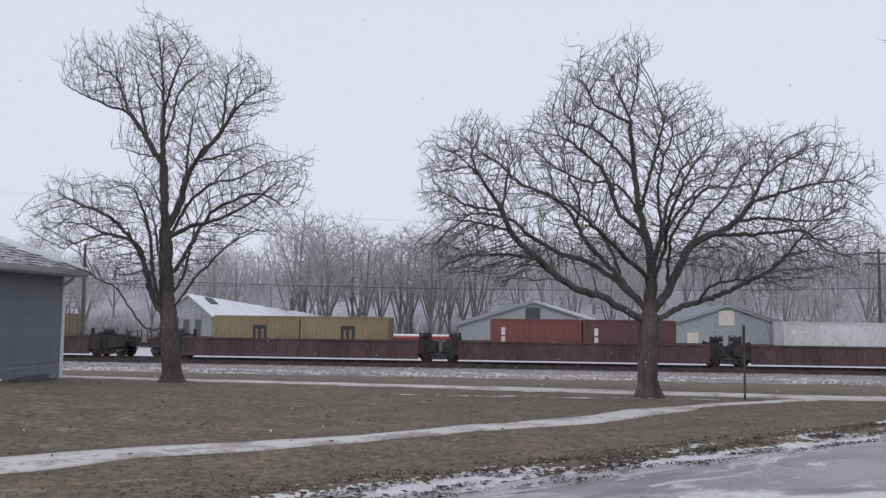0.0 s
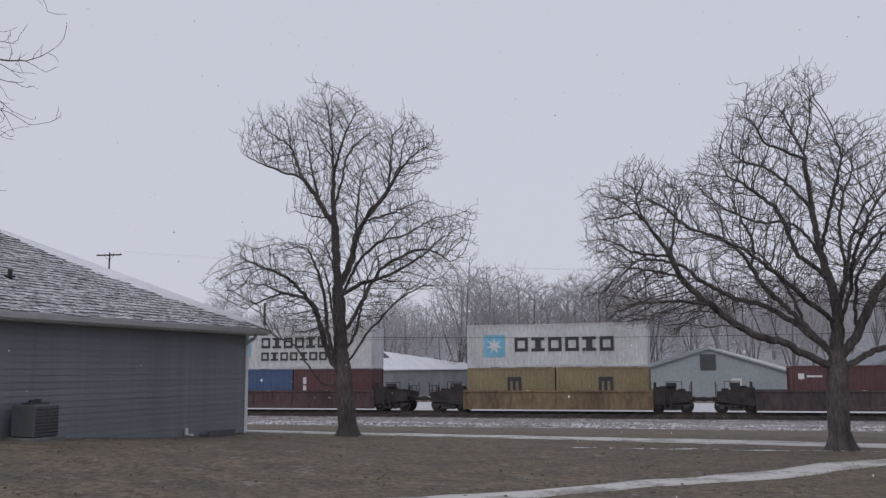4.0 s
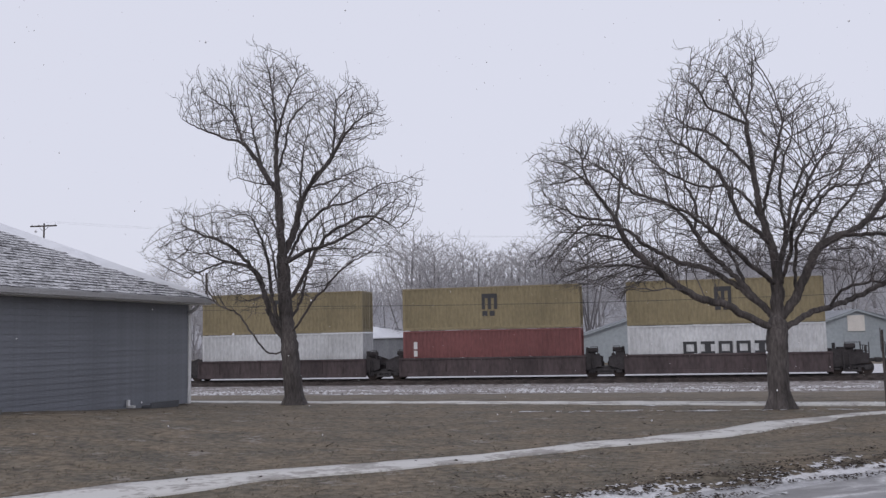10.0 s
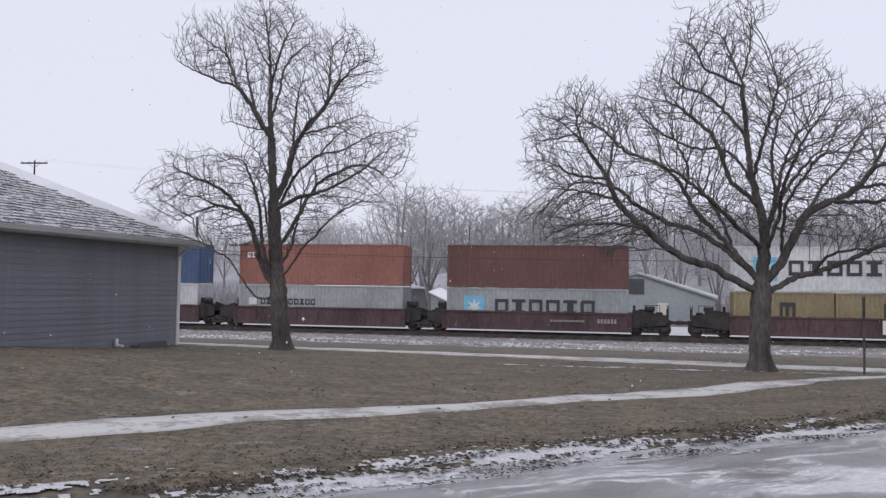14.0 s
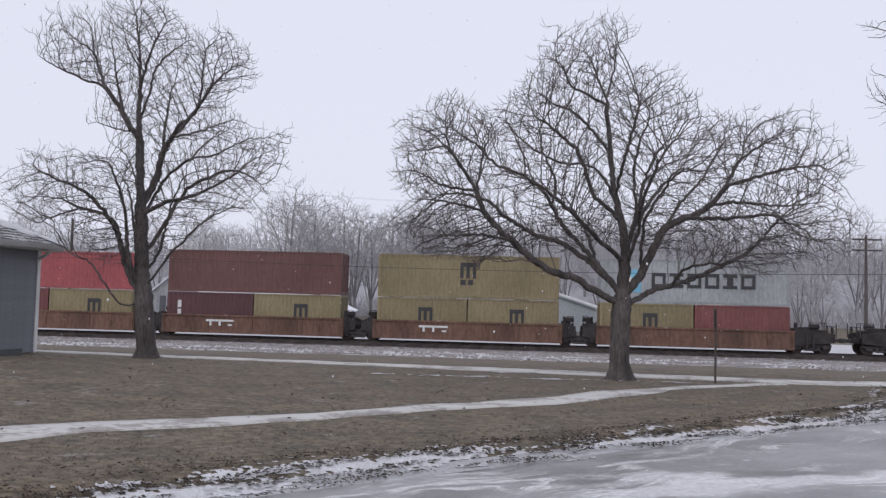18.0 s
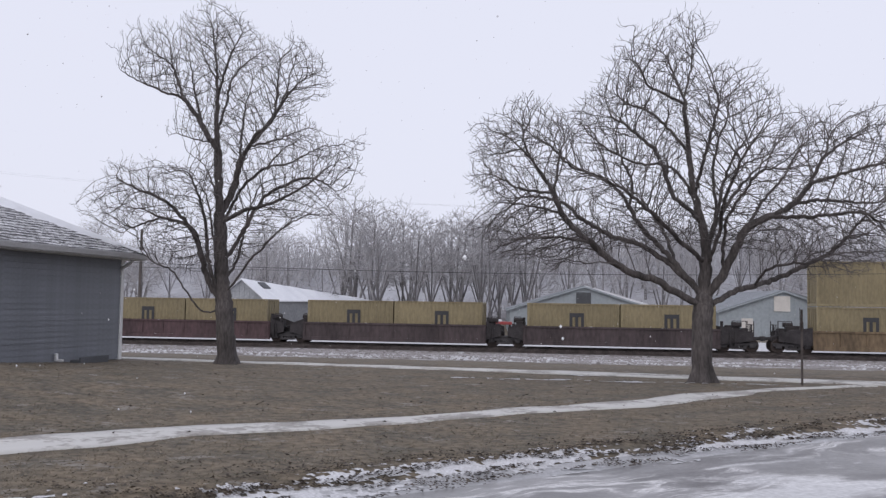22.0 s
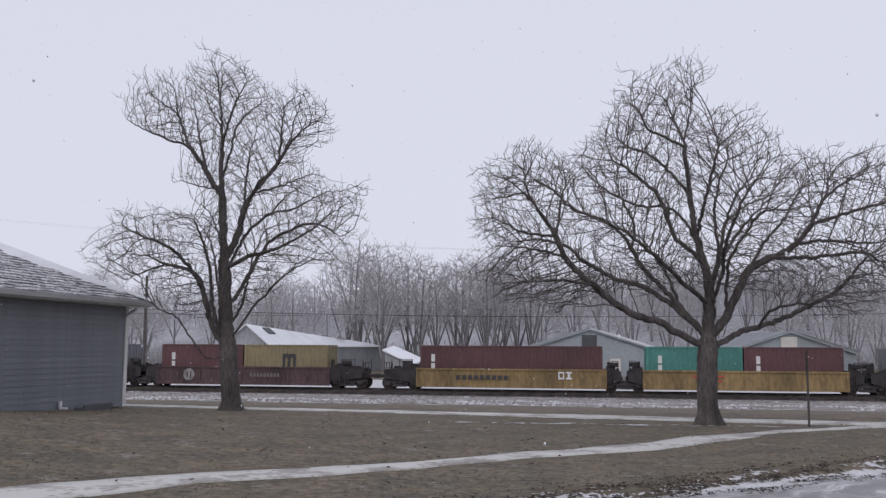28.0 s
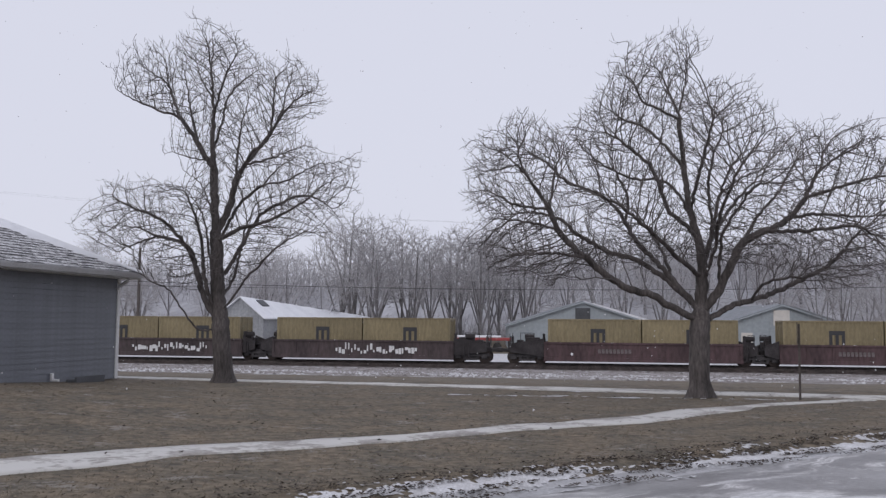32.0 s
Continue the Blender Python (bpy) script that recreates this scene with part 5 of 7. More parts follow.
part("roof", bm_faces([(x, y, z + q) for q in (0.02, 0.16) for x, y, z in ((-1.7, -0.3, 2.80), (1.75, -0.3, 1.32), (1.75, 3.2, 1.80), (-1.7, 3.2, 3.22))], [(0, 1, 2, 3), (4, 5, 6, 7), (0, 1, 5, 4), (1, 2, 6, 5), (2, 3, 7, 6), (3, 0, 4, 7)]), M_SNOWROOF, lean, "snow-covered sloping roof")

# low snow-topped trailers seen between the cars
tr = thing("flat_trailer", "low parked trailer with snow on its deck and red side rail", "trailer", Matrix.Translation((-1.7, 92, -1.3)))
part("deck", box(-3.6, 3.6, -1.2, 1.2, 1.15, 1.42, 0.03), M_REDPAINT, tr)
part("snow_cover", box(-3.5, 2.6, -1.15, 1.15, 1.42, 1.62, 0.06), M_SNOWROOF, tr)
for x in (-2.6, -1.7, 2.2):
    for y in (-1.0, 1.0):
        part("wheel", bm_cyl(bmesh.new(), 0.45, 0.28, Matrix.Translation((x, y, 0.47)) @ Matrix.Rotation(radians(90), 4, "X"), 16), M_STEEL, tr)
for x in (-3.4, 3.4):
    part("frame_leg", box(x - 0.1, x + 0.1, -1.0, 1.0, 0.02, 1.16), M_STEEL, tr)

# ---- poles and lines ----


def pole(x, y, h, arms, label, wide=1.0):
    z = terrain(x, y)
    p = thing("utility_pole", label, "utility pole", Matrix.Translation((x, y, z)), "utility poles")
    part("shaft", bm_cyl(bmesh.new(), 0.16, h + 0.4, Matrix.Translation((0, 0, h / 2 - 0.2)), 12, 0.10), M_POLE, p)
    for k in range(arms):
        a = part("crossarm", box(-1.25 * wide, 1.25 * wide, -0.18, -0.08, h - 0.45 - 0.9 * k, h - 0.31 - 0.9 * k + 0.1 * (wide - 1)), M_POLE, p)
        for i in (-1.1 * wide, -0.45 * wide, 0.45 * wide, 1.1 * wide):
            part("insulator", bm_cyl(bmesh.new(), 0.05, 0.18, Matrix.Translation((i, -0.13, h - 0.22 - 0.9 * k)), 8), M_GUTTER, a)
        for s in (-1, 1):
            b = bmesh.new()
            bm_cyl(b, 0.02, 0.95, Matrix.Translation((0.35 * s, -0.12, h - 0.75 - 0.9 * k)) @ Matrix.Rotation(radians(50 * s), 4, "Y"), 6)
            part("brace", b, M_POLE, a)
    return p


pole(-65.5, 110, 18.9, 1, "weathered wooden utility pole with one crossarm", 1.45)
pole(36.0, 75, 9.4, 2, "weathered wooden utility pole with crossarms beyond the railway")
pole(-29.7, 75, 9.0, 0, "plain wooden pole beyond the railway")


def wire(pts, r, sag, label):
    c = bpy.data.curves.new("overhead_wire", "CURVE")
    c.dimensions, c.bevel_depth, c.bevel_resolution = "3D", r, 1
    sp = c.splines.new("POLY")
    n = 40
    sp.points.add(n)
    a, b = Vector(pts[0]), Vector(pts[1])
    for i in range(n + 1):
        t = i / n
        p = a.lerp(b, t) - Vector((0, 0, 4 * sag * t * (1 - t)))
        sp.points[i].co = (*p, 1)
    c.materials.append(M_WIRE)
    return tagged(new("overhead_wire", c), label, "wire", "overhead wires")


wire(((-60, 60.2, 6.2), (70, 54.5, 6.4)), 0.016, 2.55, "thin dark overhead line sagging along the railway")
wire(((-12.3, 57, 3.75), (-70, 57.5, 5.9)), 0.010, 0.5, "thin dark overhead line along the railway")
for dx in (-1.1, 1.1):
    wire(((-65.5 + dx, 109.9, 17.85), (36.0 + dx, 74.9, 9.2)), 0.0045, 1.2, "thin high wire strung between utility poles")
wire(((36, 74.9, 9.2), (120, 60, 11)), 0.010, 0.8, "thin high wire strung between utility poles")

post = thing("sign_post", "thin brown metal sign post standing on the lawn", "sign post", Matrix.Translation((7.0, 21.2, 0)) @ Matrix.Rotation(radians(-18), 4, "Z"))
part("post", box(-0.025, 0.025, -0.02, 0.02, -0.3, 1.72), mat("brown_sign_steel", (0.09, 0.075, 0.07), 0.6, 0.3), post)
part("sign_plate", box(-0.045, -0.03, -0.23, 0.23, 1.25, 1.76, 0.004), mat("sign_back", (0.10, 0.09, 0.09), 0.5, 0.3), post)

# ---- container train ----
SPEED = 21.9
MOVERS = []
PAINT = {
    "yellow": (0.275, 0.222, 0.115), "white": (0.62, 0.63, 0.645), "grey": (0.36, 0.38, 0.40), "slate": (0.205, 0.210, 0.228), "red": (0.22, 0.068, 0.066), "maroon": (0.125, 0.050, 0.056), "brown": (0.165, 0.070, 0.062),
    "bright_red": (0.42, 0.085, 0.095), "orange": (0.34, 0.13, 0.095), "blue": (0.06, 0.115, 0.245), "navy": (0.038, 0.045, 0.085), "green": (0.06, 0.20, 0.14), "dark_green": (0.035, 0.090, 0.082), "teal": (0.06, 0.26, 0.22),
}
WELLPAINT = {"oxide": (0.098, 0.058, 0.062), "dark": (0.082, 0.060, 0.062), "rust": (0.185, 0.100, 0.072), "tan": (0.22, 0.155, 0.092), "sunny": (0.30, 0.205, 0.092)}
WORD = {"yellow": "yellow", "white": "white", "grey": "light grey", "slate": "dull slate grey", "red": "red", "maroon": "maroon", "brown": "red-brown", "bright_red": "bright red", "orange": "orange-red", "blue": "blue", "navy": "navy blue", "green": "green", "dark_green": "dark green", "teal": "teal green",
        "oxide": "oxide-red", "dark": "dark brown", "rust": "rusty orange-brown", "tan": "tan", "sunny": "yellow"}
for k, c in PAINT.items():
    # haze over the distance goes into the paint: 12% towards its own grey
    c = tuple(0.88 * v + 0.12 * sum(c) / 3 for v in c)
    mat("container_" + k, c, 0.5, 0.0, var=0.10, scale=0.45, fine=6, bump=0.05, rnd=0.07, stretch=(1, 1, 0.5), snow=0.75)
for k, c in WELLPAINT.items():
    mat("well_" + k, c, 0.75, 0.0, var=0.22, scale=0.6, fine=5, bump=0.1, rnd=0.08, stretch=(1, 1, 0.35), snow=0.3)
M_INK = mat("dark_ink", (0.045, 0.045, 0.05), 0.6, var=0.1, bump=0)
M_WHITEINK = mat("white_ink", (0.72, 0.72, 0.72), 0.6, var=0.1, bump=0)
M_FADEDINK = mat("faded_white_ink", (0.33, 0.315, 0.315), 0.7, var=0.25, scale=2, bump=0)
M_DIMINK = mat("worn_grey_ink", (0.20, 0.17, 0.17), 0.75, var=0.3, scale=2, bump=0)
M_BLUEINK = mat("pale_blue_ink", (0.20, 0.50, 0.68), 0.6, var=0.08, bump=0)
M_REDINK = mat("red_ink", (0.42, 0.085, 0.07), 0.6, var=0.08, bump=0)
M_PLATFORM = mat("grimy_end_platform", (0.050, 0.044, 0.046), 0.9, var=0.25, bump=0.1)
CACHE = {}


def cached(key, make):
    if key not in CACHE:
        CACHE[key] = make()
    return CACHE[key]


CW, CH, TALL = 2.438, 2.591, 2.896


def side_mesh(L, H, m):
    """Corrugated side wall in the plane y = 0, facing -y."""
    vs, fs = [], []
    x0, x1, z0, z1 = -L / 2 + 0.12, L / 2 - 0.12, 0.17, H - 0.10
    n = int((x1 - x0) / 0.278)
    p = (x1 - x0) / n
    xs = []
    for i in range(n):
        a = x0 + i * p
        xs += [(a, 0.0), (a + 0.25 * p, 0.0), (a + 0.5 * p, 0.042), (a + 0.75 * p, 0.042)]
    xs.append((x1, 0.0))
    for x, d in xs:
        vs += [(x, 0.03 + d, z0), (x, 0.03 + d, z1)]
    fs = [(2 * i, 2 * i + 2, 2 * i + 3, 2 * i + 1) for i in range(len(xs) - 1)]
    return pydata("side_wall", vs, fs, m)


def frame_mesh(L, H, m):
    bm = bmesh.new()
    for sx in (-1, 1):
        for sy in (-1, 1):
            x, y = sx * (L / 2 - 0.07), sy * (CW / 2 - 0.07)
            bm_box(bm, x - 0.07, x + 0.07, y - 0.07, y + 0.07, 0, H, 0.012)
    for sy in (-1, 1):
        y = sy * (CW / 2 - 0.04)
        bm_box(bm, -L / 2 + 0.13, L / 2 - 0.13, y - 0.035, y + 0.035, 0.02, 0.18)
        bm_box(bm, -L / 2 + 0.13, L / 2 - 0.13, y - 0.035, y + 0.035, H - 0.11, H - 0.01)
    for sx in (-1, 1):
        x = sx * (L / 2 - 0.05)
        bm_box(bm, x - 0.045, x + 0.045, -CW / 2 + 0.13, CW / 2 - 0.13, 0.02, 0.18)
        bm_box(bm, x - 0.045, x + 0.045, -CW / 2 + 0.13, CW / 2 - 0.13, H - 0.12, H - 0.01)
    return mesh_of("frame", bm, m)


def door_mesh(H, m):
    bm = bmesh.new()
    for k in (-1, 1):
        bm_box(bm, 0, 0.05, min(0.01 * k, k * 1.1), max(0.01 * k, k * 1.1), 0.18, H - 0.12)
        for y in (0.25, 0.75):
            bm_cyl(bm, 0.02, H - 0.3, Matrix.Translation((0.08, k * y, H / 2)), 6)
    return mesh_of("door", bm, m)


def decal(parent, boxes, material, name, label, y, m=None):
    """Flat painted shapes on a side: rectangles (x0, x1, z0, z1), each a piece of its own."""
    for x0, x1, z0, z1 in boxes:
        w, h = round(x1 - x0, 3), round(z1 - z0, 3)
        me = cached(("mark", w, h, material.name, name), lambda: mesh_of(name, box(0, w, -0.004, 0.004, 0, h), material))
        part(name, me, None, parent, label, m=(m or Matrix.Identity(4)) @ Matrix.Translation((x0, y, z0)))
        label = ""


def blocks(x, z, w, h, n):
    """A painted name reduced to plain shapes: hollow rectangles and pairs of level bars in turn."""
    p = w / n
    out = []
    for i in range(n):
        a, b = x + i * p, x + (i + 0.78) * p
        if h <= 0.35:
            out.append((a, b - 0.08 * p, z, z + h))
            continue
        t, v = 0.22 * h, 0.17 * p
        out += [(a, b, z, z + t), (a, b, z + h - t, z + h)]
        if i % 3 != 1:
            out += [(a, a + v, z + t, z + h - t), (b - v, b, z + t, z + h - t)]
        else:
            out.append((a + 0.22 * p, b - 0.22 * p, z + t, z + h - t))
    return out


def arch(x, z, s):
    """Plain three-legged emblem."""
    return [(x - s / 2, x + s / 2, z + s * 0.72, z + s), (x - s / 2, x - s * 0.3, z, z + s * 0.72), (x - s * 0.1, x + s * 0.1, z, z + s * 0.72), (x + s * 0.3, x + s / 2, z, z + s * 0.72)]


def star_mesh(r, m):
    """Seven-pointed flat shape in the plane of a side wall."""
    pts = [((r if k % 2 == 0 else 0.36 * r) * math.sin(k * math.pi / 7), y, (r if k % 2 == 0 else 0.36 * r) * math.cos(k * math.pi / 7)) for y in (-0.004, 0.004) for k in range(14)]
    return mesh_of("emblem", bm_faces(pts, [tuple(range(14)), tuple(range(14, 28))] + [(k, (k + 1) % 14, 14 + (k + 1) % 14, 14 + k) for k in range(14)]), m)


MARKS = {
    "emblem": lambda L: [(M_INK, arch(0.25 if L < 8 else 0, 1.2 if L > 8 else 1.0, 1.05 if L > 8 else 0.95)), (M_INK, blocks(-0.5, 0.75, 1.0, 0.34, 2) if L > 8 else [])],
    "long": lambda L: [(M_INK, blocks(-2.6, 0.85, 6.6, 0.82, 6))],
    "logo_long": lambda L: [(M_BLUEINK, [(-4.9, -3.45, 0.55, 2.05)]), (M_WHITEINK, "star"), (M_INK, blocks(-2.75, 0.9, 6.9, 0.95, 6))],
    "two_line": lambda L: [(M_BLUEINK, [(-4.9, -3.5, 0.75, 2.2)]), (M_WHITEINK, "star"), (M_INK, blocks(-2.6, 1.35, 5.4, 0.78, 6) + blocks(-2.6, 0.45, 5.4, 0.6, 7))],
    "small_line": lambda L: [(M_WHITEINK, [(-5.3, -4.7, 1.15, 1.65)]), (M_INK, blocks(-4.4, 1.2, 4.2, 0.42, 10))],
    "short_line": lambda L: [(M_INK, blocks(-1.4, 0.95, 3.2, 0.55, 6))],
    "white_word": lambda L: [(M_WHITEINK, blocks(-1.2, 1.1, 2.3, 0.5, 7))],
    "tag": lambda L: [(M_WHITEINK, [(-L / 2 + 0.75, -L / 2 + 1.0, 0.5, 0.9), (-L / 2 + 0.75, -L / 2 + 1.0, 1.0, 1.4), (-L / 2 + 0.75, -L / 2 + 1.0, 1.5, 2.0)])],
    "corner_word": lambda L: [(M_WHITEINK, blocks(-L / 2 + 0.6, 1.75, 0.95, 0.42, 3))],
    "side_panel": lambda L: [(M_WHITEINK, [(-L / 2 + 0.55, -L / 2 + 1.0, 0.35, 2.3)]), (M_WHITEINK, [(L / 2 - 1.7, L / 2 - 1.25, 1.0, 1.3), (L / 2 - 1.7, L / 2 - 1.25, 1.7, 1.9)])],
    "flash": lambda L: [(M_WHITEINK, [(-L / 2 + 0.5, -L / 2 + 0.85, 1.75, 2.1), (-L / 2 + 1.0, -L / 2 + 1.9, 1.86, 1.98)])],
    "lightword": lambda L: [(M_WHITEINK, blocks(-1.1, 0.9, 3.0, 0.4, 5))],
    "plain": lambda L: [],
}


def container(L, colour, mark, s, dx, z, H=CH):
    """One freight container; s: its unit's place on the track, dx its offset, z the height of its floor."""
    m = MATS["container_" + colour]
    ft = "forty-foot" if L > 8 else "twenty-foot"
    kind = {"emblem": " with a dark emblem", "long": " with large dark marking", "logo_long": " with blue square and dark marking", "two_line": " with two dark lines of marking", "small_line": " with a small dark marking", "short_line": " with dark block marking", "white_word": " with white block marking"}.get(mark, "")
    c = thing("shipping_container", f"{WORD[colour]} {ft} shipping container{kind}", "container", TRACK @ Matrix.Translation((s + dx, 0, z)), "containers on the train")
    part("frame", cached(("frame", L, H, colour), lambda: frame_mesh(L, H, m)), None, c)
    sd = cached(("side", L, H, colour), lambda: side_mesh(L, H, m))
    part("side_wall", sd, None, c, m=Matrix.Translation((0, -CW / 2, 0)))
    part("side_wall", sd, None, c, m=Matrix.Translation((0, CW / 2, 0)) @ Matrix.Rotation(math.pi, 4, "Z"))
    part("roof", cached(("roof", L, H, colour), lambda: mesh_of("roof", box(-L / 2 + 0.1, L / 2 - 0.1, -CW / 2 + 0.06, CW / 2 - 0.06, H - 0.07, H - 0.03), m)), None, c)
    part("floor", cached(("floor", L), lambda: mesh_of("floor", box(-L / 2 + 0.1, L / 2 - 0.1, -CW / 2 + 0.08, CW / 2 - 0.08, 0.1, 0.17), M_STEEL)), None, c)
    dm = cached(("door", H, colour), lambda: door_mesh(H, m))
    part("door", dm, None, c, m=Matrix.Translation((L / 2 - 0.10, 0, 0)))
    part("end_wall", dm, None, c, m=Matrix.Translation((-L / 2 + 0.10, 0, 0)) @ Matrix.Rotation(math.pi, 4, "Z"))
    for i, (ink, boxes) in enumerate(MARKS[mark](L)):
        if boxes == "star":
            me = cached("star", lambda: star_mesh(0.60, ink))
            part("emblem", me, None, c, "white seven-pointed shape on the blue square", m=Matrix.Translation((-4.18, -CW / 2 + 0.022 - 0.006 * i, (1.48 if mark == "two_line" else 1.30) + (H - CH) / 2)))
        elif boxes:
            decal(c, boxes, ink, "marking", "", -CW / 2 + 0.022 - 0.006 * i, Matrix.Translation((0, 0, (H - CH) / 2)))
    MOVERS.append((c, s + dx, z))
    return c


def truck_frame():
    bm = bmesh.new()
    bm_box(bm, -1.25, 1.25, -0.09, 0.09, 0.42, 0.62, 0.02)
    for k in (-1, 1):
        bm_box(bm, k * 0.89 - 0.2, k * 0.89 + 0.2, -0.12, 0.12, 0.28, 0.58, 0.03)
        bm_box(bm, k * 0.42 - 0.1, k * 0.42 + 0.1, -0.08, 0.08, 0.2, 0.46)
    bm_box(bm, -0.42, 0.42, -0.10, 0.10, 0.18, 0.32, 0.02)
    for k in range(-1, 2):
        bm_cyl(bm, 0.075, 0.3, Matrix.Translation((k * 0.17, 0, 0.45)), 8)
    return mesh_of("side_frame", bm, M_STEEL)


def wheel_mesh():
    bm = bmesh.new()
    bm_cyl(bm, 0.42, 0.13, Matrix.Translation((0, 0, 0.42)) @ Matrix.Rotation(radians(90), 4, "X"), 22)
    bm_cyl(bm, 0.455, 0.03, Matrix.Translation((0, 0.06, 0.42)) @ Matrix.Rotation(radians(90), 4, "X"), 22)
    bm_cyl(bm, 0.13, 0.17, Matrix.Translation((0, 0, 0.42)) @ Matrix.Rotation(radians(90), 4, "X"), 12)
    return mesh_of("wheel", bm, M_WHEEL)


def truck(parent, x):
    t = part("truck", cached("bolster", lambda: mesh_of("bolster", box(-0.3, 0.3, -0.95, 0.95, 0.45, 0.72, 0.03), M_STEEL)), None, parent, m=Matrix.Translation((x, 0, 0)))
    sf, wh = cached("side_frame", truck_frame), cached("wheel", wheel_mesh)
    for y in (-1.0, 1.0):
        part("side_frame", sf, None, t, m=Matrix.Translation((0, y, 0)))
    for k in (-0.89, 0.89):
        part("axle", cached("axle", lambda: mesh_of("axle", bm_cyl(bmesh.new(), 0.08, 1.9, Matrix.Translation((0, 0, 0.42)) @ Matrix.Rotation(radians(90), 4, "X"), 8), M_WHEEL)), None, t, m=Matrix.Translation((k, 0, 0)))
        part("wheel", wh, None, t, m=Matrix.Translation((k, -0.755, 0)))
        part("wheel", wh, None, t, m=Matrix.Translation((k, 0.755, 0)) @ Matrix.Rotation(math.pi, 4, "Z"))


def well_side(hl, m):
    bm = bmesh.new()
    bm_box(bm, -hl, hl, -0.02, 0.02, 0.42, 1.36)
    bm_box(bm, -hl, hl, -0.09, 0.05, 1.33, 1.46, 0.015)
    bm_box(bm, -hl, hl, -0.07, 0.12, 0.20, 0.46, 0.015)
    n = int(hl * 2 / 1.55)
    for i in range(n + 1):
        x = -hl + 0.12 + (2 * hl - 0.24) * i / n
        bm_box(bm, x - 0.05, x + 0.05, -0.075, 0, 0.44, 1.36)
    return mesh_of("side_panel", bm, m)


def well_floor(hl):
    bm = bmesh.new()
    n = int(hl * 2 / 1.5)
    for i in range(n + 1):
        x = -hl + 0.15 + (2 * hl - 0.3) * i / n
        bm_box(bm, x - 0.12, x + 0.12, -1.3, 1.3, 0.28, 0.36)
    return mesh_of("floor_beams", bm, M_STEEL)


def platform(x0, x1, m):
    """End frame from the well's bulkhead at x0 out to x1, built towards +x."""
    bm = bmesh.new()
    L = x1 - x0
    bm_box(bm, x0, x1, -0.32, 0.32, 0.72, 1.02, 0.02)
    for sy in (-1, 1):
        y = sy * 1.24
        b = bm_faces([(x0, y - 0.06, 0.48), (x0, y + 0.06, 0.48), (x0, y + 0.06, 1.66), (x0, y - 0.06, 1.66), (x0 + 0.9 * L, y - 0.06, 0.74), (x0 + 0.9 * L, y + 0.06, 0.74), (x0 + 0.9 * L, y + 0.06, 1.32), (x0 + 0.9 * L, y - 0.06, 1.32)],
                     [(0, 1, 2, 3), (4, 5, 6, 7), (0, 1, 5, 4), (2, 3, 7, 6), (0, 3, 7, 4), (1, 2, 6, 5)])
        tmp = bpy.data.meshes.new("tmp")
        b.to_mesh(tmp)
        b.free()
        bm.from_mesh(tmp)
        bpy.data.meshes.remove(tmp)
    bm_box(bm, x0, x0 + 0.85 * L, -1.2, 1.2, 1.04, 1.10)
    return mesh_of("end_platform", bm, m)


def deck_gear(parent, x0, L, rot):
    """What stands on an end frame: brake box, valve box, air tank, container guides, grab iron and ladder."""
    def put(name, make):
        part(name, cached((name, x0, L), lambda: mesh_of(name, make(), M_PLATFORM)), None, parent, m=rot)

    def grab():
        bm = bmesh.new()
        for k in (0.32, 0.70):
            bm_box(bm, x0 + k * L - 0.02, x0 + k * L + 0.02, -1.33, -1.29, 1.30, 2.02)
        bm_box(bm, x0 + 0.32 * L, x0 + 0.70 * L, -1.33, -1.29, 1.98, 2.02)
        return bm

    def ladder():
        bm = bmesh.new()
        for k in (0.25, 0.40):
            bm_box(bm, x0 + k * L, x0 + (k + 0.04) * L, -1.40, -1.30, 0.30, 1.30)
        for z in (0.34, 0.62, 0.90):
            bm_box(bm, x0 + 0.25 * L, x0 + 0.44 * L, -1.40, -1.36, z, z + 0.03)
        return bm

    put("brake_box", lambda: box(x0 + 0.15 * L, x0 + 0.55 * L, -1.1, -0.55, 1.10, 1.72, 0.04))
    put("valve_box", lambda: box(x0 + 0.60 * L, x0 + 0.78 * L, -0.95, -0.35, 1.10, 1.55, 0.05))
    put("air_tank", lambda: bm_cyl(bmesh.new(), 0.16, 0.62, Matrix.Translation((x0 + 0.45 * L, -1.12, 1.78)) @ Matrix.Rotation(radians(90), 4, "Y"), 10))
    put("container_guide", lambda: box(x0 + 0.03, x0 + 0.20, -1.31, -1.05, 1.10, 1.98, 0.03))
    put("grab_iron", grab)
    put("ladder", ladder)


def rails_mesh(x, m):
    bm = bmesh.new()
    for y in (-1.2, -0.5, 0.5, 1.2):
        bm_box(bm, x - 0.025, x + 0.025, y - 0.025, y + 0.025, 1.05, 2.0 if abs(y) > 1 else 1.8)
    bm_box(bm, x - 0.02, x + 0.02, -1.2, 1.2, 1.76, 1.80)
    bm_box(bm, x - 0.02, x + 0.02, -1.2, 1.2, 1.40, 1.44)
    bm_cyl(bm, 0.25, 0.04, Matrix.Translation((x - 0.1, -0.75, 1.55)) @ Matrix.Rotation(radians(90), 4, "Y"), 14)
    return mesh_of("handrail", bm, m)


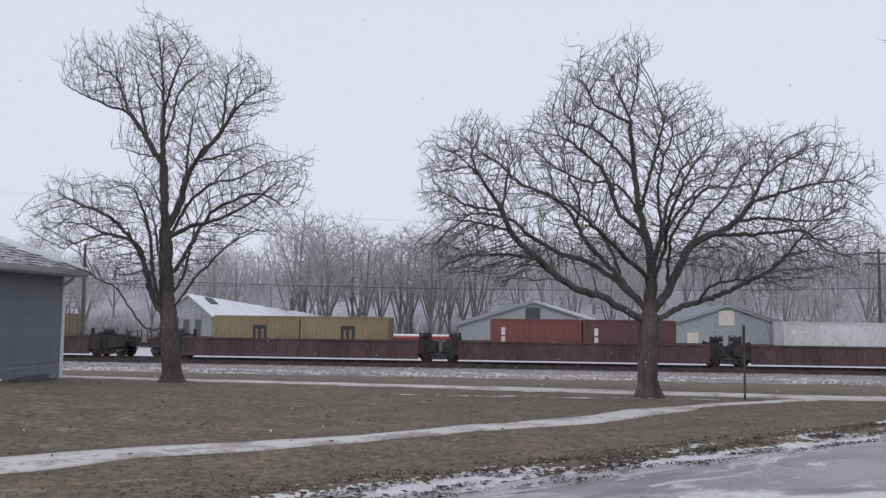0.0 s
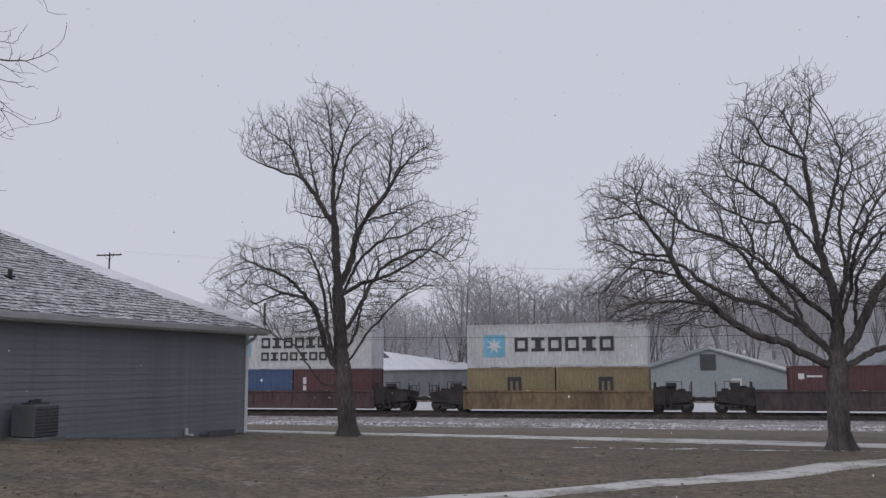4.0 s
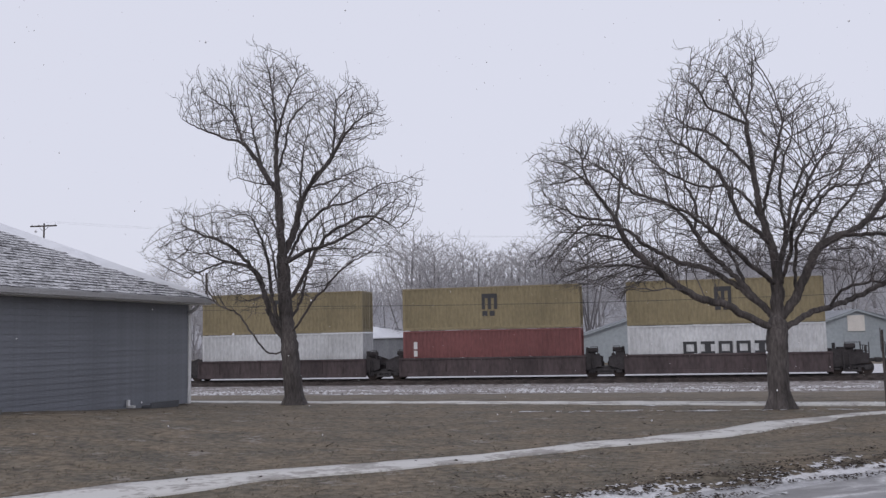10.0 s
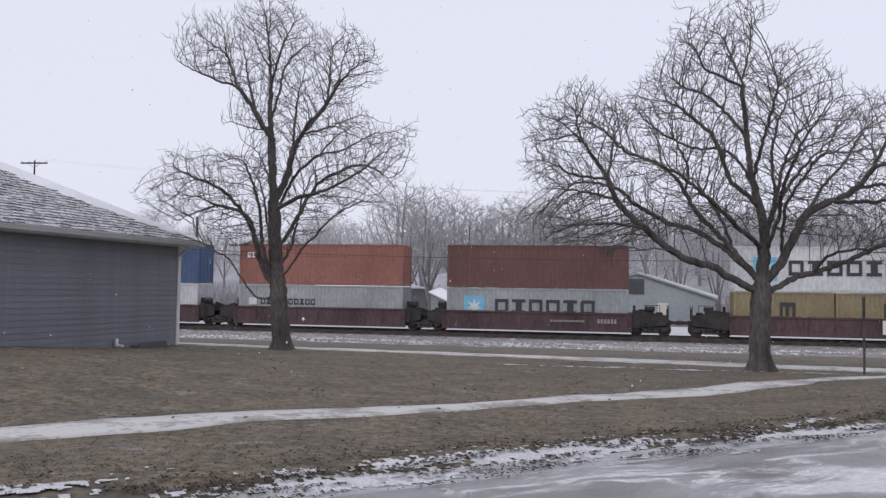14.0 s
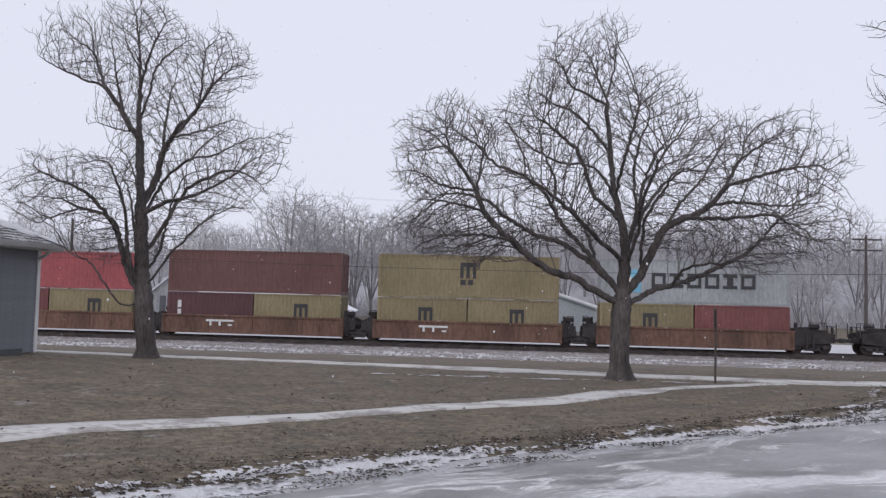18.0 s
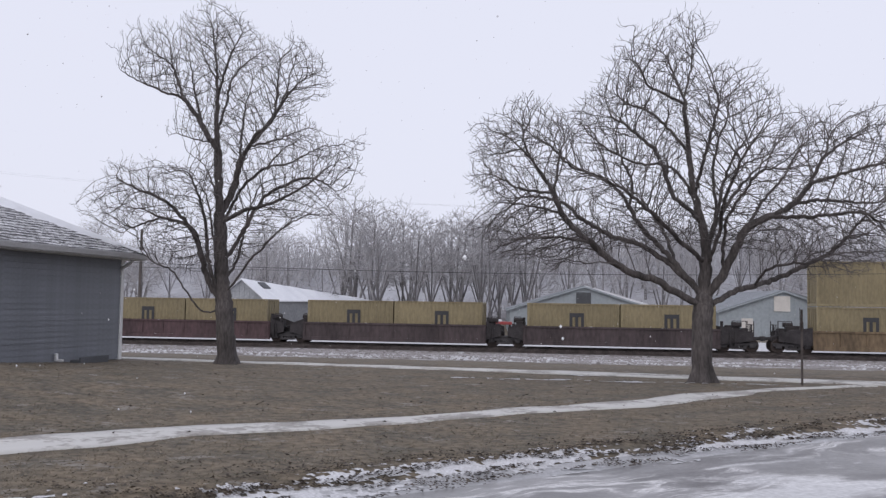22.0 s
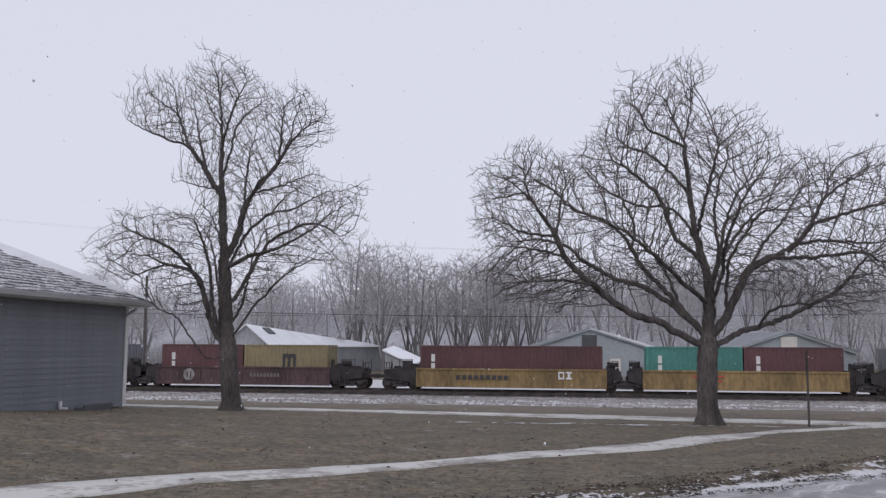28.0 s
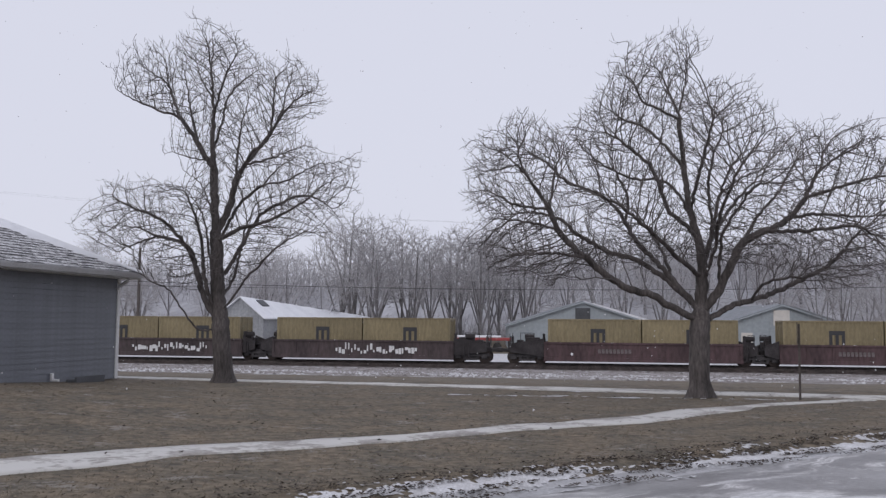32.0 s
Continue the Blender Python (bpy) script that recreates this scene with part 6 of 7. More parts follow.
def well_car(s, colour, hl, front, rear, fp, rp, art=""):
    """One well: front and rear are 'joint' (shared truck) or 'coupler'; fp, rp: metres to the joint or coupling."""
    m = MATS["well_" + colour]
    w = thing("well_car", f"{WORD[colour]} steel intermodal well car rolling on the railway", "railway car", TRACK @ Matrix.Translation((s, 0, 0)), "well cars of the train")
    sd = cached(("wside", hl, colour), lambda: well_side(hl, m))
    part("side_panel", sd, None, w, m=Matrix.Translation((0, -1.40, 0)))
    part("side_panel", sd, None, w, m=Matrix.Translation((0, 1.40, 0)) @ Matrix.Rotation(math.pi, 4, "Z"))
    for k in (-1, 1):
        part("bulkhead", cached(("bulk", colour), lambda: mesh_of("bulkhead", box(-0.12, 0, -1.33, 1.33, 0.36, 1.40, 0.02), m)), None, w, m=Matrix.Translation((hl, 0, 0)) if k > 0 else Matrix.Translation((0.12 - hl, 0, 0)))
    part("floor_beams", cached(("wfloor", hl), lambda: well_floor(hl)), None, w)
    for sign, end, dist in ((1, front, fp), (-1, rear, rp)):
        x1 = dist - 0.12 if end == "joint" else dist - 0.55
        x1 = round(x1, 2)
        rot = Matrix.Identity(4) if sign > 0 else Matrix.Rotation(math.pi, 4, "Z")
        part("end_platform", cached(("plat", hl, x1, colour), lambda: platform(hl, x1, M_PLATFORM)), None, w, m=rot)
        deck_gear(w, hl, x1 - hl, rot)
        if end == "joint":
            if sign < 0:
                truck(w, -dist)
        else:
            truck(w, sign * (hl + 1.15))
            part("handrail", cached(("rails", round(dist - 0.75, 2)), lambda: rails_mesh(dist - 0.75, M_STEEL)), None, w, m=rot)
            bm = box(0, 0.62, -0.12, 0.12, 0.76, 0.98, 0.02)
            bm_box(bm, 0.45, 0.66, -0.2, 0.16, 0.72, 1.02, 0.03)
            part("coupler", bm, M_STEEL, w, m=rot @ Matrix.Translation((dist - 0.62, 0, 0)))
            part("brake_reservoir", cached("resv", lambda: mesh_of("brake_reservoir", bm_cyl(bmesh.new(), 0.22, 0.9, Matrix.Rotation(radians(90), 4, "Y"), 14), M_STEEL)), None, w, m=rot @ Matrix.Translation((hl + 0.55, -0.7, 1.32)))
    y = -1.40 - 0.088
    if art == "ttx":
        decal(w, [(-3.2, -1.25, 1.0, 1.14), (-2.95, -2.8, 0.72, 1.0), (-2.3, -2.15, 0.72, 1.0), (-1.65, -1.35, 0.72, 0.84)], M_WHITEINK, "marking", "white block marking", y)
    elif art == "ttx_red":
        decal(w, [(-3.2, -1.25, 1.0, 1.14), (-2.95, -2.8, 0.72, 1.0), (-2.3, -2.15, 0.72, 1.0), (-1.65, -1.35, 0.72, 0.84)], M_REDINK, "marking", "red block marking", y)
    elif art in ("disc", "disc_far"):
        u = 0.0 if art == "disc" else 7.6
        bm = bm_cyl(bmesh.new(), 0.42, 0.006, Matrix.Translation((u - 3.9, 0, 0.88)) @ Matrix.Rotation(radians(90), 4, "X"), 24)
        part("marking", bm, M_FADEDINK, w, "white round emblem", m=Matrix.Translation((0, y, 0)))
        decal(w, [(u - 4.08, u - 3.98, 0.70, 1.06), (u - 3.82, u - 3.72, 0.70, 1.06)], MATS["well_" + colour], "marking", "", y - 0.006)
        decal(w, blocks(0.6 - 0.45 * u, 0.75, 2.2, 0.28, 9), M_DIMINK, "marking", "dim block numbers", y)
    elif art == "number":
        decal(w, blocks(4.1, 0.75, 1.3, 0.30, 6), M_FADEDINK, "marking", "white number bars", y)
        decal(w, blocks(1.0, 0.80, 2.3, 0.14, 14), M_FADEDINK, "marking", "", y)
    elif art == "number_rear":
        decal(w, blocks(-4.3, 0.75, 1.3, 0.30, 6), M_FADEDINK, "marking", "white number bars", y)
    elif art == "paint":
        decal(w, [(2.7, 5.4, 0.46, 1.32)], M_WHITEINK, "graffiti", "white and red spray-painted shapes", y)
        decal(w, [(3.5, 3.75, 0.9, 1.30), (3.6, 4.3, 0.7, 1.05), (4.0, 4.25, 0.5, 0.8)], M_REDINK, "graffiti", "", y - 0.006)
        decal(w, blocks(-4.9, 0.72, 0.9, 0.4, 2), M_WHITEINK, "marking", "", y)
    elif art == "scrawl":
        r = random.Random(int(-s))
        bx = []
        for i in range(26):
            x, z = -1.8 + i * 0.22, 0.5 + 0.35 * r.random()
            bx.append((x, x + r.uniform(0.08, 0.26), z, z + r.uniform(0.15, 0.45)))
        decal(w, bx, M_WHITEINK, "graffiti", "pale sprayed scrawl", y)
    elif art == "words":
        decal(w, blocks(-3.6, 0.72, 3.6, 0.3, 9), M_INK, "marking", "dark block lettering shapes", y)
        decal(w, blocks(3.2, 0.8, 1.0, 0.5, 2), M_WHITEINK, "marking", "", y)
    MOVERS.append((w, s, 0.0))


# units from the head of the train back: place, well colour, lower load, upper load, paint on the well
Y2 = (("yellow", "emblem"), ("yellow", "emblem"))
UNITS = [
    (47.4, "oxide", Y2, None, "", 1), (28.4, "oxide", (("white", "flash"),), None, "", 1), (9.4, "oxide", (("red", "tag"), ("maroon", "tag")), None, "", 1), (-9.7, "oxide", Y2, None, "", 1),
    (-32.8, "dark", Y2, None, "", 1), (-51.6, "dark", Y2, None, "", 1), (-70.5, "dark", (("maroon", "flash"), ("yellow", "emblem")), None, "", 1),
    (-91.3, "tan", Y2, ("white", "logo_long"), "", 0), (-110.5, "oxide", (("blue", "flash"), ("maroon", "tag")), ("white", "two_line"), "", 0), (-126.6, "oxide", (("slate", "short_line"), ("slate", "plain")), None, "", 0),
    (-145.7, "oxide", Y2, None, "", 0), (-160.45, "oxide", (("slate", "short_line"), ("slate", "plain")), None, "", 0), (-174.9, "oxide", (("slate", "short_line"), ("slate", "plain")), None, "", 0), (-189.7, "oxide", (("maroon", "flash"), ("yellow", "emblem")), None, "", 0),
    (-208.2, "dark", (("white", "long"),), ("yellow", "emblem"), "", 0), (-223.4, "dark", (("red", "tag"),), ("yellow", "emblem"), "", 0), (-238.5, "dark", (("white", "plain"),), ("yellow", "emblem"), "", 0), (-253.7, "dark", (("dark_green", "white_word"),), ("yellow", "emblem"), "", 0), (-268.8, "dark", (("grey", "small_line"),), ("navy", "flash"), "", 0),
    (-288.3, "oxide", Y2, ("white", "logo_long"), "paint", 0), (-307.1, "oxide", (("grey", "logo_long"),), ("brown", "plain"), "number", 0), (-322.4, "oxide", (("grey", "small_line"),), ("orange", "corner_word"), "", 0), (-337.8, "oxide", (("white", "two_line"),), ("blue", "flash"), "number_rear", 0),
    (-357.1, "rust", (("maroon", "emblem"), ("yellow", "emblem")), ("white", "logo_long"), "", 0), (-376.6, "rust", (("yellow", "emblem"), ("red", "plain")), ("grey", "logo_long"), "", 0), (-391.5, "rust", Y2, ("yellow", "emblem"), "ttx", 0), (-406.2, "rust", (("maroon", "tag"), ("yellow", "emblem")), ("brown", "plain"), "ttx", 0),
    (-420.9, "rust", (("red", "tag"), ("yellow", "emblem")), ("bright_red", "corner_word"), "ttx", 0), (-435.8, "rust", (("grey", "short_line"), ("green", "tag")), ("blue", "side_panel"), "", 0),
    (-454.9, "tan", Y2, ("yellow", "emblem"), "", 0), (-473.3, "dark", Y2, None, "", 0), (-488.5, "dark", Y2, None, "", 0), (-503.6, "oxide", Y2, None, "", 0), (-518.4, "oxide", (("yellow", "emblem"), ("maroon", "tag")), None, "", 0), (-533.3, "oxide", (("yellow", "emblem"), ("red", "plain")), None, "", 0),
    (-552.3, "sunny", (("slate", "short_line"), ("red", "tag")), None, "words", 0), (-567.2, "sunny", (("navy", "lightword"), ("slate", "short_line")), None, "ttx_red", 0), (-582.4, "sunny", (("slate", "short_line"), ("slate", "short_line")), None, "ttx_red", 0), (-597.3, "sunny", (("teal", "tag"), ("maroon", "tag")), None, "ttx_red", 0), (-612.3, "sunny", (("maroon", "tag"),), None, "words", 0),
    (-631.0, "oxide", (("maroon", "tag"), ("yellow", "emblem")), None, "disc", 0), (-645.9, "oxide", (("slate", "short_line"), ("slate", "short_line")), None, "disc_far", 0), (-661.0, "oxide", Y2, None, "disc_far", 0), (-675.9, "oxide", Y2, None, "disc_far", 0), (-690.85, "oxide", Y2, None, "disc_far", 0),
    (-709.6, "dark", Y2, None, "scrawl", 0), (-724.5, "dark", Y2, None, "scrawl", 0), (-739.5, "dark", Y2, None, "", 0), (-754.5, "dark", Y2, None, "", 0),
]
for i, (s, colour, low, top, art, long_) in enumerate(UNITS):
    hl = 8.2 if long_ else 6.35
    gap_f = (UNITS[i - 1][0] - s) if i else 19.0
    gap_r = (s - UNITS[i + 1][0]) if i + 1 < len(UNITS) else 15.0
    lim = 20.2 if long_ else 17.0
    front, rear = ("joint" if gap_f < lim else "coupler"), ("joint" if gap_r < lim else "coupler")
    fp, rp = gap_f / 2, gap_r / 2
    if i and UNITS[i - 1][5] != long_:
        fp = gap_f / 2 - 0.925 if not long_ else gap_f / 2 + 0.925
        front = "coupler"
    if i + 1 < len(UNITS) and UNITS[i + 1][5] != long_:
        rp = gap_r / 2 - 0.925 if not long_ else gap_r / 2 + 0.925
        rear = "coupler"
    well_car(s, colour, hl, front, rear, fp, rp, art)
    deck = 0.40
    h = TALL if len(low) == 1 and -280 < s < -200 else CH
    if len(low) == 1:
        container(12.19, *low[0], s, 0.0, deck, h)
    else:
        container(6.06, *low[0], s, -3.07, deck)
        container(6.06, *low[1], s, 3.07, deck)
    if top:
        container(12.19, *top, s, 0.0, deck + h + 0.02, CH if top[0] == "bright_red" else TALL)

# ---- passing car ----
M_CARPAINT = mat("black_car_paint", (0.008, 0.009, 0.0115), 0.22, 0.0, var=0.15, scale=2, fine=20, bump=0.0)
MATS["black_car_paint"].node_tree.nodes["Principled BSDF"].inputs["Coat Weight"].default_value = 0.0
MATS["black_car_paint"].node_tree.nodes["Principled BSDF"].inputs["Specular IOR Level"].default_value = 0.16
M_CARGLASS = mat("tinted_car_glass", (0.012, 0.014, 0.016), 0.10, 0.0, var=0.05, bump=0.0)
M_TAIL = mat("red_tail_lamp", (0.15, 0.006, 0.011), 0.2, var=0.1, bump=0.0)
M_CHROME = mat("chrome_trim", (0.66, 0.67, 0.69), 0.2, 0.9, var=0.05, bump=0.0)
M_RUBBER = mat("black_rubber", (0.02, 0.02, 0.021), 0.85, var=0.15)
M_ALLOY = mat("alloy_wheel", (0.42, 0.43, 0.45), 0.35, 0.8, var=0.1)
M_REFLECT = mat("pale_reversing_lens", (0.40, 0.36, 0.37), 0.25, var=0.05, bump=0.0)
M_PLATE = mat("white_plate", (0.33, 0.36, 0.39), 0.5, var=0.05, bump=0)


# plan outlines of the body by height: height, tail, half width, nose, corner
SHELL = ((0.24, 0.16, 0.80, 4.40, 0.20), (0.32, 0.02, 0.88, 4.58, 0.22), (0.42, -0.05, 0.915, 4.70, 0.24), (0.56, -0.07, 0.925, 4.74, 0.25), (0.66, -0.06, 0.925, 4.74, 0.25), (0.70, -0.01, 0.925, 4.73, 0.25),
         (0.85, 0.01, 0.925, 4.70, 0.26), (1.00, 0.03, 0.915, 4.62, 0.27), (1.08, 0.045, 0.905, 4.40, 0.28), (1.12, 0.055, 0.895, 3.95, 0.28), (1.16, 0.07, 0.875, 3.45, 0.28),
         (1.28, 0.125, 0.845, 3.22, 0.27), (1.42, 0.195, 0.80, 2.95, 0.25), (1.54, 0.26, 0.757, 2.66, 0.24), (1.62, 0.31, 0.715, 2.44, 0.24), (1.67, 0.37, 0.655, 2.24, 0.24), (1.70, 0.48, 0.55, 2.04, 0.22), (1.715, 0.70, 0.34, 1.86, 0.18), (1.72, 0.95, 0.12, 1.60, 0.06))


def shell(v, z, lift=0.0):
    """Point of the body: v runs 0..1 along the tail, ..2 round its corner, ..3 along the side, ..4 and ..5 to the nose; its sign gives the side."""
    zs = [k[0] for k in SHELL]
    tail, w, nose, r = (float(np.interp(z, zs, [k[i] for k in SHELL])) for i in (1, 2, 3, 4))
    s, v = (1 if v >= 0 else -1), abs(v)
    rx = min(1.5 * r, (nose - tail) * 0.3)

    def tail_x(u):
        return tail + 0.07 * (u * (w - r) / 0.9) ** 2
    if v <= 1:
        x, y = tail_x(v), v * (w - r)
    elif v <= 2:
        a = (v - 1) * math.pi / 2
        x, y = tail_x(1) + rx * (1 - math.cos(a)), (w - r) + r * math.sin(a)
    elif v <= 3:
        k = v - 2
        x, y = tail_x(1) + rx + k * (nose - tail - 2 * rx - 0.2), w + 0.02 * math.sin(k * math.pi)
    elif v <= 4:
        a = (v - 3) * math.pi / 2
        x, y = nose - 0.2 + 0.035 - rx * (1 - math.sin(a)), w - r * (1 - math.cos(a))
    else:
        u = 5 - v
        x, y = nose - 0.13 * u * u, u * (w - r)
    cx, cy = (tail + nose) / 2, 0.0
    if lift:
        dx, dy = x - cx, y
        if v > 2.05 and v < 2.95:
            dx = 0.0
        elif v < 0.9:
            dy = 0.0
        q = math.hypot(dx, dy) or 1.0
        x, y = x + lift * dx / q, y + lift * dy / q
    return (x, s * y, z)


def patch(v0, v1, z0, z1, nv, nz, lift=0.006, skew=0.0, thick=0.0, round_=0.0):
    """A panel that follows the body between two outlines; round_ pulls its corners in."""
    vs, fs = [], []
    for j in range(nz + 1):
        b = j / nz
        for i in range(nv + 1):
            a = i / nv
            e = (abs(2 * a - 1) ** 4) * round_
            zz = z0 + (z1 - z0) * (0.5 + (b - 0.5) * (1 - e))
            vs.append(shell(v0 + (v1 - v0) * a + skew * b, zz, lift))
    fs = [(j * (nv + 1) + i, j * (nv + 1) + i + 1, (j + 1) * (nv + 1) + i + 1, (j + 1) * (nv + 1) + i) for j in range(nz) for i in range(nv)]
    bm = bm_faces(vs, fs)
    if thick:
        bmesh.ops.solidify(bm, geom=bm.faces[:], thickness=thick)
    return bm


car = thing("car", "black sport utility car with red tail lamps and roof rails", "car", Matrix.Identity(4))
zs = sorted(set([k[0] for k in SHELL] + [round(z, 3) for z in np.arange(0.26, 1.71, 0.03)]))
line_v = [k / 8 for k in range(0, 9)] + [1 + k / 10 for k in range(1, 11)] + [2 + k / 16 for k in range(1, 17)] + [3 + k / 8 for k in range(1, 9)] + [4 + k / 6 for k in range(1, 7)]
around = line_v + [-v for v in reversed(line_v[1:-1])]
vs = [shell(v, z) for z in zs for v in around]
n = len(around)
fs = [(j * n + i, j * n + (i + 1) % n, (j + 1) * n + (i + 1) % n, (j + 1) * n + i) for j in range(len(zs) - 1) for i in range(n)]
fs += [tuple(range(n)), tuple(range((len(zs) - 1) * n, len(zs) * n))]
part("body", bm_faces(vs, fs), M_CARPAINT, car, smooth=True)
part("rear_window", patch(-0.98, 0.98, 1.165, 1.60, 16, 8, 0.007, round_=0.10), M_CARGLASS, car, smooth=True)
part("lift_gate_seam", strip([shell(v / 10, 0.70, 0.004) for v in range(-12, 13)], 0.008), M_SNOWROOF, car, "thin line of snow on the bumper's step")
part("snow_line", strip([shell(v / 10, 1.150, 0.006) for v in range(-9, 4)], 0.004), M_SNOWROOF, car, "thin line of snow under the rear window")
sp = []
for j, (x, z, w) in enumerate(((0.235, 1.605, 0.64), (0.195, 1.628, 0.66), (0.205, 1.662, 0.66), (0.32, 1.695, 0.64), (0.60, 1.717, 0.55))):
    sp.append([(x + 0.13 * abs(u) ** 3, u * w, z - 0.022 * abs(u) ** 4) for u in np.linspace(-1, 1, 15)])
grid = [[(x + 0.10, y, z - 0.03) for x, y, z in sp[0]]] + sp
part("spoiler", bm_faces([p for row in grid for p in row], [(j * 15 + i, j * 15 + i + 1, (j + 1) * 15 + i + 1, (j + 1) * 15 + i) for j in range(len(grid) - 1) for i in range(14)]), M_CARPAINT, car, smooth=True)
part("spoiler_frost", strip([(x - 0.004, y, z + 0.006) for x, y, z in sp[2]], 0.003), M_SNOWROOF, car, "thin rime along the spoiler's edge")
for s in (-1, 1):
    part("quarter_window", patch(s * 1.42, s * 2.13, 1.18, 1.60, 8, 6, 0.007, round_=0.12), M_CARGLASS, car, smooth=True)
    part("quarter_trim", strip([shell(s * v, z, 0.012) for v, z in ((2.17, 1.60), (2.165, 1.5), (2.15, 1.4), (2.12, 1.3), (2.07, 1.23), (1.97, 1.19), (1.8, 1.175))], 0.005), M_CHROME, car, "chrome trim of the rear quarter glass")
    for x0, x1, t0, t1 in ((1.12, 1.86, 1.16, 1.84), (1.93, 2.95, 1.91, 2.50)):
        def side_v(x, z):
            a, b = shell(2.0, z)[0], shell(3.0, z)[0]
            return 2 + (x - a) / (b - a)
        rows_ = []
        for zz in np.linspace(1.185, 1.60, 7):
            k = (zz - 1.185) / 0.415
            r_ = 0.06 * abs(2 * k - 1) ** 5
            a, b = x0 + (t0 - x0) * k + r_, x1 + (t1 - x1) * k - r_
            rows_.append([shell(s * side_v(a + (b - a) * q, zz), zz, 0.008) for q in np.linspace(0, 1, 7)])
        part("side_window", bm_faces([p for row in rows_ for p in row], [(j * 7 + i, j * 7 + i + 1, j * 7 + i + 8, j * 7 + i + 7) for j in range(6) for i in range(6)]), M_CARGLASS, car, smooth=True)
        edge = [row[0] for row in rows_] + rows_[-1][1:] + ([row[-1] for row in reversed(rows_)][1:] if x0 > 1.9 else [])
        part("window_trim", strip([(x, y + s * 0.008, z) for x, y, z in edge], 0.009), M_CHROME, car, "chrome trim round the side window")
        part("belt_trim", strip([(x, y + s * 0.006, z - 0.012) for x, y, z in rows_[0]], 0.010), M_SNOWROOF, car, "snow lying along the window's sill")
    lamp_ = part("tail_lamp", patch(s * 1.10, s * 2.03, 0.79, 1.13, 12, 8, 0.022, round_=0.32, thick=-0.02), M_TAIL, car, smooth=True)
    c0, c1 = Vector(shell(s * 1.32, 1.035, 0.026)), Vector(shell(s * 1.32, 1.035, 0.0))
    d_ = (c0 - c1).normalized()
    part("reflector", bm_cyl(bmesh.new(), 0.062, 0.016, Matrix.Translation(c0 + d_ * 0.022) @ d_.to_track_quat("Z", "Y").to_matrix().to_4x4(), 20), M_REFLECT, lamp_, "round pale reversing lens")
    rail = []
    for k in np.linspace(0, 1, 14):
        x = 0.74 + 1.46 * k
        lift = min(1.0, k / 0.10, (1 - k) / 0.10)
        rail.append((x, s * (0.54 + 0.03 * math.sin(k * 3.14)), 1.700 + 0.036 * max(0.0, lift) ** 0.5))
    part("roof_rail", strip(rail, 0.017, 8), M_RUBBER, car)
    part("rail_foot", box(0.70, 0.92, s * 0.545 - 0.025, s * 0.545 + 0.025, 1.69, 1.735, 0.015), M_RUBBER, car)
    part("rail_foot", box(2.02, 2.22, s * 0.545 - 0.025, s * 0.545 + 0.025, 1.68, 1.728, 0.015), M_RUBBER, car)
    bm = bmesh.new()
    bmesh.ops.create_icosphere(bm, subdivisions=2, radius=1.0, matrix=Matrix.Translation((3.02, s * 1.02, 1.20)) @ Matrix.Diagonal((0.10, 0.12, 0.085, 1)))
    part("door_mirror", bm, M_CARPAINT, car, smooth=True)
    part("mirror_glass", box(2.915, 2.925, min(s * 0.94, s * 1.10), max(s * 0.94, s * 1.10), 1.15, 1.25, 0.004), M_CHROME, car)
    for v in (2.40, 2.66):
        part("door_handle", strip([shell(s * (v + 0.05 * k), 1.06, 0.03) for k in np.linspace(0, 1, 5)], 0.012), M_CARPAINT, car)
    for x in (0.95, 3.78):
        wl_ = part("wheel", bm_cyl(bmesh.new(), 0.36, 0.23, Matrix.Rotation(radians(90), 4, "X"), 28), M_RUBBER, car, m=Matrix.Translation((x, s * 0.835, 0.36)))
        part("rim", bm_cyl(bmesh.new(), 0.235, 0.245, Matrix.Rotation(radians(90), 4, "X"), 20), M_ALLOY, wl_)
        arch_ = [(x + 0.41 * math.cos(a), s * (0.93 - 0.01), 0.36 + 0.41 * math.sin(a)) for a in np.linspace(0.05, 3.09, 14)]
        part("wheel_arch", strip(arch_, 0.028), M_RUBBER, car)
for x in (1.0, 1.75):
    part("cross_bar", strip([(x, y, 1.728 + 0.012 * math.cos(y * 3)) for y in np.linspace(-0.54, 0.54, 8)], 0.014), M_RUBBER, car)
part("bumper", patch(-2.03, 2.03, 0.34, 0.665, 24, 6, 0.012), M_CARPAINT, car, smooth=True)
part("handle_bar", patch(-0.62, 0.62, 1.005, 1.075, 10, 2, 0.03, thick=-0.026, round_=0.25), M_CHROME, car, "bright chrome strip above the plate")
part("bar_snow", strip([shell(v / 100, 1.076, 0.018) for v in range(-58, 59, 8)], 0.009), M_SNOWROOF, car, "snow on the chrome strip")
pl = part("number_plate", box(-0.028, 0.02, -0.155, 0.155, 0.845, 0.995, 0.006), M_PLATE, car)
decal(pl, [(-0.11 + k * 0.036, -0.085 + k * 0.036, 0.885, 0.945) for k in range(6)] + [(-0.07, 0.07, 0.962, 0.98)], M_STEEL, "plate_bar", "", 0, Matrix.Translation((-0.031, 0, 0)) @ Matrix.Rotation(radians(-90), 4, "Z"))
part("wiper", strip([(0.062, 0.44, 1.225), (0.066, 0.25, 1.215), (0.065, 0.02, 1.205), (0.06, -0.05, 1.205)], 0.017), M_RUBBER, car)
part("wiper_hub", bm_cyl(bmesh.new(), 0.022, 0.05, Matrix.Translation((0.075, -0.09, 1.205)) @ Matrix.Rotation(radians(90), 4, "Y"), 10), M_CHROME, car)
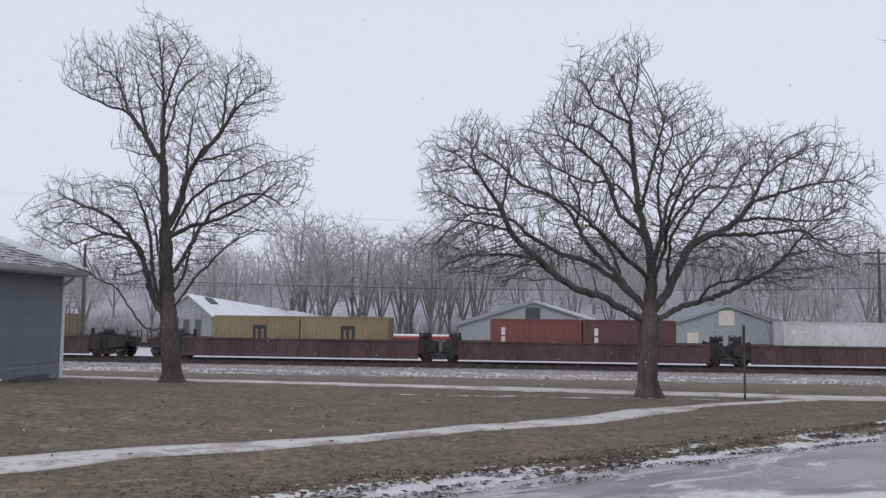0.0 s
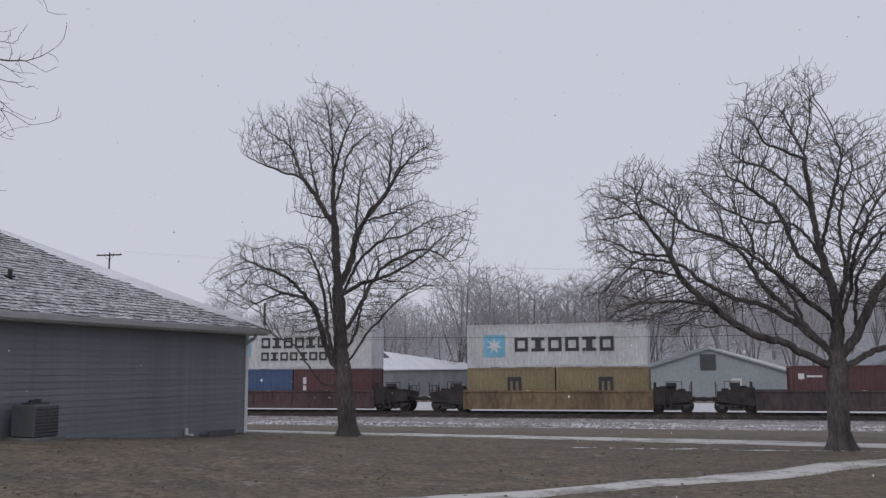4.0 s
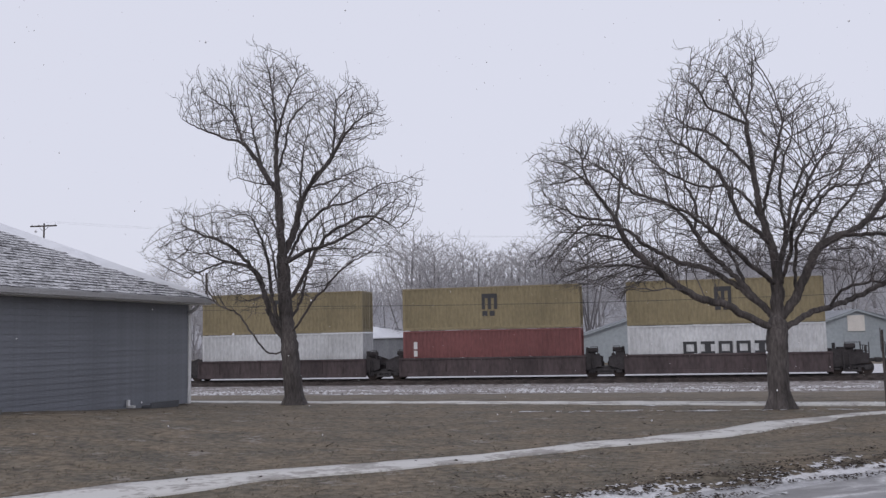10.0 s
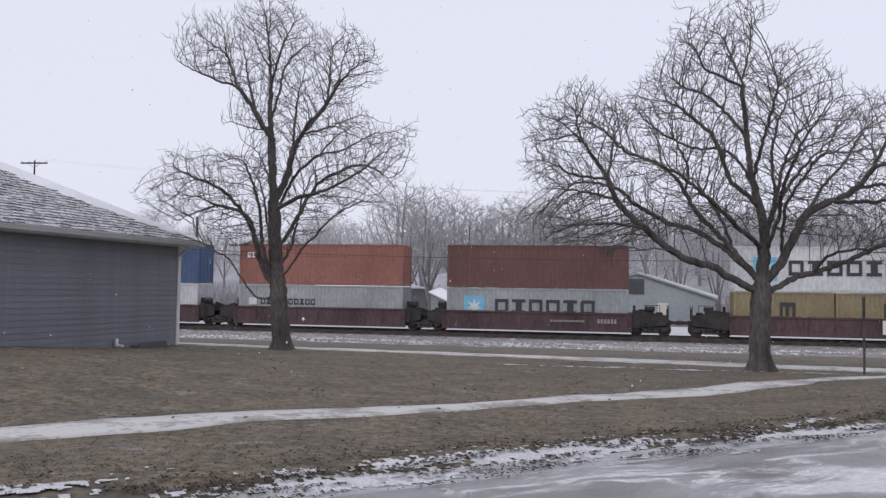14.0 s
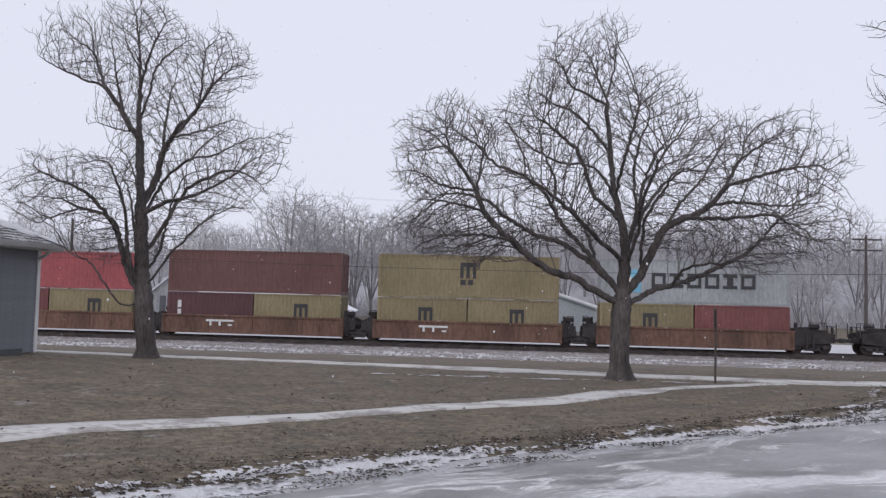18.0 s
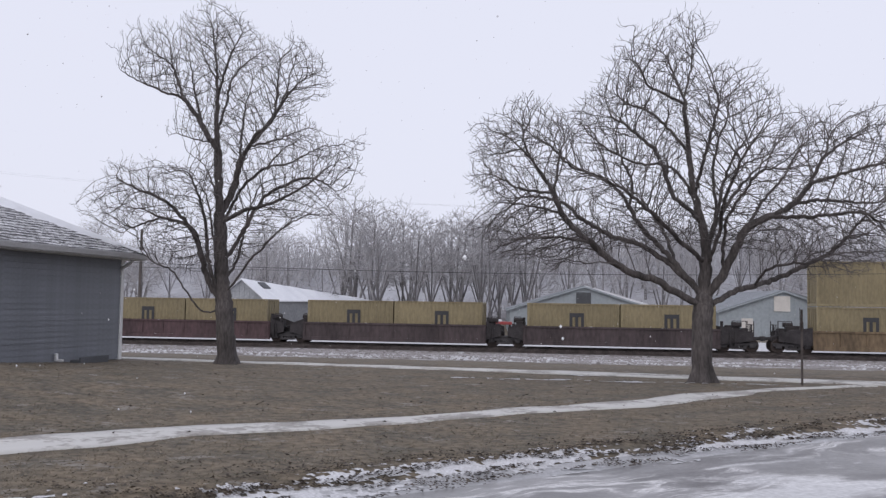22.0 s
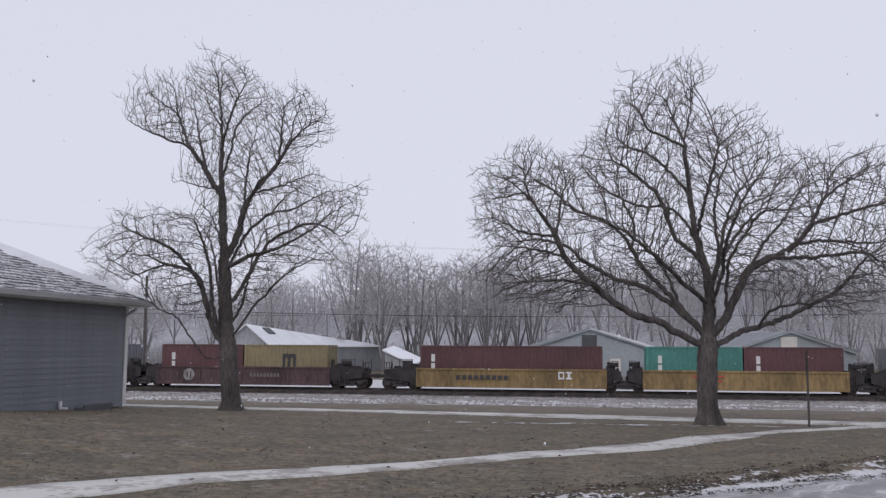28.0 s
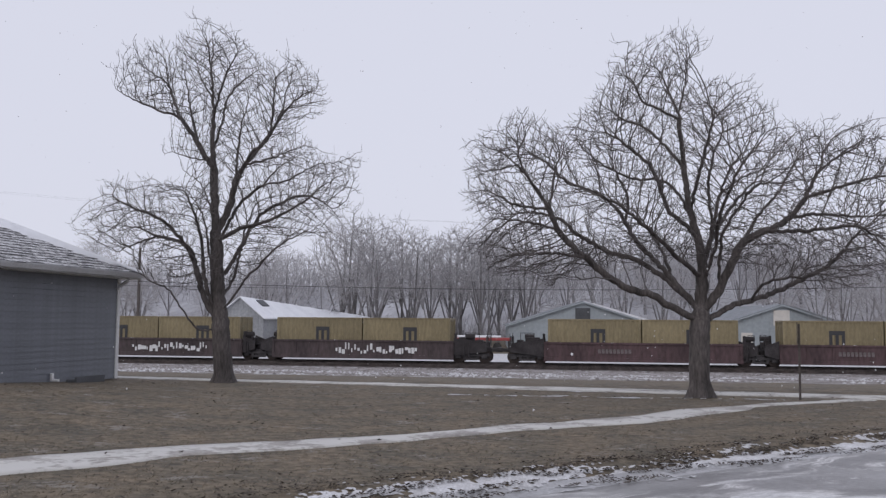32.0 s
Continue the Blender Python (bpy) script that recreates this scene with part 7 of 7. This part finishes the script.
part("aerial", bm_cyl(bmesh.new(), 0.006, 0.30, Matrix.Translation((0.66, 0.0, 1.86)) @ Matrix.Rotation(radians(-20), 4, "Y"), 6), M_RUBBER, car)
part("aerial_base", box(0.66, 0.76, -0.025, 0.025, 1.71, 1.735, 0.01), M_RUBBER, car)
part("seam", strip([shell(-0.9, z, 0.002) for z in (0.72, 0.8, 0.9)], 0.004), M_RUBBER, car)

# ---- motion along the clip ----


def car_rows():
    """Comes past the camera, bears right into the side street, and stands there."""
    key = [(6.5, 1.46, 6.90, 0.47), (6.6, 1.85, 7.30, 0.51), (6.8, 2.62, 8.03, 0.59), (7.0, 3.43, 8.58, 0.68), (7.1, 3.83, 8.88, 0.74), (7.3, 4.63, 9.62, 0.81), (7.5, 5.50, 10.50, 0.85), (8.0, 7.9, 12.6, 0.80), (9.0, 12.4, 17.6, 0.66), (10.0, 15.6, 22.3, 0.50), (12.0, 18.0, 28.0, 0.38), (14.0, 18.6, 29.6, 0.36), (32.0, 18.6, 29.6, 0.36)]
    before = [(t, 1.46 - (6.5 - t) * 2.8, 6.90 - (6.5 - t) * 4.4, 0.47) for t in (0, 2, 4, 5, 6)]
    return [(t, pose(x, y, fall(y + 0.1 * x) - 0.15, 0, 0, 90 - math.degrees(h))) for t, x, y, h in before + key]

# ---- verge: crusted snow, fallen leaves, grass ----
edge_line = resample(smooth_line([p for p in ROAD_EDGE if -7 < p[0] < 12]), 0.032)


def verge_point(i, d):
    a, b = edge_line[max(0, i - 4)], edge_line[min(len(edge_line) - 1, i + 4)]
    dx, dy = b[0] - a[0], b[1] - a[1]
    k = math.hypot(dx, dy)
    return edge_line[i][0] + dy / k * d, edge_line[i][1] - dx / k * d


def road_top(x, y, d):
    return max(terrain(x, y), fall(y + 0.1 * x) - 0.10 if d > 0.1 else -9)


vs, fs, index = [], [], {}
DS = np.arange(-1.5, 0.75, 0.03)
for i in range(0, len(edge_line)):
    u = i * 0.032
    wide = 0.50 + 0.55 * noise.noise((u * 0.20, 1.7, 0)) + 0.25 * noise.noise((u * 0.7, 4.0, 2))
    for j, d in enumerate(DS):
        x, y = verge_point(i, d)
        h = noise.noise((u * 0.45, d * 3.4, 0)) * 0.70 + noise.noise((u * 1.8, d * 9.0, 4)) * 0.55 + noise.noise((x * 9, y * 12, 2)) * 0.52 + noise.noise((x * 22, y * 26, 5)) * 0.80
        fade = 1 - abs(d - 0.26 + 0.62 * wide) / (0.34 + 0.80 * max(0.1, wide))
        if fade + h * 1.30 > 0.52:
            index[i, j] = len(vs)
            vs.append((x + 0.03 * noise.noise((x * 16, y * 16, 3)), y + 0.03 * noise.noise((x * 16, y * 16, 7)), road_top(x, y, d) + 0.008 + 0.012 * max(0, h)))
for (i, j), a in index.items():
    q = [index.get((i + 1, j)), index.get((i + 1, j + 1)), index.get((i, j + 1))]
    if None not in q:
        fs.append((a, *q))
tagged(new("snow_crust", pydata("snow_crust", vs, fs, M_SNOW, True)), "broken crust of snow along the street's edge", "snow", kind="stuff")

# ice glaze on the street's edge
vs, fs = [], []
step = 4
DI = np.arange(0.06, 1.5, 0.06)
index = {}
for i in range(0, len(edge_line), step):
    for j, d in enumerate(DI):
        x, y = verge_point(i, d)
        h = noise.noise((i * 0.032 * 0.8, d * 3.0, 6)) * 0.5 + noise.noise((x * 5, y * 5, 1)) * 0.35
        if 1 - d / 1.25 + h > 0.18:
            index[i, j] = len(vs)
            vs.append((x + 0.05 * noise.noise((x * 6, y * 6, 3)), y + 0.05 * noise.noise((x * 6, y * 6, 7)), road_top(x, y, max(d, 0.2)) + 0.005))
for (i, j), a in index.items():
    q = [index.get((i + step, j)), index.get((i + step, j + 1)), index.get((i, j + 1))]
    if None not in q:
        fs.append((a, *q))
M_GLAZE = mat("grey_ice_glaze", (0.43, 0.43, 0.44), 0.35, var=0.16, scale=3, fine=24, bump=0.2, col2=(0.33, 0.33, 0.34))
tagged(new("ice_glaze", pydata("ice_glaze", vs, fs, M_GLAZE, True)), "thin grey glaze of ice along the street's edge", "ice", kind="stuff")

# thin snow caught in the grass: strips beside the far walk, flecks in the lee of the house
def snow_flecks(label, material, x0, x1, y0, y1, cut, cell, weight):
    vs, fs, index = [], [], {}
    nx_, ny_ = int((x1 - x0) / cell), int((y1 - y0) / cell)
    for i in range(nx_):
        for j in range(ny_):
            x, y = x0 + i * cell, y0 + j * cell
            h = noise.noise((x * 1.1, y * 1.6, 2)) * 0.6 + noise.noise((x * 4.1, y * 6.0, 5)) * 0.5 + noise.noise((x * 12, y * 14, 8)) * 0.45
            if h + weight(x, y) > cut:
                index[i, j] = len(vs)
                vs.append((x + 0.4 * cell * noise.noise((x * 9, y * 9, 1)), y + 0.4 * cell * noise.noise((x * 9, y * 9, 6)), terrain(x, y) + 0.014))
    for (i, j), a in index.items():
        q = [index.get((i + 1, j)), index.get((i + 1, j + 1)), index.get((i, j + 1))]
        if None not in q:
            fs.append((a, *q))
    tagged(new("lawn_snow", pydata("lawn_snow", vs, fs, material, True)), label, "snow", kind="stuff")


M_FROST = mat("frosted_grass_snow", (0.40, 0.385, 0.375), 0.9, var=0.2, scale=4, fine=30, bump=0.4, col2=(0.29, 0.275, 0.26))
snow_flecks("thin strip of snow lying in the lawn by the tree", M_SNOW, -1.0, 8.5, 20.4, 23.9, 0.48, 0.07, lambda x, y: 0.75 - 2.6 * abs(y - 21.3 + 0.04 * x) if y < 22.2 else 0.55 - 1.0 * abs(y - 23.3 + 0.18 * x) - 0.16 * abs(x - 2.2))
snow_flecks("flecks of snow caught in the grass near the house", M_FROST, -13.5, -5.5, 11.5, 23.5, 0.72, 0.08, lambda x, y: 0.46 - 0.045 * math.hypot(x + 10.2, 0.7 * (y - 18.0)) ** 1.3)

# snow lying over the ground behind the railway
vs, fs = [], []
DB = (2.6, 4.0, 5.2, 6.5, 8.5, 11.0, 14.0, 18.0, 23.0)
for i in range(161):
    x = -96 + i * 1.2
    for j, d in enumerate(DB):
        e = d + (0.9 * noise.noise((x * 0.12, d, 3)) if j in (0, 8) else 0.2 * noise.noise((x * 0.3, d, 3)))
        p = TRACK @ Vector((x, e, 0))
        lie = float(np.interp(e, (2.4, 4.2, 6.0), (-0.17, -0.30, -0.6)))
        vs.append((p.x, p.y, max(terrain(p.x, p.y), RAIL_Z + lie if e < 6 else -9) + 0.02 + 0.02 * noise.noise((x * 0.7, d * 0.5, 9))))
    if i:
        o = (i - 1) * len(DB)
        fs += [(o + k, o + len(DB) + k, o + len(DB) + k + 1, o + k + 1) for k in range(len(DB) - 1)]
tagged(new("field_snow", pydata("field_snow", vs, fs, M_SNOW, True)), "snow lying over the ground behind the railway", "snow", kind="stuff")

# snow lying between and behind the rails
for d0, d1, w in ((0.95, 4.0, 0.5), (-0.62, 0.62, 0.25), (-3.4, -1.1, 0.4)):
    vs, fs = [], []
    for i in range(241):
        x = -72 + i * 0.6
        a = w * (0.5 + noise.noise((x * 0.25, d0, 1)))
        for d, z in ((d0 + max(0, a) * 0.5, -0.150), ((d0 + d1) / 2, -0.115), (d1 - max(0, a) * 0.5, -0.150)):
            p = TRACK @ Vector((x, d, z))
            vs.append(tuple(p))
        if i:
            o = (i - 1) * 3
            fs += [(o + k, o + 3 + k, o + 4 + k, o + 1 + k) for k in range(2)]
    tagged(new("track_snow", pydata("track_snow", vs, fs, M_SNOW, True)), "strip of snow lying along the railway track", "snow", kind="stuff")

rl = random.Random(77)
vs, fs = [], []


def leaf(x, y, z, s):
    a = rl.uniform(0, 6.28)
    c, w = math.cos(a), math.sin(a)
    tip, curl = rl.uniform(0.0, 0.6) * s, rl.uniform(0.1, 0.7) * s
    o = len(vs)
    for u, v, h in ((-1, 0, tip), (-0.2, 0.55, curl), (1, 0, 0.2 * tip), (-0.2, -0.55, curl * 0.4), (0, 0, 0.0)):
        vs.append((x + s * (u * c - v * w), y + s * (u * w + v * c), z + h + 0.008))
    fs.extend(((o, o + 4, o + 1), (o + 1, o + 4, o + 2), (o + 2, o + 4, o + 3), (o + 3, o + 4, o)))


for _ in range(26000):
    i = rl.randrange(len(edge_line))
    d = rl.gauss(-0.05, 0.36)
    if d > 0.55 or noise.noise((i * 0.032 * 0.8, 3, d * 5.0)) + 0.5 * noise.noise((i * 0.032 * 4, 5, d * 9)) < 0.02:
        continue
    x, y = verge_point(i, d)
    leaf(x, y, road_top(x, y, d) + 0.016, rl.uniform(0.010, 0.030))
for _ in range(1500):
    x, y = rl.uniform(-13, 11), 7 + 17 * rl.random() ** 1.4
    if road_offset(x, y) > -0.3 or noise.noise((x * 0.5, y * 0.5, 8)) < -0.12:
        continue
    leaf(x, y, terrain(x, y) + 0.01, rl.uniform(0.015, 0.040))
tagged(new("leaf_litter", pydata("leaf_litter", vs, fs, M_LEAF)), "dark fallen leaves scattered over lawn and snow", "leaves", kind="stuff")


def near_path(x, y):
    best = 9.0
    for (ax, ay, _), (bx, by, _) in zip(WALK_LINE, WALK_LINE[1:]):
        dx, dy = bx - ax, by - ay
        k = max(0, min(1, ((x - ax) * dx + (y - ay) * dy) / (dx * dx + dy * dy)))
        best = min(best, math.hypot(x - ax - k * dx, y - ay - k * dy))
    return best


vs, fs = [], []
for _ in range(42000):
    y = 7.5 + 17 * rl.random() ** 1.2
    x = rl.uniform(-0.62, 0.62) * y - 1.0
    if near_path(x, y) < 0.36 or road_offset(x, y) > -0.15:
        continue
    z = terrain(x, y)
    for k in range(2):
        a, h, w = rl.uniform(0, 6.28), rl.uniform(0.008, 0.022), 0.006
        bx, by = x + rl.uniform(-0.05, 0.05), y + rl.uniform(-0.05, 0.05)
        lx, ly = rl.uniform(-0.05, 0.05), rl.uniform(-0.05, 0.05)
        o = len(vs)
        vs += [(bx - w * math.cos(a), by - w * math.sin(a), z), (bx + w * math.cos(a), by + w * math.sin(a), z), (bx + lx, by + ly, z + h)]
        fs.append((o, o + 1, o + 2))
tagged(new("grass", pydata("grass", vs, fs, M_GRASS)), "short dormant brown grass of the lawn", "grass", kind="stuff")

# ---- falling snow ----
M_FLAKE = mat("snowflake", (0.85, 0.85, 0.87), 0.8, var=0.02, bump=0.0)
FLURRIES = []
rs = random.Random(9)
for layer in range(3):
    vs, fs = [], []
    for _ in range(2000):
        x, y, z = rs.uniform(-26, 26), rs.uniform(5.5, 40), rs.uniform(0.0, 54)
        s = rs.uniform(0.005, 0.015)
        o = len(vs)
        vs += [(x + s, y, z), (x - s, y, z), (x, y + s, z), (x, y - s, z), (x, y, z + 1.3 * s), (x, y, z - 1.3 * s)]
        fs += [(o + a, o + b, o + c) for a, b, c in ((0, 2, 4), (2, 1, 4), (1, 3, 4), (3, 0, 4), (2, 0, 5), (1, 2, 5), (3, 1, 5), (0, 3, 5))]
    FLURRIES.append(tagged(new("falling_snow", pydata("falling_snow", vs, fs, M_FLAKE)), "small white snowflakes drifting down", "snow", kind="stuff"))

# stones and snow crumbs lying on the ballast, in front of the tracks
for nm, mt, lab, cnt, size in (("snow_clump", M_SNOW, "small lumps of snow caught between the ballast stones", 4200, (0.03, 0.10)), ("ballast_stone", M_BALLAST, "loose angular ballast stones", 5200, (0.03, 0.10))):
    vs, fs = [], []
    for _ in range(cnt):
        x, d_ = rs.uniform(-62, 62), (-11.5 - 8.0 * (rs.random() + rs.random()) / 2 if nm == "snow_clump" else -6.6 - 13.5 * rs.random())
        if noise.noise((x * 0.22, d_ * 0.5, 3 if nm == "snow_clump" else 8)) < -0.05:
            continue
        p = TRACK @ Vector((x, d_, 0))
        z = terrain(p.x, p.y) + 0.04
        s = rs.uniform(*size)
        o = len(vs)
        for k in range(4):
            a = k * 1.571 + rs.uniform(-0.4, 0.4)
            q = s * rs.uniform(0.7, 2.2)
            vs.append((p.x + q * math.cos(a), p.y + q * math.sin(a), z - 0.02))
        vs.append((p.x + rs.uniform(-0.3, 0.3) * s, p.y, z + s * rs.uniform(0.5, 1.1)))
        fs += [(o, o + 1, o + 4), (o + 1, o + 2, o + 4), (o + 2, o + 3, o + 4), (o + 3, o, o + 4)]
    tagged(new(nm, pydata(nm, vs, fs, mt)), lab, "snow" if nm == "snow_clump" else "stones", kind="stuff")



def motions():
    for ob, s, z in MOVERS:
        walk(ob, [(t, TRACK @ Matrix.Translation((s + SPEED * t, 0, z))) for t in (0, 0.1, 8, 16, 24, 31.9, 32)])
    walk(car, car_rows())
    for k, ob in enumerate(FLURRIES):
        walk(ob, [(t, Matrix.Translation(((0.22 - 0.2 * k) * (t - 16) + 0.3 * math.sin(0.7 * t + k), -0.1 * (t - 16), -(1.1 + 0.12 * k) * t))) for t in range(0, 33)])


motions()
